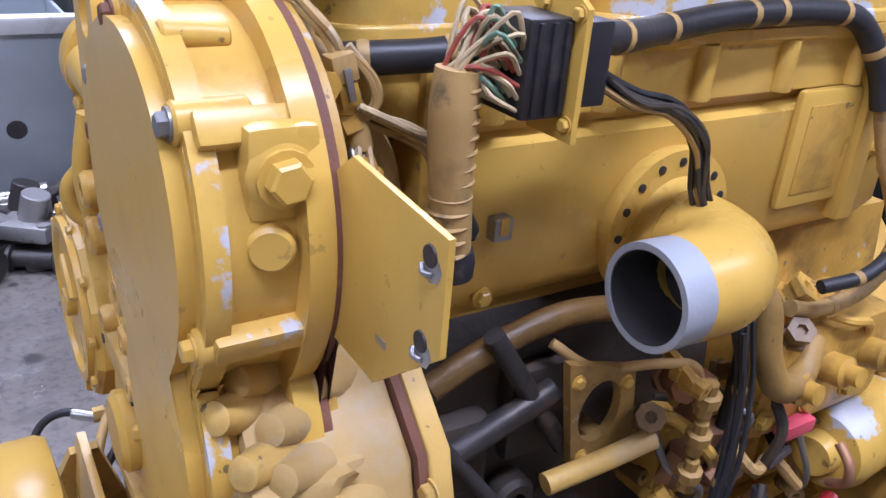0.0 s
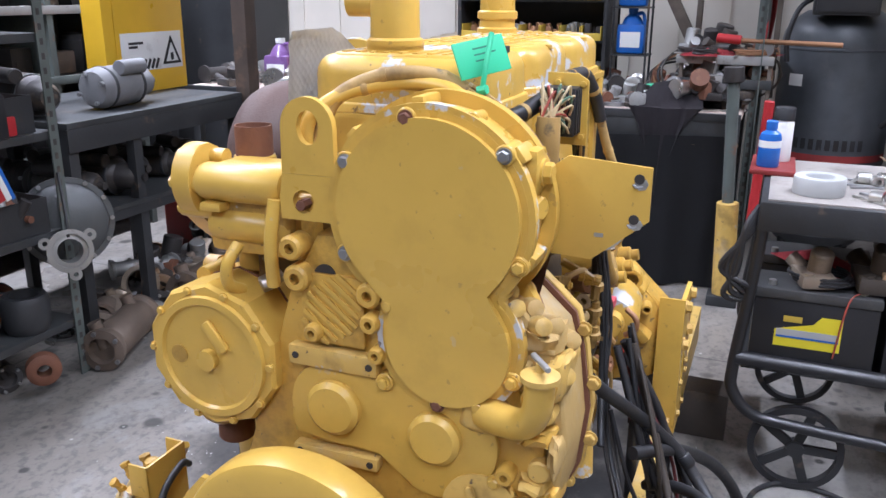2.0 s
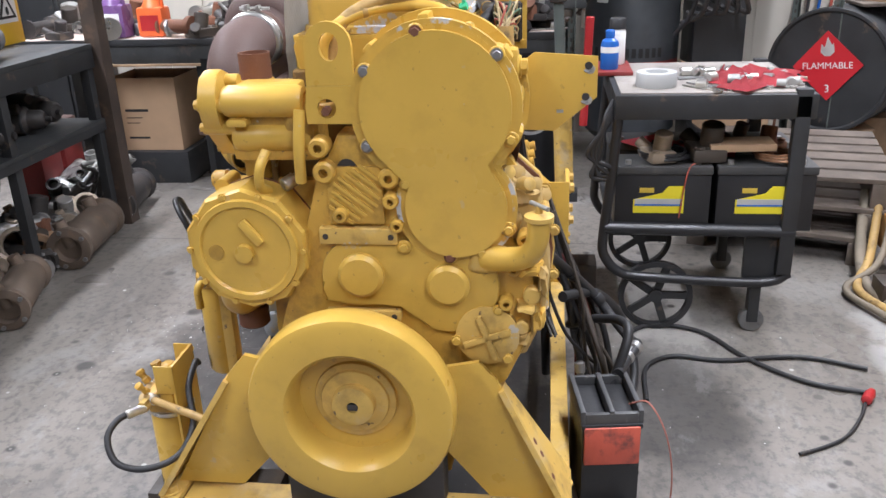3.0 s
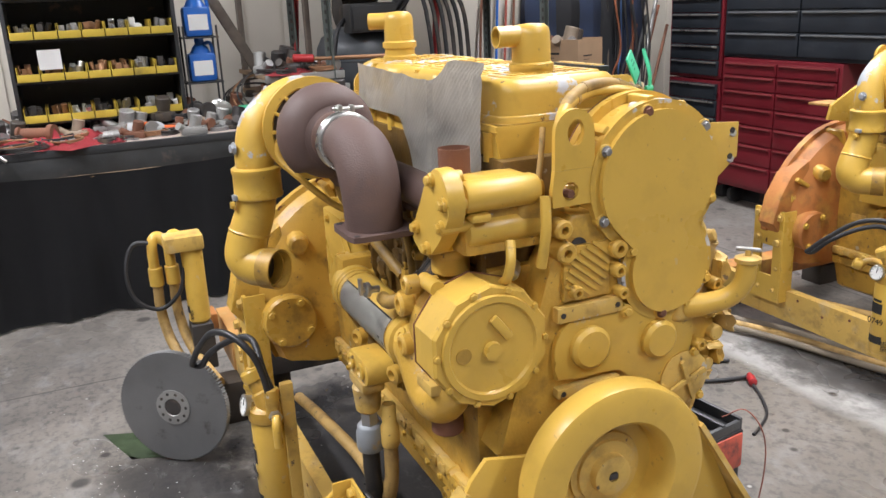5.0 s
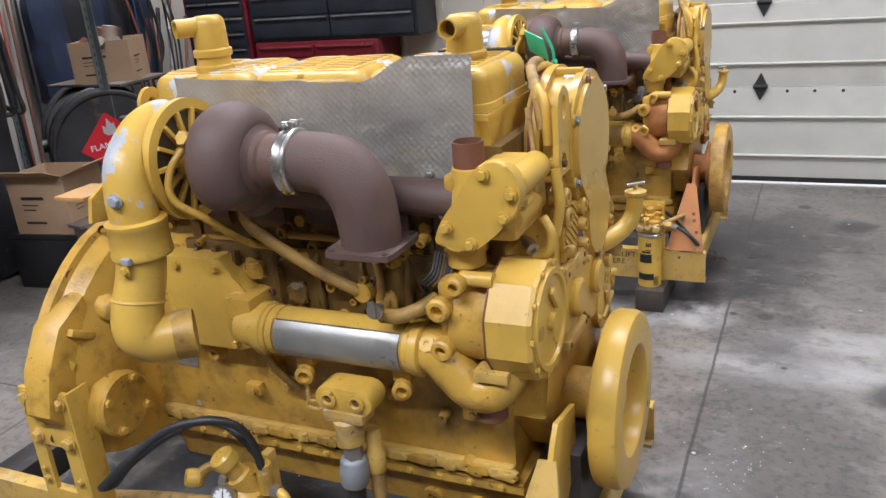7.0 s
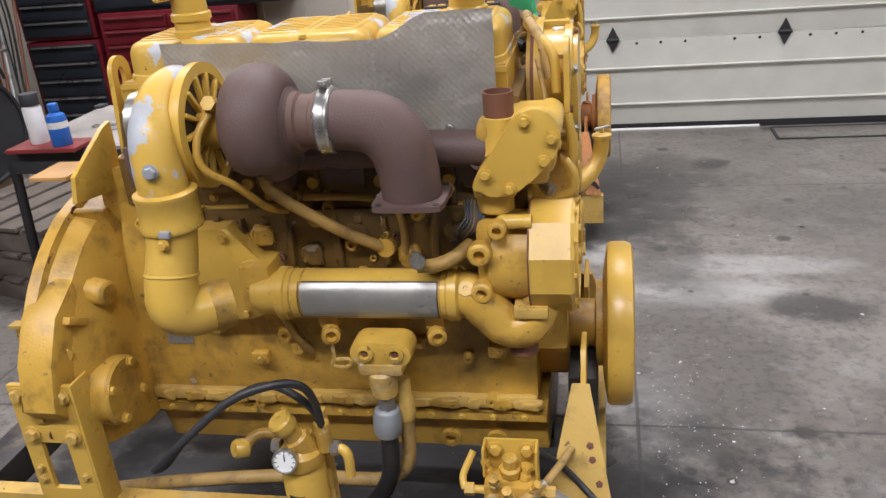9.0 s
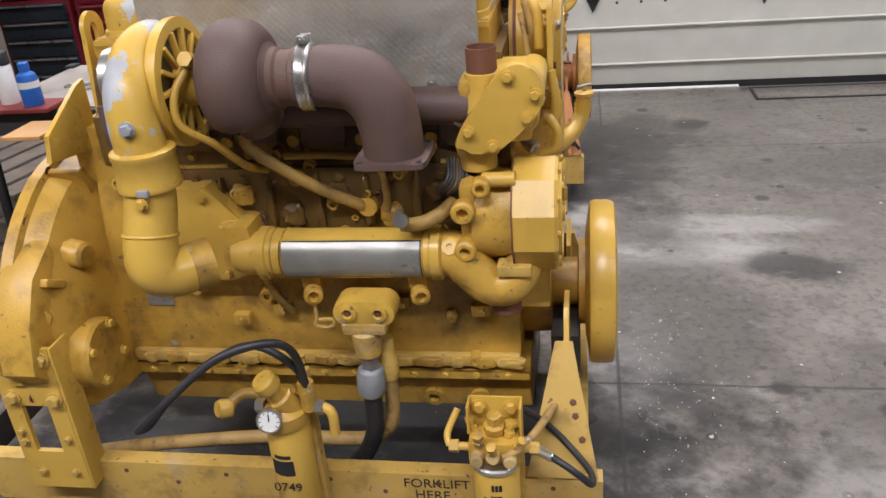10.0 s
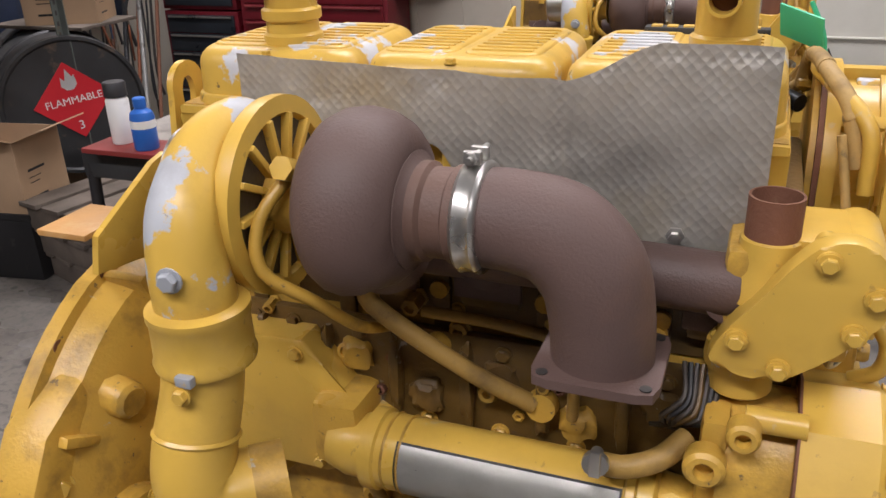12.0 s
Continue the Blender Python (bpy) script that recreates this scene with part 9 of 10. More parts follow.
def starter(x, y, z, turn, s=1.0, mat=iron_and_hole_shade):
    """A used starter motor or alternator: ribbed drum, nose and solenoid."""
    t = thing("used_motor", (x, y, z), "oily used starter motor lying on its side", "motor", "used motors")
    d = Vector((math.cos(turn), math.sin(turn), 0))
    o = Vector((x, y, z + 0.078 * s)) - d * 0.15 * s
    lathe(b := B(), [(0.03 * s, 0), (0.06 * s, 0.005), (0.072 * s, 0.02 * s), (0.075 * s, 0.04 * s), (0.075 * s, 0.20 * s), (0.07 * s, 0.215 * s), (0.055 * s, 0.23 * s), (0.05 * s, 0.29 * s), (0.035 * s, 0.31 * s), (0.015 * s, 0.312 * s), (0.015 * s, 0.34 * s)], o, d, 26)
    body = part("drum", b, mat, t)
    for h in (0.045, 0.195):
        lathe(b := B(), [(0.0755 * s, h * s), (0.078 * s, (h + 0.004) * s), (0.078 * s, (h + 0.012) * s), (0.0755 * s, (h + 0.016) * s)], o, d, 26)
        part("band", b, dark_steel, body)
    u = d.cross(Vector((0, 0, 1)))
    p = o + u * 0.06 * s + Vector((0, 0, 0.07 * s)) + d * 0.08 * s
    part("solenoid", cyl(B(), p, p + d * 0.13 * s, 0.028 * s, seg=16, bev=0.004), mat, t)
    for k in range(4):
        a = k * math.pi / 2 + 0.4
        q = o + (u * math.cos(a) + Vector((0, 0, 1)) * math.sin(a)) * 0.055 * s
        part("bolt", cyl(B(), q, q - d * 0.012 * s, 0.008 * s, seg=6), bolt_steel, t)
    return t


rnd = random.Random(5)
dusty_grey = material("dusty grey drum paint", (0.17, 0.17, 0.175), 0.6, vary=0.2, bump=0.4, stain=(0.05, 0.045, 0.04), amount=0.5, stain_size=8, sharp=0.25)
starter(-1.90, -2.03, 0.951, 3.2, 1.15, dusty_grey)
starter(-1.52, -2.15, 0.951, 1.3, 1.1)
for k in range(5):
    starter(-1.60 - 0.19 * k, -2.12 + rnd.uniform(-0.06, 0.06), 0.581, 1.5 + rnd.uniform(-0.4, 0.4), 0.95 + rnd.uniform(-0.1, 0.15))
for k in range(4):
    starter(-1.62 - 0.2 * k, -2.42, 0.581, 1.5 + rnd.uniform(-0.6, 0.6), 1.0)


def yellow_cabinet():
    t = thing("chemical_box", (-2.35, -2.4, 0.951), "bright yellow steel safety box with a white hazard label", "safety box")
    x0, x1, y0, y1 = -2.66, -2.10, -2.40, -2.28
    part("body", box(B(), (x0, y0, 0.951), (x1, y1, 1.60), 0.006), glass_yellow, t)
    part("door_edge", box(B(), (x1 - 0.075, y1 - 0.0005, 0.955), (x1 - 0.068, y1 + 0.004, 1.596), 0.001), glass_yellow, t)
    xr, xl = x0 + 0.03, x1 - 0.10
    lb = part("label_plate", box(B(), (xr, y1, 1.055), (xl, y1 + 0.003, 1.235), 0.001), white_paint, t, "white label with hazard stripes")
    for k in range(8):
        m = Matrix.Translation((xl - 0.03 - k * 0.030, y1 + 0.004, 1.085)) @ Matrix.Rotation(-0.5, 4, "Y")
        part("stripe", box(B(), (-0.008, -0.0008, -0.026), (0.008, 0.0008, 0.026), 0, m), ink_black, lb)
    tri = prism(B(), [(xr + 0.01, 1.075), (xr + 0.15, 1.075), (xr + 0.08, 1.215)], "y", y1 + 0.003, y1 + 0.005)
    w = part("warning_triangle", tri, ink_black, lb)
    part("triangle_inside", prism(B(), [(xr + 0.034, 1.088), (xr + 0.126, 1.088), (xr + 0.08, 1.180)], "y", y1 + 0.005, y1 + 0.006), white_paint, w)
    lump(b := B(), (xr + 0.08, y1 + 0.0064, 1.112), (0.014, 0.0006, 0.024), 2)
    part("flame_sign", b, ink_black, w)
    for k, L in enumerate((0.10, 0.06)):
        part("print_bar", box(B(), (xl - 0.05 - L, y1 + 0.003, 1.180 - 0.018 * k), (xl - 0.05, y1 + 0.0045, 1.192 - 0.018 * k)), ink_black, lb)


yellow_cabinet()


def slotted_post(parent, x, y, h, mat):
    b = B()
    box(b, (x - 0.003, y - 0.02, 0), (x + 0.003, y + 0.02, h))
    box(b, (x - 0.003, y + 0.0145, 0), (x + 0.037, y + 0.0205, h))
    p = part("post", b, mat, parent)
    # Thin dark blocks draw the slots; the shade is their colour.
    hs = B()
    z = 0.05
    while z < h - 0.03:
        box(hs, (x + 0.0031, y - 0.008, z), (x + 0.0038, y + 0.004, z + 0.022))
        box(hs, (x + 0.012, y + 0.0206, z), (x + 0.026, y + 0.0213, z + 0.022))
        z += 0.05
    part("punched_strip", hs, iron_and_hole_shade, p, "strip of punched dark slots")["kind"] = "stuff"


def part_rack():
    t = thing("parts_rack", (-0.95, -2.1, 0), "grey slotted-angle rack crowded with used engine parts", "rack")
    for x in (-0.55, -1.30):
        for y in (-2.40, -1.80):
            slotted_post(t, x, y, 1.95, green_grey)
    for z in (0.20, 0.56, 0.92, 1.26, 1.58):
        part("shelf", box(B(), (-1.30, -2.40, z), (-0.52, -1.79, z + 0.03), 0.003), rack_dark, t)
    # small steel drawers at the back of the upper shelves
    for z in (1.295, 1.62):
        for k in range(4):
            bx = -1.25 + k * 0.18
            dr = part("drawer", box(B(), (bx, -2.38, z), (bx + 0.165, -2.02, z + 0.14), 0.004), green_grey, t)
            part("card", box(B(), (bx + 0.03, -2.02, z + 0.05), (bx + 0.13, -2.018, z + 0.10)), white_paint, dr)
    return t


part_rack()


def dome_cover():
    o, d = Vector((-1.36, -1.86, 0.585)), Vector((0.62, 0.75, 0.1)).normalized()
    t = thing("dome_cover", (-1.36, -1.90, 0.42), "large dull grey domed housing leaning on the rack", "housing")
    dome_grey = material("dull grey dome paint", (0.085, 0.088, 0.088), 0.55, 0.1, vary=0.15, bump=0.3, stain=(0.07, 0.065, 0.06), amount=0.4, stain_size=6, sharp=0.3)
    lathe(b := B(), [(0.15, 0.02), (0.14, 0.045), (0.10, 0.08), (0.06, 0.10), (0, 0.105)], o, d, 40)
    part("dome", b, dome_grey, t)
    lathe(b := B(), [(0.168, 0), (0.172, 0.006), (0.172, 0.018), (0.151, 0.0205), (0.145, 0.0)], o, d, 40)
    rim = part("rim", b, dome_grey, t)
    u, v, w = basis(d)
    for k in range(12):
        a = 2 * math.pi * k / 12
        p = o + (u * math.cos(a) + v * math.sin(a)) * 0.162 + d * 0.018
        part("bolt", cyl(B(), p, p + d * 0.01, 0.009, seg=6), bolt_steel, rim)


dome_cover()


def flange_casting():
    t = thing("flange_casting", (-1.26, -1.70, 0.45), "grey cast pipe flange hung on the rack post", "casting")
    o, d = Vector((-1.20, -1.69, 0.535)), Vector((0.55, 0.8, 0.12)).normalized()
    lathe(b := B(), [(0.078, 0), (0.08, 0.012), (0.062, 0.014), (0.06, -0.06), (0.066, -0.08), (0.045, -0.08), (0.044, 0.008)], o, d, 32, closed=True)
    c = part("pipe", b, alloy, t)
    u, v, w = basis(d)
    for k in range(3):
        a = 2 * math.pi * k / 3 + 0.6
        p = o + (u * math.cos(a) + v * math.sin(a)) * 0.088
        lathe(b := B(), [(0.022, 0), (0.022, 0.012), (0.009, 0.012), (0.009, 0.0)], p, d, 16, closed=True)
        part("lug", b, alloy, c)
    part("hook", tube(B(), [o + Vector((0, 0, 0.05)), o + Vector((-0.02, -0.02, 0.12)), (-1.27, -1.775, 0.80)], 0.006, 6), dark_steel, t)


flange_casting()
solo("red_case", box(B(), (-1.15, -2.0, 0.951), (-0.80, -1.80, 1.02), 0.01), red_paint, "red and white plastic case on the rack", "case")
for z in (0.231, 0.591, 0.951, 1.291):
    for k in range(4):
        starter(-0.66 - 0.16 * k, -1.98 + rnd.uniform(-0.04, 0.04), z, 1.5 + rnd.uniform(-0.5, 0.5), 0.85, (iron_and_hole_shade, alloy, iron_and_hole_shade, rust)[k])
lathe(b := B(), [(0.07, 0), (0.085, 0.03), (0.085, 0.12), (0.075, 0.14), (0.055, 0.14), (0.05, 0.03), (0, 0.03)], (-1.12, -1.86, 0.231), (0, 0, 1), 26)
solo("bowl", b, dark_steel, "dark round housing standing on the rack", "housing")
lathe(b := B(), [(0.05, 0), (0.06, 0.01), (0.06, 0.05), (0.045, 0.06), (0.025, 0.06), (0.024, 0.0)], (-1.08, -1.77, 0.12), (0.6, 0.8, 0), 24, closed=True)
solo("bearing_cup", b, rust, "rusty ring with a yellow centre against the rack", "ring")


def exhaust_can(x, y, turn, s, mat):
    """A short canister or cooler with flanged ends, lying on the floor."""
    t = thing("pipe_canister", (x, y, 0), "brown-grey used cooler canister lying on the floor", "canister", "used parts on the floor")
    d = Vector((math.cos(turn), math.sin(turn), 0.0))
    r = 0.062 * s
    o = Vector((x, y, r * 1.16)) - d * 0.17 * s
    lathe(b := B(), [(r * 0.5, 0), (r * 1.12, 0.004), (r * 1.12, 0.02), (r * 0.9, 0.03), (r * 0.9, 0.06 * s), (r, 0.07 * s), (r, 0.26 * s), (r * 0.9, 0.27 * s), (r * 1.12, 0.30 * s), (r * 1.12, 0.32 * s), (r * 0.7, 0.325 * s), (r * 0.65, 0.30 * s), (0, 0.30 * s)], o, d, 26)
    part("shell", b, mat, t)
    u = d.cross(Vector((0, 0, 1)))
    for f in (0.05, 0.29):
        p = o + d * f * s
        part("stub", cyl(B(), p, p + u * 0.03 * s + Vector((0, 0, r * 1.35)), r * 0.35, seg=14), mat, t)
    for k in range(5):
        a = 2 * math.pi * k / 5
        q = o + d * 0.32 * s + (u * math.cos(a) + Vector((0, 0, 1)) * math.sin(a)) * r * 0.95
        part("bolt", cyl(B(), q, q + d * 0.012, 0.008 * s, seg=6), bolt_steel, t)
    return t


canister_rust = material("orange-brown scorched metal", (0.30, 0.19, 0.11), 0.5, 0.3, vary=0.3, bump=0.4, stain=(0.10, 0.07, 0.05), amount=0.45, stain_size=9, sharp=0.25)
canister_brown = material("brown-grey used metal", (0.17, 0.13, 0.10), 0.5, 0.3, vary=0.25, bump=0.4, stain=(0.33, 0.20, 0.12), amount=0.4, stain_size=8, sharp=0.3)
for x, y, a, s, m in (
    (-1.49, -1.78, 0.34, 1.25, canister_brown), (-2.14, -1.835, 0.14, 1.45, canister_brown), (-2.76, -1.93, 0.18, 1.35, iron_and_hole_shade),
    (-1.66, -2.0, 0.5, 0.95, canister_tan), (-2.12, -2.06, 0.45, 1.1, canister_rust), (-2.40, -2.08, 0.5, 1.1, canister_tan), (-1.90, -2.0, 1.2, 0.9, iron_and_hole_shade),
    (-2.25, -2.25, 0.7, 1.1, canister_rust), (-2.55, -2.22, 0.5, 1.0, iron_and_hole_shade), (-1.08, -2.02, 1.2, 0.8, iron_and_hole_shade),
):
    exhaust_can(x, y, a, s, m)


def open_ring(x, y, z, d, r, mat):
    t = thing("pipe_flange", (x, y, z), "tan scorched pipe flange propped among old parts", "flange", "used parts on the floor")
    lathe(b := B(), [(r * 0.80, 0), (r * 0.84, 0.05), (r, 0.055), (r, 0.072), (r * 0.76, 0.073), (r * 0.70, 0.05), (r * 0.70, 0)], (x, y, z), d, 28, closed=True)
    part("ring", b, mat, t)
    lathe(b := B(), [(r * 0.84, -0.10), (r * 0.80, 0.0), (r * 0.7, 0.0), (r * 0.72, -0.10)], (x, y, z), d, 24, closed=True)
    part("neck", b, mat, t)


open_ring(-1.93, -2.06, 0.12, (0.75, 0.65, 0.30), 0.085, canister_tan)
open_ring(-1.60, -1.98, 0.10, (0.8, 0.55, 0.1), 0.065, canister_brown)
open_ring(-2.42, -2.0, 0.13, (0.6, 0.7, 0.5), 0.07, canister_tan)
random.seed(3)
tool_bits(16, -2.3, -1.5, -2.2, -1.92, 0.0, ["casting", "gear", "casting", "pipe"], "used parts on the floor", "used KIND among old parts on the floor", 1.6)
tool_bits(12, -2.35, -1.95, -2.2, -2.0, 0.10, ["casting", "pipe", "casting"], "used parts on the floor", "used KIND on top of the heap of parts", 1.5)


def engine_heap():
    """A bright, oily stripped gear housing with tubes and brackets, lying on the floor."""
    t = thing("gear_housing", (-2.85, -2.22, 0), "oily bright stripped gear housing lying on the floor", "housing", "used parts on the floor")
    part("casting", lump(B(), (-2.85, -2.23, 0.13), (0.26, 0.15, 0.13), 3.3, 0.5), heap_metal, t)
    rh = random.Random(12)
    for k in range(16):
        c = Vector((-2.85 + rh.uniform(-0.24, 0.24), -2.23 + rh.uniform(-0.10, 0.17), rh.uniform(0.10, 0.27)))
        d = Vector((rh.uniform(-0.6, 1), rh.uniform(0, 1), rh.uniform(-0.2, 1)))
        r, L = rh.uniform(0.022, 0.055), rh.uniform(0.04, 0.09)
        part("boss", lathe(B(), [(r * 0.8, -0.04), (r, 0), (r, L), (r * 0.7, L), (r * 0.6, L * 0.4), (0, L * 0.4)], c, d, 16), (heap_metal, alloy, iron_and_hole_shade, heap_metal)[k % 4], t)
    for k in range(6):
        c = Vector((-2.85 + rh.uniform(-0.2, 0.2), -2.15 + rh.uniform(-0.05, 0.1), 0.12))
        part("pipe", tube(B(), [c, c + Vector((rh.uniform(-0.1, 0.1), 0.06, 0.12)), c + Vector((rh.uniform(-0.2, 0.2), 0.04, 0.17)), c + Vector((rh.uniform(-0.2, 0.2), 0.0, 0.08))], rh.uniform(0.008, 0.016), 10), (alloy, iron_and_hole_shade)[k % 2], t)


heap_metal = material("oily bright casting", (0.42, 0.42, 0.40), 0.35, 0.5, vary=0.3, bump=0.5, stain=(0.05, 0.045, 0.04), amount=0.6, stain_size=12, sharp=0.12)
engine_heap()


faded_red = material("faded red plastic", (0.24, 0.03, 0.028), 0.5, vary=0.25, bump=0.2, stain=(0.08, 0.03, 0.03), amount=0.45)


def red_bucket(x, y):
    t = thing("oil_can", (x, y, 0), "faded red plastic oil can with a dark lid", "oil can", "red oil cans")
    part("body", box(B(), (x - 0.10, y - 0.09, 0), (x + 0.10, y + 0.09, 0.45), 0.03), faded_red, t)
    part("lid", box(B(), (x - 0.09, y - 0.08, 0.45), (x + 0.09, y + 0.08, 0.485), 0.015), rust_brown, t)


red_bucket(-2.72, -2.40)
red_bucket(-2.98, -2.42)


dark_timber = material("dark stained timber", (0.06, 0.042, 0.032), 0.75, vary=0.3, size=9, bump=0.5, stain=(0.16, 0.10, 0.06), amount=0.35, stain_size=7, sharp=0.2)


def timber_post():
    b = box(B(), (-2.64, -1.90, 0), (-2.55, -1.82, 2.6), 0.006)
    return solo("post", b, dark_timber, "dark stained timber post at the bench corner", "post")


timber_post()


def open_box(x, y, z, sx, sy, sz, label, flaps=True, turn=0.0):
    t = thing("cardboard_box", (x, y, z), label, "cardboard box", "cardboard boxes")
    m = Matrix.Translation((x, y, z)) @ Matrix.Rotation(turn, 4, "Z")
    w = 0.005
    part("bottom", box(B(), (-sx / 2, -sy / 2, 0), (sx / 2, sy / 2, w), 0, m), cardboard, t)
    for lo, hi in (((-sx / 2, -sy / 2, w), (-sx / 2 + w, sy / 2, sz)), ((sx / 2 - w, -sy / 2, w), (sx / 2, sy / 2, sz)), ((-sx / 2 + w, -sy / 2, w), (sx / 2 - w, -sy / 2 + w, sz)), ((-sx / 2 + w, sy / 2 - w, w), (sx / 2 - w, sy / 2, sz))):
        part("panel", box(B(), lo, hi, 0, m), cardboard, t)
    if flaps:
        f1m = m @ Matrix.Translation((sx / 2, 0, sz)) @ Matrix.Rotation(radians(70), 4, "Y")
        part("flap", box(B(), (-w, -sy / 2, 0), (0, sy / 2, sx * 0.45), 0, f1m), cardboard, t)
        f2m = m @ Matrix.Translation((0, -sy / 2, sz)) @ Matrix.Rotation(radians(65), 4, "X")
        part("flap", box(B(), (-sx / 2, 0, 0), (sx / 2, w, sy * 0.4), 0, f2m), cardboard, t)
    for k, (a, c, L) in enumerate(((0.60, 0.09, 0.5), (0.50, 0.03, 0.35), (0.42, 0.03, 0.28), (0.18, 0.07, 0.45))):
        part("print_bar", box(B(), (-sx * 0.3, -sy / 2 - 0.0015, sz * a), (-sx * 0.3 + sx * L * 0.8, -sy / 2 - 0.0005, sz * a + sz * c * 0.6), 0, m), ink_black, t)
        part("print_bar", box(B(), (sx / 2 + 0.0005, -sy * 0.3, sz * a * 0.9), (sx / 2 + 0.0015, -sy * 0.3 + sy * L * 0.7, sz * a * 0.9 + sz * c * 0.4), 0, m), ink_black, t)
    return t


open_box(-3.52, -2.05, 0.20, 0.36, 0.42, 0.44, "brown cardboard box with a hand hole under the bench", False)
solo("crate", box(B(), (-3.75, -2.3, 0.0), (-3.3, -1.8, 0.199), 0.01), dark_steel, "dark steel crate under the bench", "crate")



def back_shelving():
    """Deep dark shelving behind the bench and rack, with pale shelf lips and rows of dark stores."""
    t = thing("steel_shelving", (-1.8, -3.3, 0), "dark steel shelving packed with oily stores", "shelving")
    x0, x1, y0, y1 = -3.15, -0.58, -3.62, -3.02
    part("back", box(B(), (x0, y0 - 0.01, 0.02), (x1, y0, 2.6)), grease_and_shade, t)
    for x in np.linspace(x0, x1, 5):
        part("upright", box(B(), (x - 0.02, y0, 0), (x + 0.02, y1, 2.6), 0.002), green_grey, t)
    for z in (0.15, 0.55, 0.95, 1.32, 1.66, 2.0, 2.35):
        part("shelf", box(B(), (x0 + 0.02, y0, z), (x1 - 0.02, y1 - 0.012, z + 0.02)), dark_steel, t)
        part("shelf_lip", box(B(), (x0, y1 - 0.0115, z - 0.015), (x1, y1 + 0.004, z + 0.03), 0.002), alloy if z > 1.2 else green_grey, t)


back_shelving()
rs = random.Random(19)
for z in (0.17, 0.57, 0.97, 1.34, 1.68, 2.02):
    x = -3.08
    while x < -0.72:
        w = rs.uniform(0.07, 0.2)
        h = rs.uniform(0.12, 0.29)
        y = rs.uniform(-3.32, -3.22)
        mt = rs.choice((iron_and_hole_shade, grease_and_shade, dark_steel, green_grey, iron_and_hole_shade, canister_brown, alloy))
        k = rs.random()
        if min(abs(x + w / 2 - u) for u in np.linspace(-3.15, -0.58, 5)) < w / 2 + 0.03:
            x += 0.05
            continue
        if k < 0.45:
            r = w / 2
            solo("store_tin", lathe(B(), [(r * 0.9, 0), (r, 0.01), (r, h * 0.8), (r * 0.93, h * 0.82), (r * 0.93, h * 0.95), (r * 0.6, h), (0, h)], (x + r, y, z + 0.0005), (0, 0, 1), 18), mt, "oily dark tin on the back shelving", "tin", "stores on the shelving")
        else:
            bb = box(B(), (x, y - 0.12, z + 0.0005), (x + w, y + 0.12, z + h), 0.008)
            box(bb, (x + w * 0.2, y + 0.118, z + h * 0.35), (x + w * 0.8, y + 0.124, z + h * 0.6), 0.001)
            solo("store_box", bb, mt, "dark steel box on the back shelving", "box", "stores on the shelving")
        x += w + rs.uniform(0.01, 0.05)


def parts_tray(x, y, z, sx, sy, h, turn, mat):
    t = thing("parts_tray", (x, y, z), "open steel tray of used parts on the rack", "tray", "trays on the rack")
    m = Matrix.Translation((x, y, z)) @ Matrix.Rotation(turn, 4, "Z")
    b = box(B(), (-sx / 2, -sy / 2, 0), (sx / 2, sy / 2, 0.004), 0, m)
    for lo, hi in (((-sx / 2, -sy / 2, 0.004), (-sx / 2 + 0.004, sy / 2, h)), ((sx / 2 - 0.004, -sy / 2, 0.004), (sx / 2, sy / 2, h)), ((-sx / 2 + 0.004, -sy / 2, 0.004), (sx / 2 - 0.004, -sy / 2 + 0.004, h)), ((-sx / 2 + 0.004, sy / 2 - 0.004, 0.004), (sx / 2 - 0.004, sy / 2, h))):
        box(b, lo, hi, 0, m)
    part("pan", b, mat, t)
    for k in range(9):
        p = m @ Vector((rs.uniform(-sx, sx) * 0.34, rs.uniform(-sy, sy) * 0.34, 0.02))
        q = p + Vector((rs.uniform(-0.06, 0.06), rs.uniform(-0.06, 0.06), h * rs.uniform(0.5, 1.1)))
        part("loose_part", lathe(B(), [(0.018, 0), (0.03, 0.01), (0.03, 0.03), (0.02, 0.035), (0.02, (q - p).length)], p, q - p, 12), rs.choice((iron_and_hole_shade, alloy, grease_and_shade, canister_tan, red_paint)), t)


for z, k in ((0.231, 1), (0.591, 2), (0.951, 2), (1.291, 1), (1.611, 2)):
    for i in range(k):
        parts_tray(-0.72 - 0.36 * i, -1.905, z, 0.30, 0.20, 0.13, rs.uniform(-0.06, 0.06), rs.choice((green_grey, dark_steel, wood)))
tl = thing("spirit_level", (-0.965, -1.777, 0.80), "red and white bar tool hung on the rack post", "tool")
for nm, off, mt, w in (("bar", 0.0, red_paint, 0.014), ("sleeve", 0.03, white_paint, 0.012), ("stripe", 0.052, blue_paint, 0.007)):
    m = Matrix.Translation((-0.965 - off * 0.9, -1.777, 0.90)) @ Matrix.Rotation(radians(20), 4, "Y")
    part(nm, box(B(), (-w, -0.012, -0.16), (w, 0.012, 0.15 - off), 0.003, m), mt, tl)
case_black = thing("tool_case", (-0.95, -1.9, 0.951), "black plastic tool case with pale print on the rack", "tool case")
part("case", box(B(), (-1.10, -1.806, 0.951), (-0.80, -1.78, 1.10), 0.01), black_plastic, case_black)
for k in range(3):
    part("print_bar", box(B(), (-1.03, -1.7795, 1.06 - 0.02 * k), (-0.90 + 0.02 * k, -1.7785, 1.068 - 0.02 * k)), tape_grey, case_black)

# ---- pale trough at the south wall with a heap of hardware before it ----


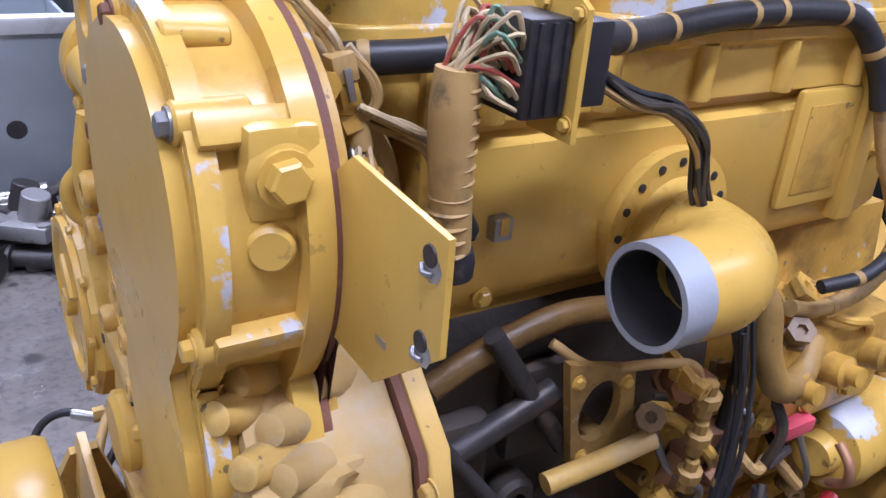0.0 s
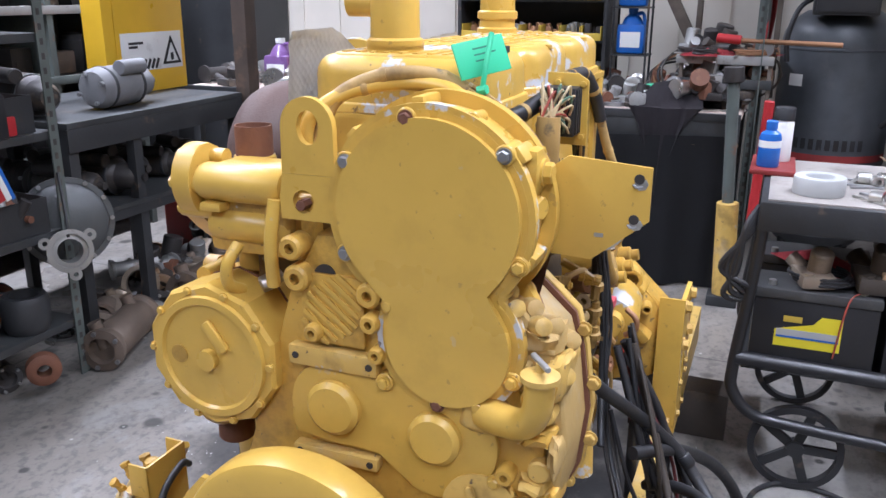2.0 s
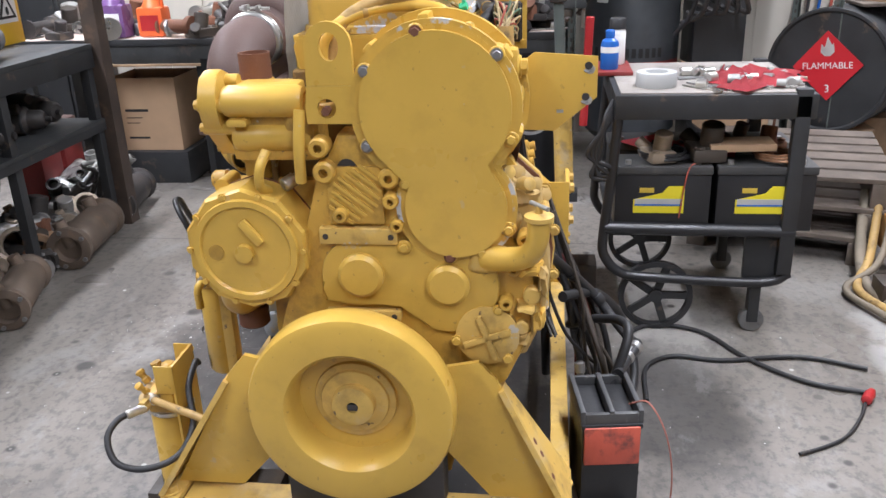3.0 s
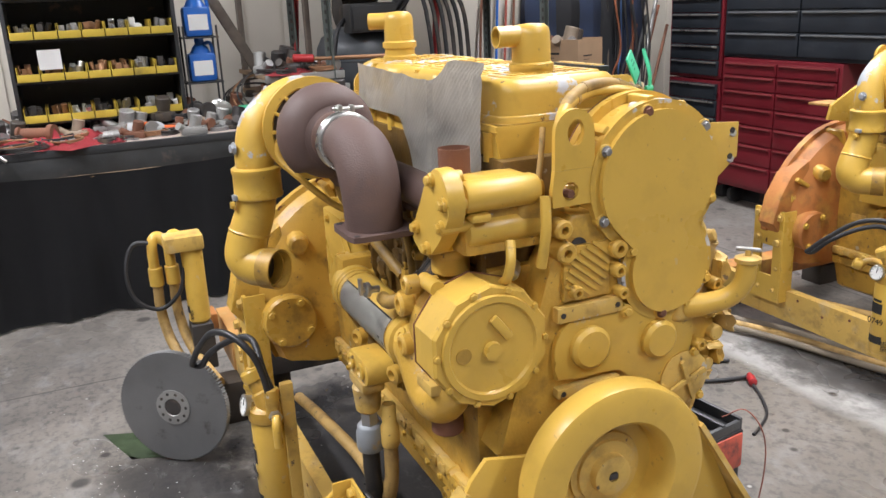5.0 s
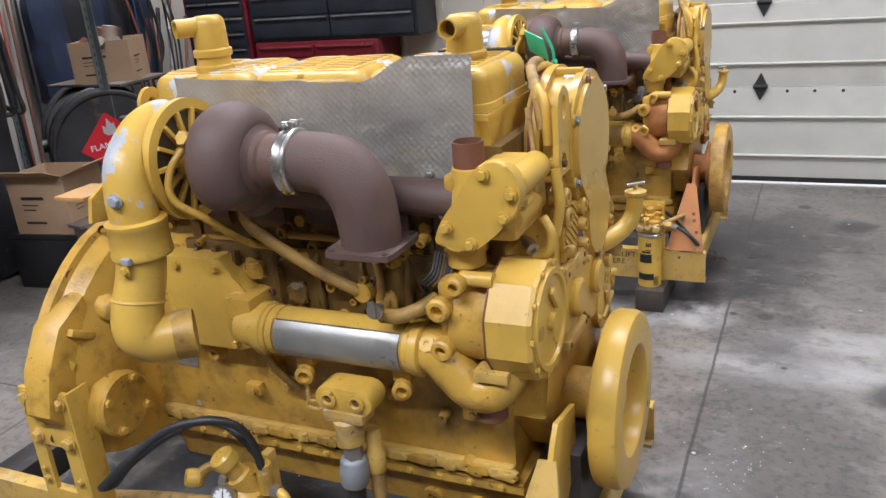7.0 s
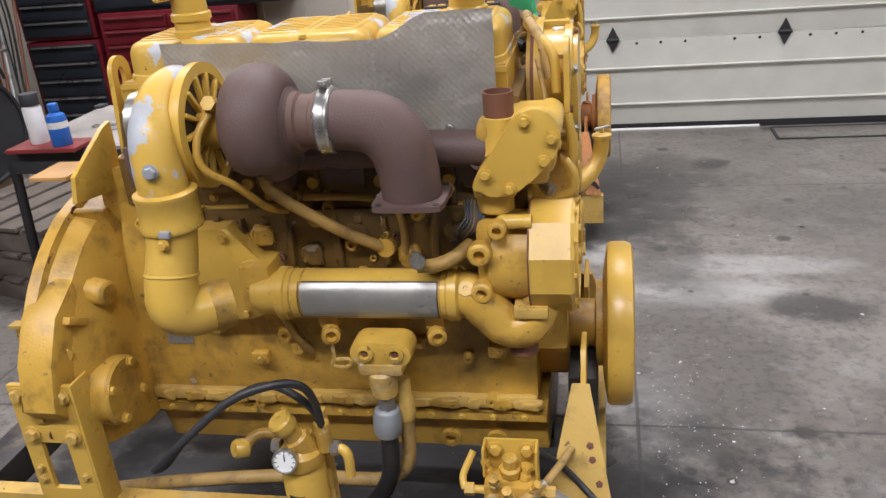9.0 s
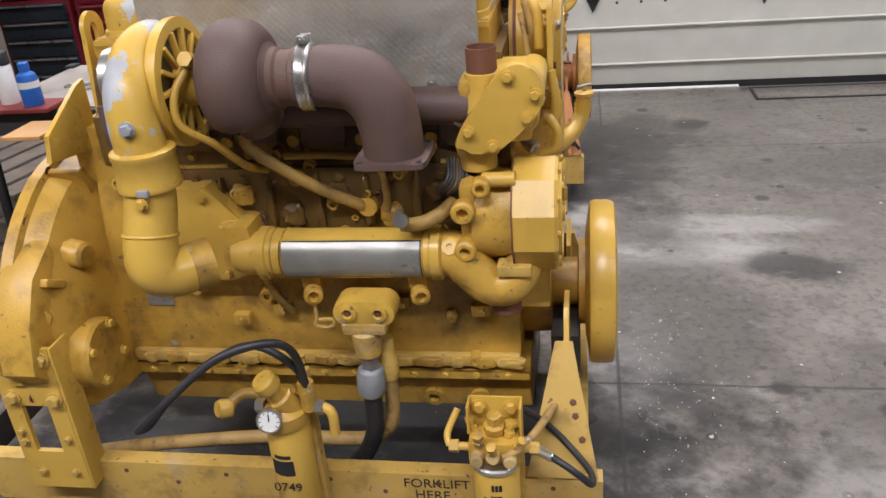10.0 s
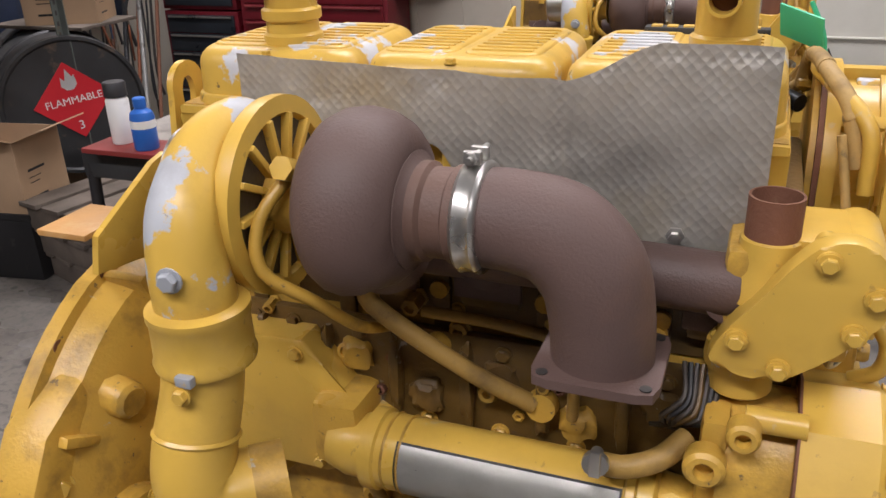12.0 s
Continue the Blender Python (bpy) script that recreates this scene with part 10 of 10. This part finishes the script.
def trough():
    t = thing("wash_trough", (-0.2, -2.8, 0), "pale blue-grey steel wash trough with a drain hole", "wash trough")
    pale = material("pale blue-grey paint", (0.36, 0.40, 0.42), 0.45, vary=0.08, stain=(0.12, 0.115, 0.11), amount=0.3, stain_size=3, sharp=0.3)
    x0, x1, y0, y1 = -0.50, 1.6, -3.2, -2.42
    part("front", box(B(), (x0, y1 - 0.015, 0.16), (x1, y1, 0.74), 0.004), pale, t)
    for xa in (x0, x1 - 0.015):
        part("side", box(B(), (xa, y0, 0.16), (xa + 0.015, y1 - 0.016, 0.74), 0.003), pale, t)
    part("back", box(B(), (x0, y0 - 0.016, 0.16), (x1, y0 - 0.001, 0.74), 0.003), pale, t)
    part("bottom", box(B(), (x0 + 0.016, y0, 0.16), (x1 - 0.016, y1 - 0.016, 0.18)), pale, t)
    part("rim", box(B(), (x0 - 0.02, y1 - 0.05, 0.741), (x1 + 0.02, y1 + 0.03, 0.80), 0.01), white_paint, t, "pale rolled rim")
    for x in (x0 + 0.05, x1 - 0.05):
        for y in (y0 + 0.05, y1 - 0.06):
            part("leg", box(B(), (x - 0.025, y - 0.025, 0), (x + 0.025, y + 0.025, 0.1595)), dark_steel, t)
    # Drain hole is a dark disc, its shade painted.
    lathe(b := B(), [(0.035, 0), (0.033, 0.002), (0, 0.0022)], (-0.24, y1, 0.40), (0, 1, 0), 20)
    part("drain_hole", b, iron_and_hole_shade, t)
    for x in (-0.30, 0.0):
        part("hose", tube(B(), [(x, y0 + 0.1, 0.79), (x, y0 - 0.1, 1.3), (x + 0.02, y0 - 0.2, 1.8)], 0.015, 8), dark_steel, t)


trough()
random.seed(8)
tool_bits(34, -0.55, 0.35, -2.40, -2.05, 0.0, ["casting", "gear", "casting", "pipe"], "hardware before the trough", "used KIND on the floor by the trough", 1.9)
tool_bits(22, -0.5, 0.3, -2.38, -2.15, 0.10, ["casting", "pipe"], "hardware before the trough", "bright KIND heaped by the trough", 1.7)

# ---- north-west corner: fuel drum, boxes, tool chests, compressor ----


def flammable_drum():
    t = thing("fuel_drum", (-3.75, 1.9, 0.3), "black horizontal fuel tank with a red flammable placard", "fuel tank")
    o, d = Vector((-4.30, 2.45, 0.72)), Vector((0.80, -0.60, 0)).normalized()
    o = Vector((-3.40, 1.88, 0.62)) - d * 0.78
    L = 0.78
    lathe(b := B(), [(0, 0), (0.30, 0.0), (0.33, 0.01), (0.34, 0.03), (0.33, 0.05), (0.33, L * 0.33), (0.338, L * 0.34), (0.33, L * 0.35), (0.33, L * 0.66), (0.338, L * 0.67), (0.33, L * 0.68), (0.33, L - 0.03), (0.34, L - 0.02), (0.335, L), (0.32, L), (0.31, L - 0.012), (0, L - 0.010)], o, d, 56)
    part("shell", b, dark_steel, t)
    p = o + d * (L - 0.006)
    u, v, w = basis(d)
    # placard on its point, leaning with the tank end
    a = radians(6)
    uu, vv = u * math.cos(a) + v * math.sin(a), -u * math.sin(a) + v * math.cos(a)
    s = 0.188
    c = p + u * 0.0 + v * 0.03
    b = B()
    q = [c + uu * s, c + vv * s, c - uu * s, c - vv * s]
    vs = [b.verts.new(x) for x in q] + [b.verts.new(x + d * 0.003) for x in q]
    for f in ((3, 2, 1, 0), (4, 5, 6, 7), (0, 1, 5, 4), (1, 2, 6, 5), (2, 3, 7, 6), (3, 0, 4, 7)):
        b.faces.new([vs[k] for k in f])
    pl = part("placard", b, sign_red, t, "red diamond placard reading FLAMMABLE 3")
    M = Matrix((uu, vv, d)).transposed().to_4x4()
    words("FLAMMABLE", 0.050, Matrix.Translation(c + d * 0.0038) @ M, white_paint, pl, "white word FLAMMABLE")
    words("3", 0.06, Matrix.Translation(c + d * 0.0038 - vv * 0.125) @ M, white_paint, pl, "white figure 3")
    fl = [(0.0, 0.045), (0.018, 0.01), (0.026, 0.02), (0.03, -0.02), (0.012, -0.038), (-0.012, -0.038), (-0.03, -0.02), (-0.026, 0.015), (-0.012, 0.0)]
    b = B()
    vs = [b.verts.new(c + vv * 0.100 + uu * x * 1.25 + vv * y * 1.25 + d * 0.0036) for x, y in fl]
    b.faces.new(vs)
    bmesh.ops.solidify(b, geom=b.faces[:], thickness=0.0006)
    part("flame_sign", b, white_paint, pl)
    for k in (0.15, 0.6):
        e = o + d * (L * k)
        part("cradle", box(B(), (e.x - 0.30, e.y - 0.10, 0.0), (e.x + 0.30, e.y + 0.10, 0.31), 0.01), wood, t)
    part("bung", cyl(B(), o + d * 0.3 - u * 0.36, o + d * 0.3 - u * 0.30, 0.04, seg=14), iron_and_hole_shade, t)
    return t


flammable_drum()
open_box(-3.36, 1.38, 0.3155, 0.36, 0.30, 0.315, "open brown cardboard carton with dark print on a battery case", True, radians(8))
bc = thing("battery_case", (-3.40, 1.42, 0), "black plastic battery case with a white sticker", "battery case")
m = Matrix.Translation((-3.40, 1.42, 0)) @ Matrix.Rotation(radians(8), 4, "Z")
part("case", box(B(), (-0.22, -0.20, 0), (0.22, 0.20, 0.285), 0.012, m), black_plastic, bc)
part("lid", box(B(), (-0.225, -0.205, 0.2855), (0.225, 0.205, 0.3145), 0.006, m), black_plastic, bc)
part("sticker", prism(B(), [(-0.155, 0.16), (-0.095, 0.17), (-0.11, 0.25), (-0.135, 0.255)], "x", 0.2202, 0.2212), white_paint, bc).matrix_basis = m
solo("plank", box(B(), (-4.0, 2.02, 0.957), (-3.40, 2.42, 0.974), 0.003), pallet_wood, "short board laid across the fuel tank", "plank")
open_box(-3.64, 2.22, 0.975, 0.36, 0.30, 0.24, "cardboard box of rags standing on a board over the fuel tank", False, radians(25))
random.seed(21)
tool_bits(8, -3.74, -3.54, 2.14, 2.30, 1.14, ["rag", "rag", "casting"], "rags in the carton", "crumpled KIND in the carton", 1.5)


def pallet(x, y, z, turn):
    t = thing("pallet", (x, y, z), "weathered wooden pallet on the floor", "pallet", "pallets")
    m = Matrix.Translation((x, y, z)) @ Matrix.Rotation(turn, 4, "Z")
    for k in range(6):
        a = -0.45 + k * 0.155
        part("board", box(B(), (a, -0.4, 0.105), (a + 0.12, 0.4, 0.125), 0.003, m), pallet_wood, t)
    for yy in (-0.38, -0.04, 0.30):
        part("bearer", box(B(), (-0.45, yy, 0.0), (0.45, yy + 0.08, 0.104), 0.004, m), pallet_wood, t)


for k in range(3):
    pallet(-2.66, 1.54, 0.127 * k, radians(-20 + 4 * k))


def tool_chest(x0, x1, y, z0, rows, mats, label, cols=2, handle=steel):
    """A bank of drawers facing south, with bright edge pulls."""
    h = sum(rows)
    t = thing("tool_chest", ((x0 + x1) / 2, y, z0), label, "tool chest", "tool chests")
    part("case", box(B(), (x0, y, z0), (x1, 3.64, z0 + h + 0.04), 0.006), mats[0], t)
    w = (x1 - x0 - 0.04) / cols
    for c in range(cols):
        z = z0 + 0.02
        for r in rows:
            xa = x0 + 0.02 + c * w
            d = part("drawer", box(B(), (xa + 0.006, y - 0.014, z + 0.004), (xa + w - 0.006, y - 0.001, z + r - 0.004), 0.003), mats[1], t)
            part("pull", box(B(), (xa + 0.02, y - 0.026, z + r - 0.022), (xa + w - 0.02, y - 0.0145, z + r - 0.010), 0.003), handle, d)
            z += r
    return t


black_chest = material("black chest paint", (0.018, 0.022, 0.028), 0.35, vary=0.2)
red_dark = material("dark red chest paint", (0.13, 0.010, 0.016), 0.35, vary=0.15)
dark_pull = material("dark red pull", (0.17, 0.03, 0.032), 0.35)
dull_pull = material("dull steel pull", (0.22, 0.23, 0.24), 0.4, 0.6, vary=0.2)
lower = tool_chest(-3.36, -2.36, 3.32, 0.14, [0.16, 0.14, 0.13, 0.12, 0.11, 0.10, 0.09], (red_dark, red_dark), "dark red steel roller tool chest", 2, dark_pull)
tool_chest(-3.38, -2.06, 3.34, 1.035, [0.15, 0.14, 0.13, 0.12, 0.12, 0.12], (black_chest, black_chest), "black steel top chest with dull drawer pulls", 2, dull_pull)
narrow = tool_chest(-3.98, -3.42, 3.36, 0.10, [0.12] * 6, (red_dark, black_chest), "narrow tool cabinet with pale drawer pulls", 1)
tool_chest(-3.98, -3.42, 3.36, 0.87, [0.11] * 7, (red_dark, black_chest), "upper tool cabinet with pale drawer pulls", 1)
for x in (-3.28, -2.86, -2.45):
    lathe(b := B(), [(0.05, -0.02), (0.065, -0.016), (0.065, 0.016), (0.05, 0.02)], (x, 3.42, 0.066), (1, 0, 0), 18)
    part("castor_wheel", b, black_rubber, lower)
part("plinth", box(B(), (-3.34, 3.5, 0.0), (-2.38, 3.62, 0.139), 0.003), dark_steel, lower)
part("plinth", box(B(), (-3.96, 3.45, 0.0), (-3.44, 3.62, 0.099), 0.003), dark_steel, narrow)


def compressor():
    t = thing("air_compressor", (-3.98, 0.88, 0), "dull blue-grey upright air tank with a control box and hanging hoses", "compressor")
    blue_grey = material("dull blue-grey machine paint", (0.060, 0.066, 0.074), 0.45, 0.1, vary=0.25, bump=0.3, stain=(0.15, 0.14, 0.13), amount=0.42, stain_size=3, sharp=0.4)
    x, y, r = -3.98, 0.88, 0.285
    lathe(b := B(), [(r * 0.7, 0.12), (r, 0.20), (r, 1.18), (r * 0.97, 1.24), (r * 0.86, 1.30), (r * 0.62, 1.345), (r * 0.3, 1.365), (0, 1.37)], (x, y, 0), (0, 0, 1), 56)
    tk = part("tank", b, blue_grey, t)
    for z in (0.58, 1.16):
        lathe(b := B(), [(r, z - 0.008), (r + 0.004, z - 0.004), (r + 0.004, z + 0.004), (r, z + 0.008)], (x, y, 0), (0, 0, 1), 48)
        part("weld_seam", b, blue_grey, tk)
    part("red_band", wrap(B(), (x, y), r + 0.002, -75, 75, 0.60, 0.635, 24), faded_red, tk, "faded red stripe round the tank")
    for k in range(11):
        part("print_bar", wrap(B(), (x, y), r + 0.003, -52 + k * 8, -47 + k * 8, 0.66, 0.715, 2), black_plastic, tk)
    part("white_sticker", wrap(B(), (x, y), r + 0.002, -52, -35, 0.975, 1.035, 4), white_paint, tk)
    for a in (0.6, 2.2, 3.8, 5.4):
        part("foot", cyl(B(), (x + 0.2 * math.cos(a), y + 0.2 * math.sin(a), 0), (x + 0.2 * math.cos(a), y + 0.2 * math.sin(a), 0.17), 0.03, seg=10), dark_steel, t)
    cb = part("control_box", box(B(), (-3.80, 0.72, 1.33), (-3.66, 1.02, 1.50), 0.01), dark_steel, t, "dark control box on top of the tank")
    part("box_lid", box(B(), (-3.66, 0.735, 1.345), (-3.65, 1.005, 1.485), 0.004), dark_steel, cb)
    part("mount", box(B(), (-3.98, 0.80, 1.36), (-3.79, 0.94, 1.40), 0.004), dark_steel, cb)
    part("motor", lathe(B(), [(0.09, 0), (0.12, 0.01), (0.12, 0.24), (0.09, 0.26), (0.04, 0.27)], (-4.12, 0.78, 1.47), (0, 1, 0), 26), iron_and_hole_shade, t)
    part("air_pipe", tube(B(), [(-3.80, 0.74, 1.42), (-3.72, 0.66, 1.36), (-3.70, 0.62, 1.22), (-3.72, 0.63, 1.10)], 0.013, 10), black_rubber, t)
    for k in range(6):
        part("hose", tube(B(), [(-3.66, 1.16 + 0.04 * k, 1.62), (-3.58, 1.18 + 0.05 * k, 1.42), (-3.56, 1.20 + 0.05 * k, 1.12 - 0.03 * (k % 3)), (-3.60, 1.17 + 0.06 * k, 0.92), (-3.68, 1.10 + 0.03 * k, 0.80 + 0.06 * k)], 0.014, 8), (black_rubber, iron_and_hole_shade)[k % 2], t)
    part("side_box", box(B(), (-4.25, 1.2205, 0.02), (-3.78, 1.52, 1.05), 0.02), dark_steel, t)


compressor()


def press_post():
    t = thing("hydraulic_jack", (-3.04, 0.47, 0), "tall yellow and grey hydraulic jack standing by the bench", "jack")
    part("base", box(B(), (-3.10, 0.40, 0), (-2.98, 0.54, 0.05), 0.004), dark_steel, t)
    part("cylinder", cyl(B(), (-3.04, 0.47, 0.05), (-3.04, 0.45, 0.50), 0.05, seg=24, bev=0.004), yellow_dusty, t)
    part("rod", cyl(B(), (-3.04, 0.45, 0.50), (-3.04, 0.42, 1.05), 0.027, seg=20), green_grey, t)
    part("head", cyl(B(), (-3.04, 0.42, 1.05), (-3.04, 0.415, 1.12), 0.045, seg=20, bev=0.004), iron_and_hole_shade, t)
    part("handle", cyl(B(), (-3.0, 0.56, 0.42), (-3.0, 0.58, 0.98), 0.022, seg=14, bev=0.004), red_paint, t, "red handle")


press_post()


def rack_post():
    t = thing("storage_rack", (-3.9, 0.8, 0), "grey slotted steel rack with boards and boxes", "rack")
    for y in (0.50, 1.9):
        slotted_post(t, -3.42, y, 2.6, green_grey)
        slotted_post(t, -4.2, y, 2.6, green_grey)
    for z in (1.76, 2.05):
        part("board", box(B(), (-4.22, 0.45, z), (-3.40, 1.95, z + 0.03), 0.003), wood, t)
    return t


rack_post()


def board_shelf():
    t = thing("board_shelf", (-3.75, 0.36, 0.98), "rough timber shelf with two boards beside the slotted post", "shelf")
    for z, w in ((1.00, 0.026), (1.115, 0.022)):
        part("board", box(B(), (-4.12, 0.12, z), (-3.40, 0.575, z + w), 0.003), wood, t, "worn timber board")
        part("lip", box(B(), (-3.3995, 0.12, z - 0.016), (-3.388, 0.575, z + w + 0.004), 0.002), (rack_dark, alloy)[z > 1.05], t)
    for y in (0.135, 0.55):
        part("upright", box(B(), (-4.10, y, 0.876), (-4.04, y + 0.03, 1.60), 0.003), pallet_wood, t)
        part("front_post", box(B(), (-3.44, y, 0.876), (-3.402, y + 0.02, 1.114), 0.003), pallet_wood, t)
    m = Matrix.Translation((-3.80, 0.16, 1.16)) @ Matrix.Rotation(radians(28), 4, "X")
    part("brace", box(B(), (-0.015, -0.03, 0.0), (0.015, 0.03, 0.75), 0.003, m), pallet_wood, t, "dark slanting timber brace")


board_shelf()
random.seed(63)
tool_bits(26, -3.66, -3.42, 0.16, 0.54, 1.138, ["casting", "pipe", "wrench", "coil", "rag", "casting"], "parts on the board shelf", "dusty KIND on the board shelf", 1.4)
tool_bits(14, -3.66, -3.43, 0.16, 0.54, 1.027, ["casting", "wrench", "pipe"], "parts on the board shelf", "dusty KIND on the lower board", 1.0)
solo("red_rod", cyl(B(), (-3.44, 0.40, 1.212), (-3.36, 0.86, 1.205), 0.012, seg=10, bev=0.003), copper, "copper-coloured rod lying out from the shelf", "rod")
solo("red_grip", cyl(B(), (-3.455, 0.30, 1.222), (-3.44, 0.415, 1.2135), 0.022, seg=12, bev=0.004), red_paint, "red grip of a tool on the shelf", "grip")
random.seed(31)
for z in (1.791, 2.081):
    tool_bits(30, -4.0, -3.45, 0.55, 1.85, z, ["casting", "pipe", "coil", "gear"], "parts on the high rack", "dusty KIND on the high rack", 2.4)


def wall_shelf(x0, x1, y0, y1, z, label):
    return solo("wall_shelf", box(B(), (x0, y0, z), (x1, y1, z + 0.03), 0.003), wood, label, "shelf")


# coats and hoses on the west wall
cloth_blue = material("dark blue work cloth", (0.018, 0.028, 0.06), 0.9, vary=0.3, bump=0.6, grain=250)
for k in range(5):
    b = B()
    y = 2.45 + k * 0.20
    n, mm = 10, 16
    g = []
    for i in range(n + 1):
        a = 2 * math.pi * i / n
        col = []
        for j in range(mm + 1):
            f = j / mm
            rr = (0.06 + 0.10 * min(1, f * 3)) * (1 + 0.22 * noise.noise(Vector((math.cos(a) * 2, f * 3, k * 5))))
            col.append(b.verts.new((-4.38 + rr * 0.75 * math.cos(a), y + rr * 0.9 * math.sin(a), 1.75 - 0.95 * f)))
        g.append(col)
    for p, q in zip(g, g[1:]):
        for j in range(mm):
            b.faces.new((p[j], q[j], q[j + 1], p[j + 1]))
    solo("work_coat", b, (cloth_blue, cloth_black)[k % 2], "dark work coat hanging on the wall", "coat", "hanging coats")
structure("coat_rail", cyl(B(), (-4.38, 2.3, 1.76), (-4.38, 3.4, 1.76), 0.012, seg=8), dark_steel, "steel coat rail on the west wall")
for k in range(6):
    R = 0.20 + 0.012 * k
    solo("hose_coil", tube(B(), [(-4.574 + 0.014 * (k % 3), 1.25 + R * math.cos(a), 1.72 + R * 1.3 * math.sin(a)) for a in [2 * math.pi * q / 16 for q in range(17)]], 0.013, 8, 3), black_rubber, "black air hose coiled on the wall", "hose", "wall hoses")
for k in range(9):
    y = 1.9 + k * 0.07
    solo("steel_rod", cyl(B(), (-4.42, y, 0.0), (-4.55, y + 0.15, 1.5 + 0.05 * (k % 3)), 0.010, seg=8), (rust, dark_steel, blue_paint, red_wire)[k % 4], "long bar stock leaning on the wall", "bar", "bar stock")
for k in range(4):
    solo("red_bar", cyl(B(), (-4.2, 0.5 + 0.5 * k, 1.10), (-4.25, 0.55 + 0.5 * k, 1.55), 0.025, seg=12, bev=0.005), red_paint, "red handled tool hanging on the rack", "tool", "red tools") if k % 2 == 0 else None


# Cabinet added as a stand-in to darken the corner behind the bench.
def corner_cabinet():
    t = thing("steel_cabinet", (-4.2, -3.4, 0), "tall dark stand-in cabinet filling the corner behind the bench", "cabinet")
    part("body", box(B(), (-4.58, -4.0, 0), (-3.95, -2.85, 2.3), 0.01), dark_steel, t)
    for y in (-3.98, -3.42):
        d = part("door", box(B(), (-3.9495, y + 0.005, 0.06), (-3.93, y + 0.55, 2.26), 0.004), dark_steel, t)
        part("handle", box(B(), (-3.93, y + (0.48 if y < -3.5 else 0.05), 1.05), (-3.91, y + (0.50 if y < -3.5 else 0.07), 1.22), 0.003), alloy, d)


corner_cabinet()


# cords, leads and pipes that hang and lean in the corner before the narrow cabinet
rc = random.Random(73)
cord_blue = material("blue cord", (0.03, 0.07, 0.16), 0.6, vary=0.3)
cord_rust = material("rust-orange cord", (0.22, 0.07, 0.03), 0.6, vary=0.3)
for k in range(15):
    x, y = -4.35 + 0.042 * k + rc.uniform(-0.02, 0.02), 2.98 + rc.uniform(-0.012, 0.012)
    sw = rc.uniform(-0.10, 0.10)
    z1 = rc.uniform(0.25, 0.75)
    solo("hanging_cord", tube(B(), [(x, y, 1.9), (x + sw * 0.5, y - 0.02, 1.5), (x + sw, y + 0.02, 1.1), (x + sw * 0.6, y - 0.03, z1 + 0.2), (x + sw * 0.9, y, z1)], rc.choice((0.006, 0.008, 0.011)), 8), (black_rubber, cord_blue, black_rubber, iron_and_hole_shade, cord_rust, black_rubber, iron_and_hole_shade)[k % 7], "cord hanging in the corner by the tool cabinet", "cord", "hanging cords")
structure("cord_rail", cyl(B(), (-4.599, 2.98, 1.9), (-3.6, 2.98, 1.9), 0.014, seg=8), dark_steel, "steel rail for cords")
for k in range(5):
    x = -3.98 + 0.08 * k
    solo("leaning_pipe", cyl(B(), (x, 2.72, 0.0), (x - 0.28 + 0.05 * (k % 3), 3.25, 1.25 + 0.07 * (k % 4)), 0.012 + 0.004 * (k % 2), seg=10), (rust, dark_steel, cord_rust, alloy)[k % 4], "long pipe leaning in the corner", "pipe", "leaning pipes")
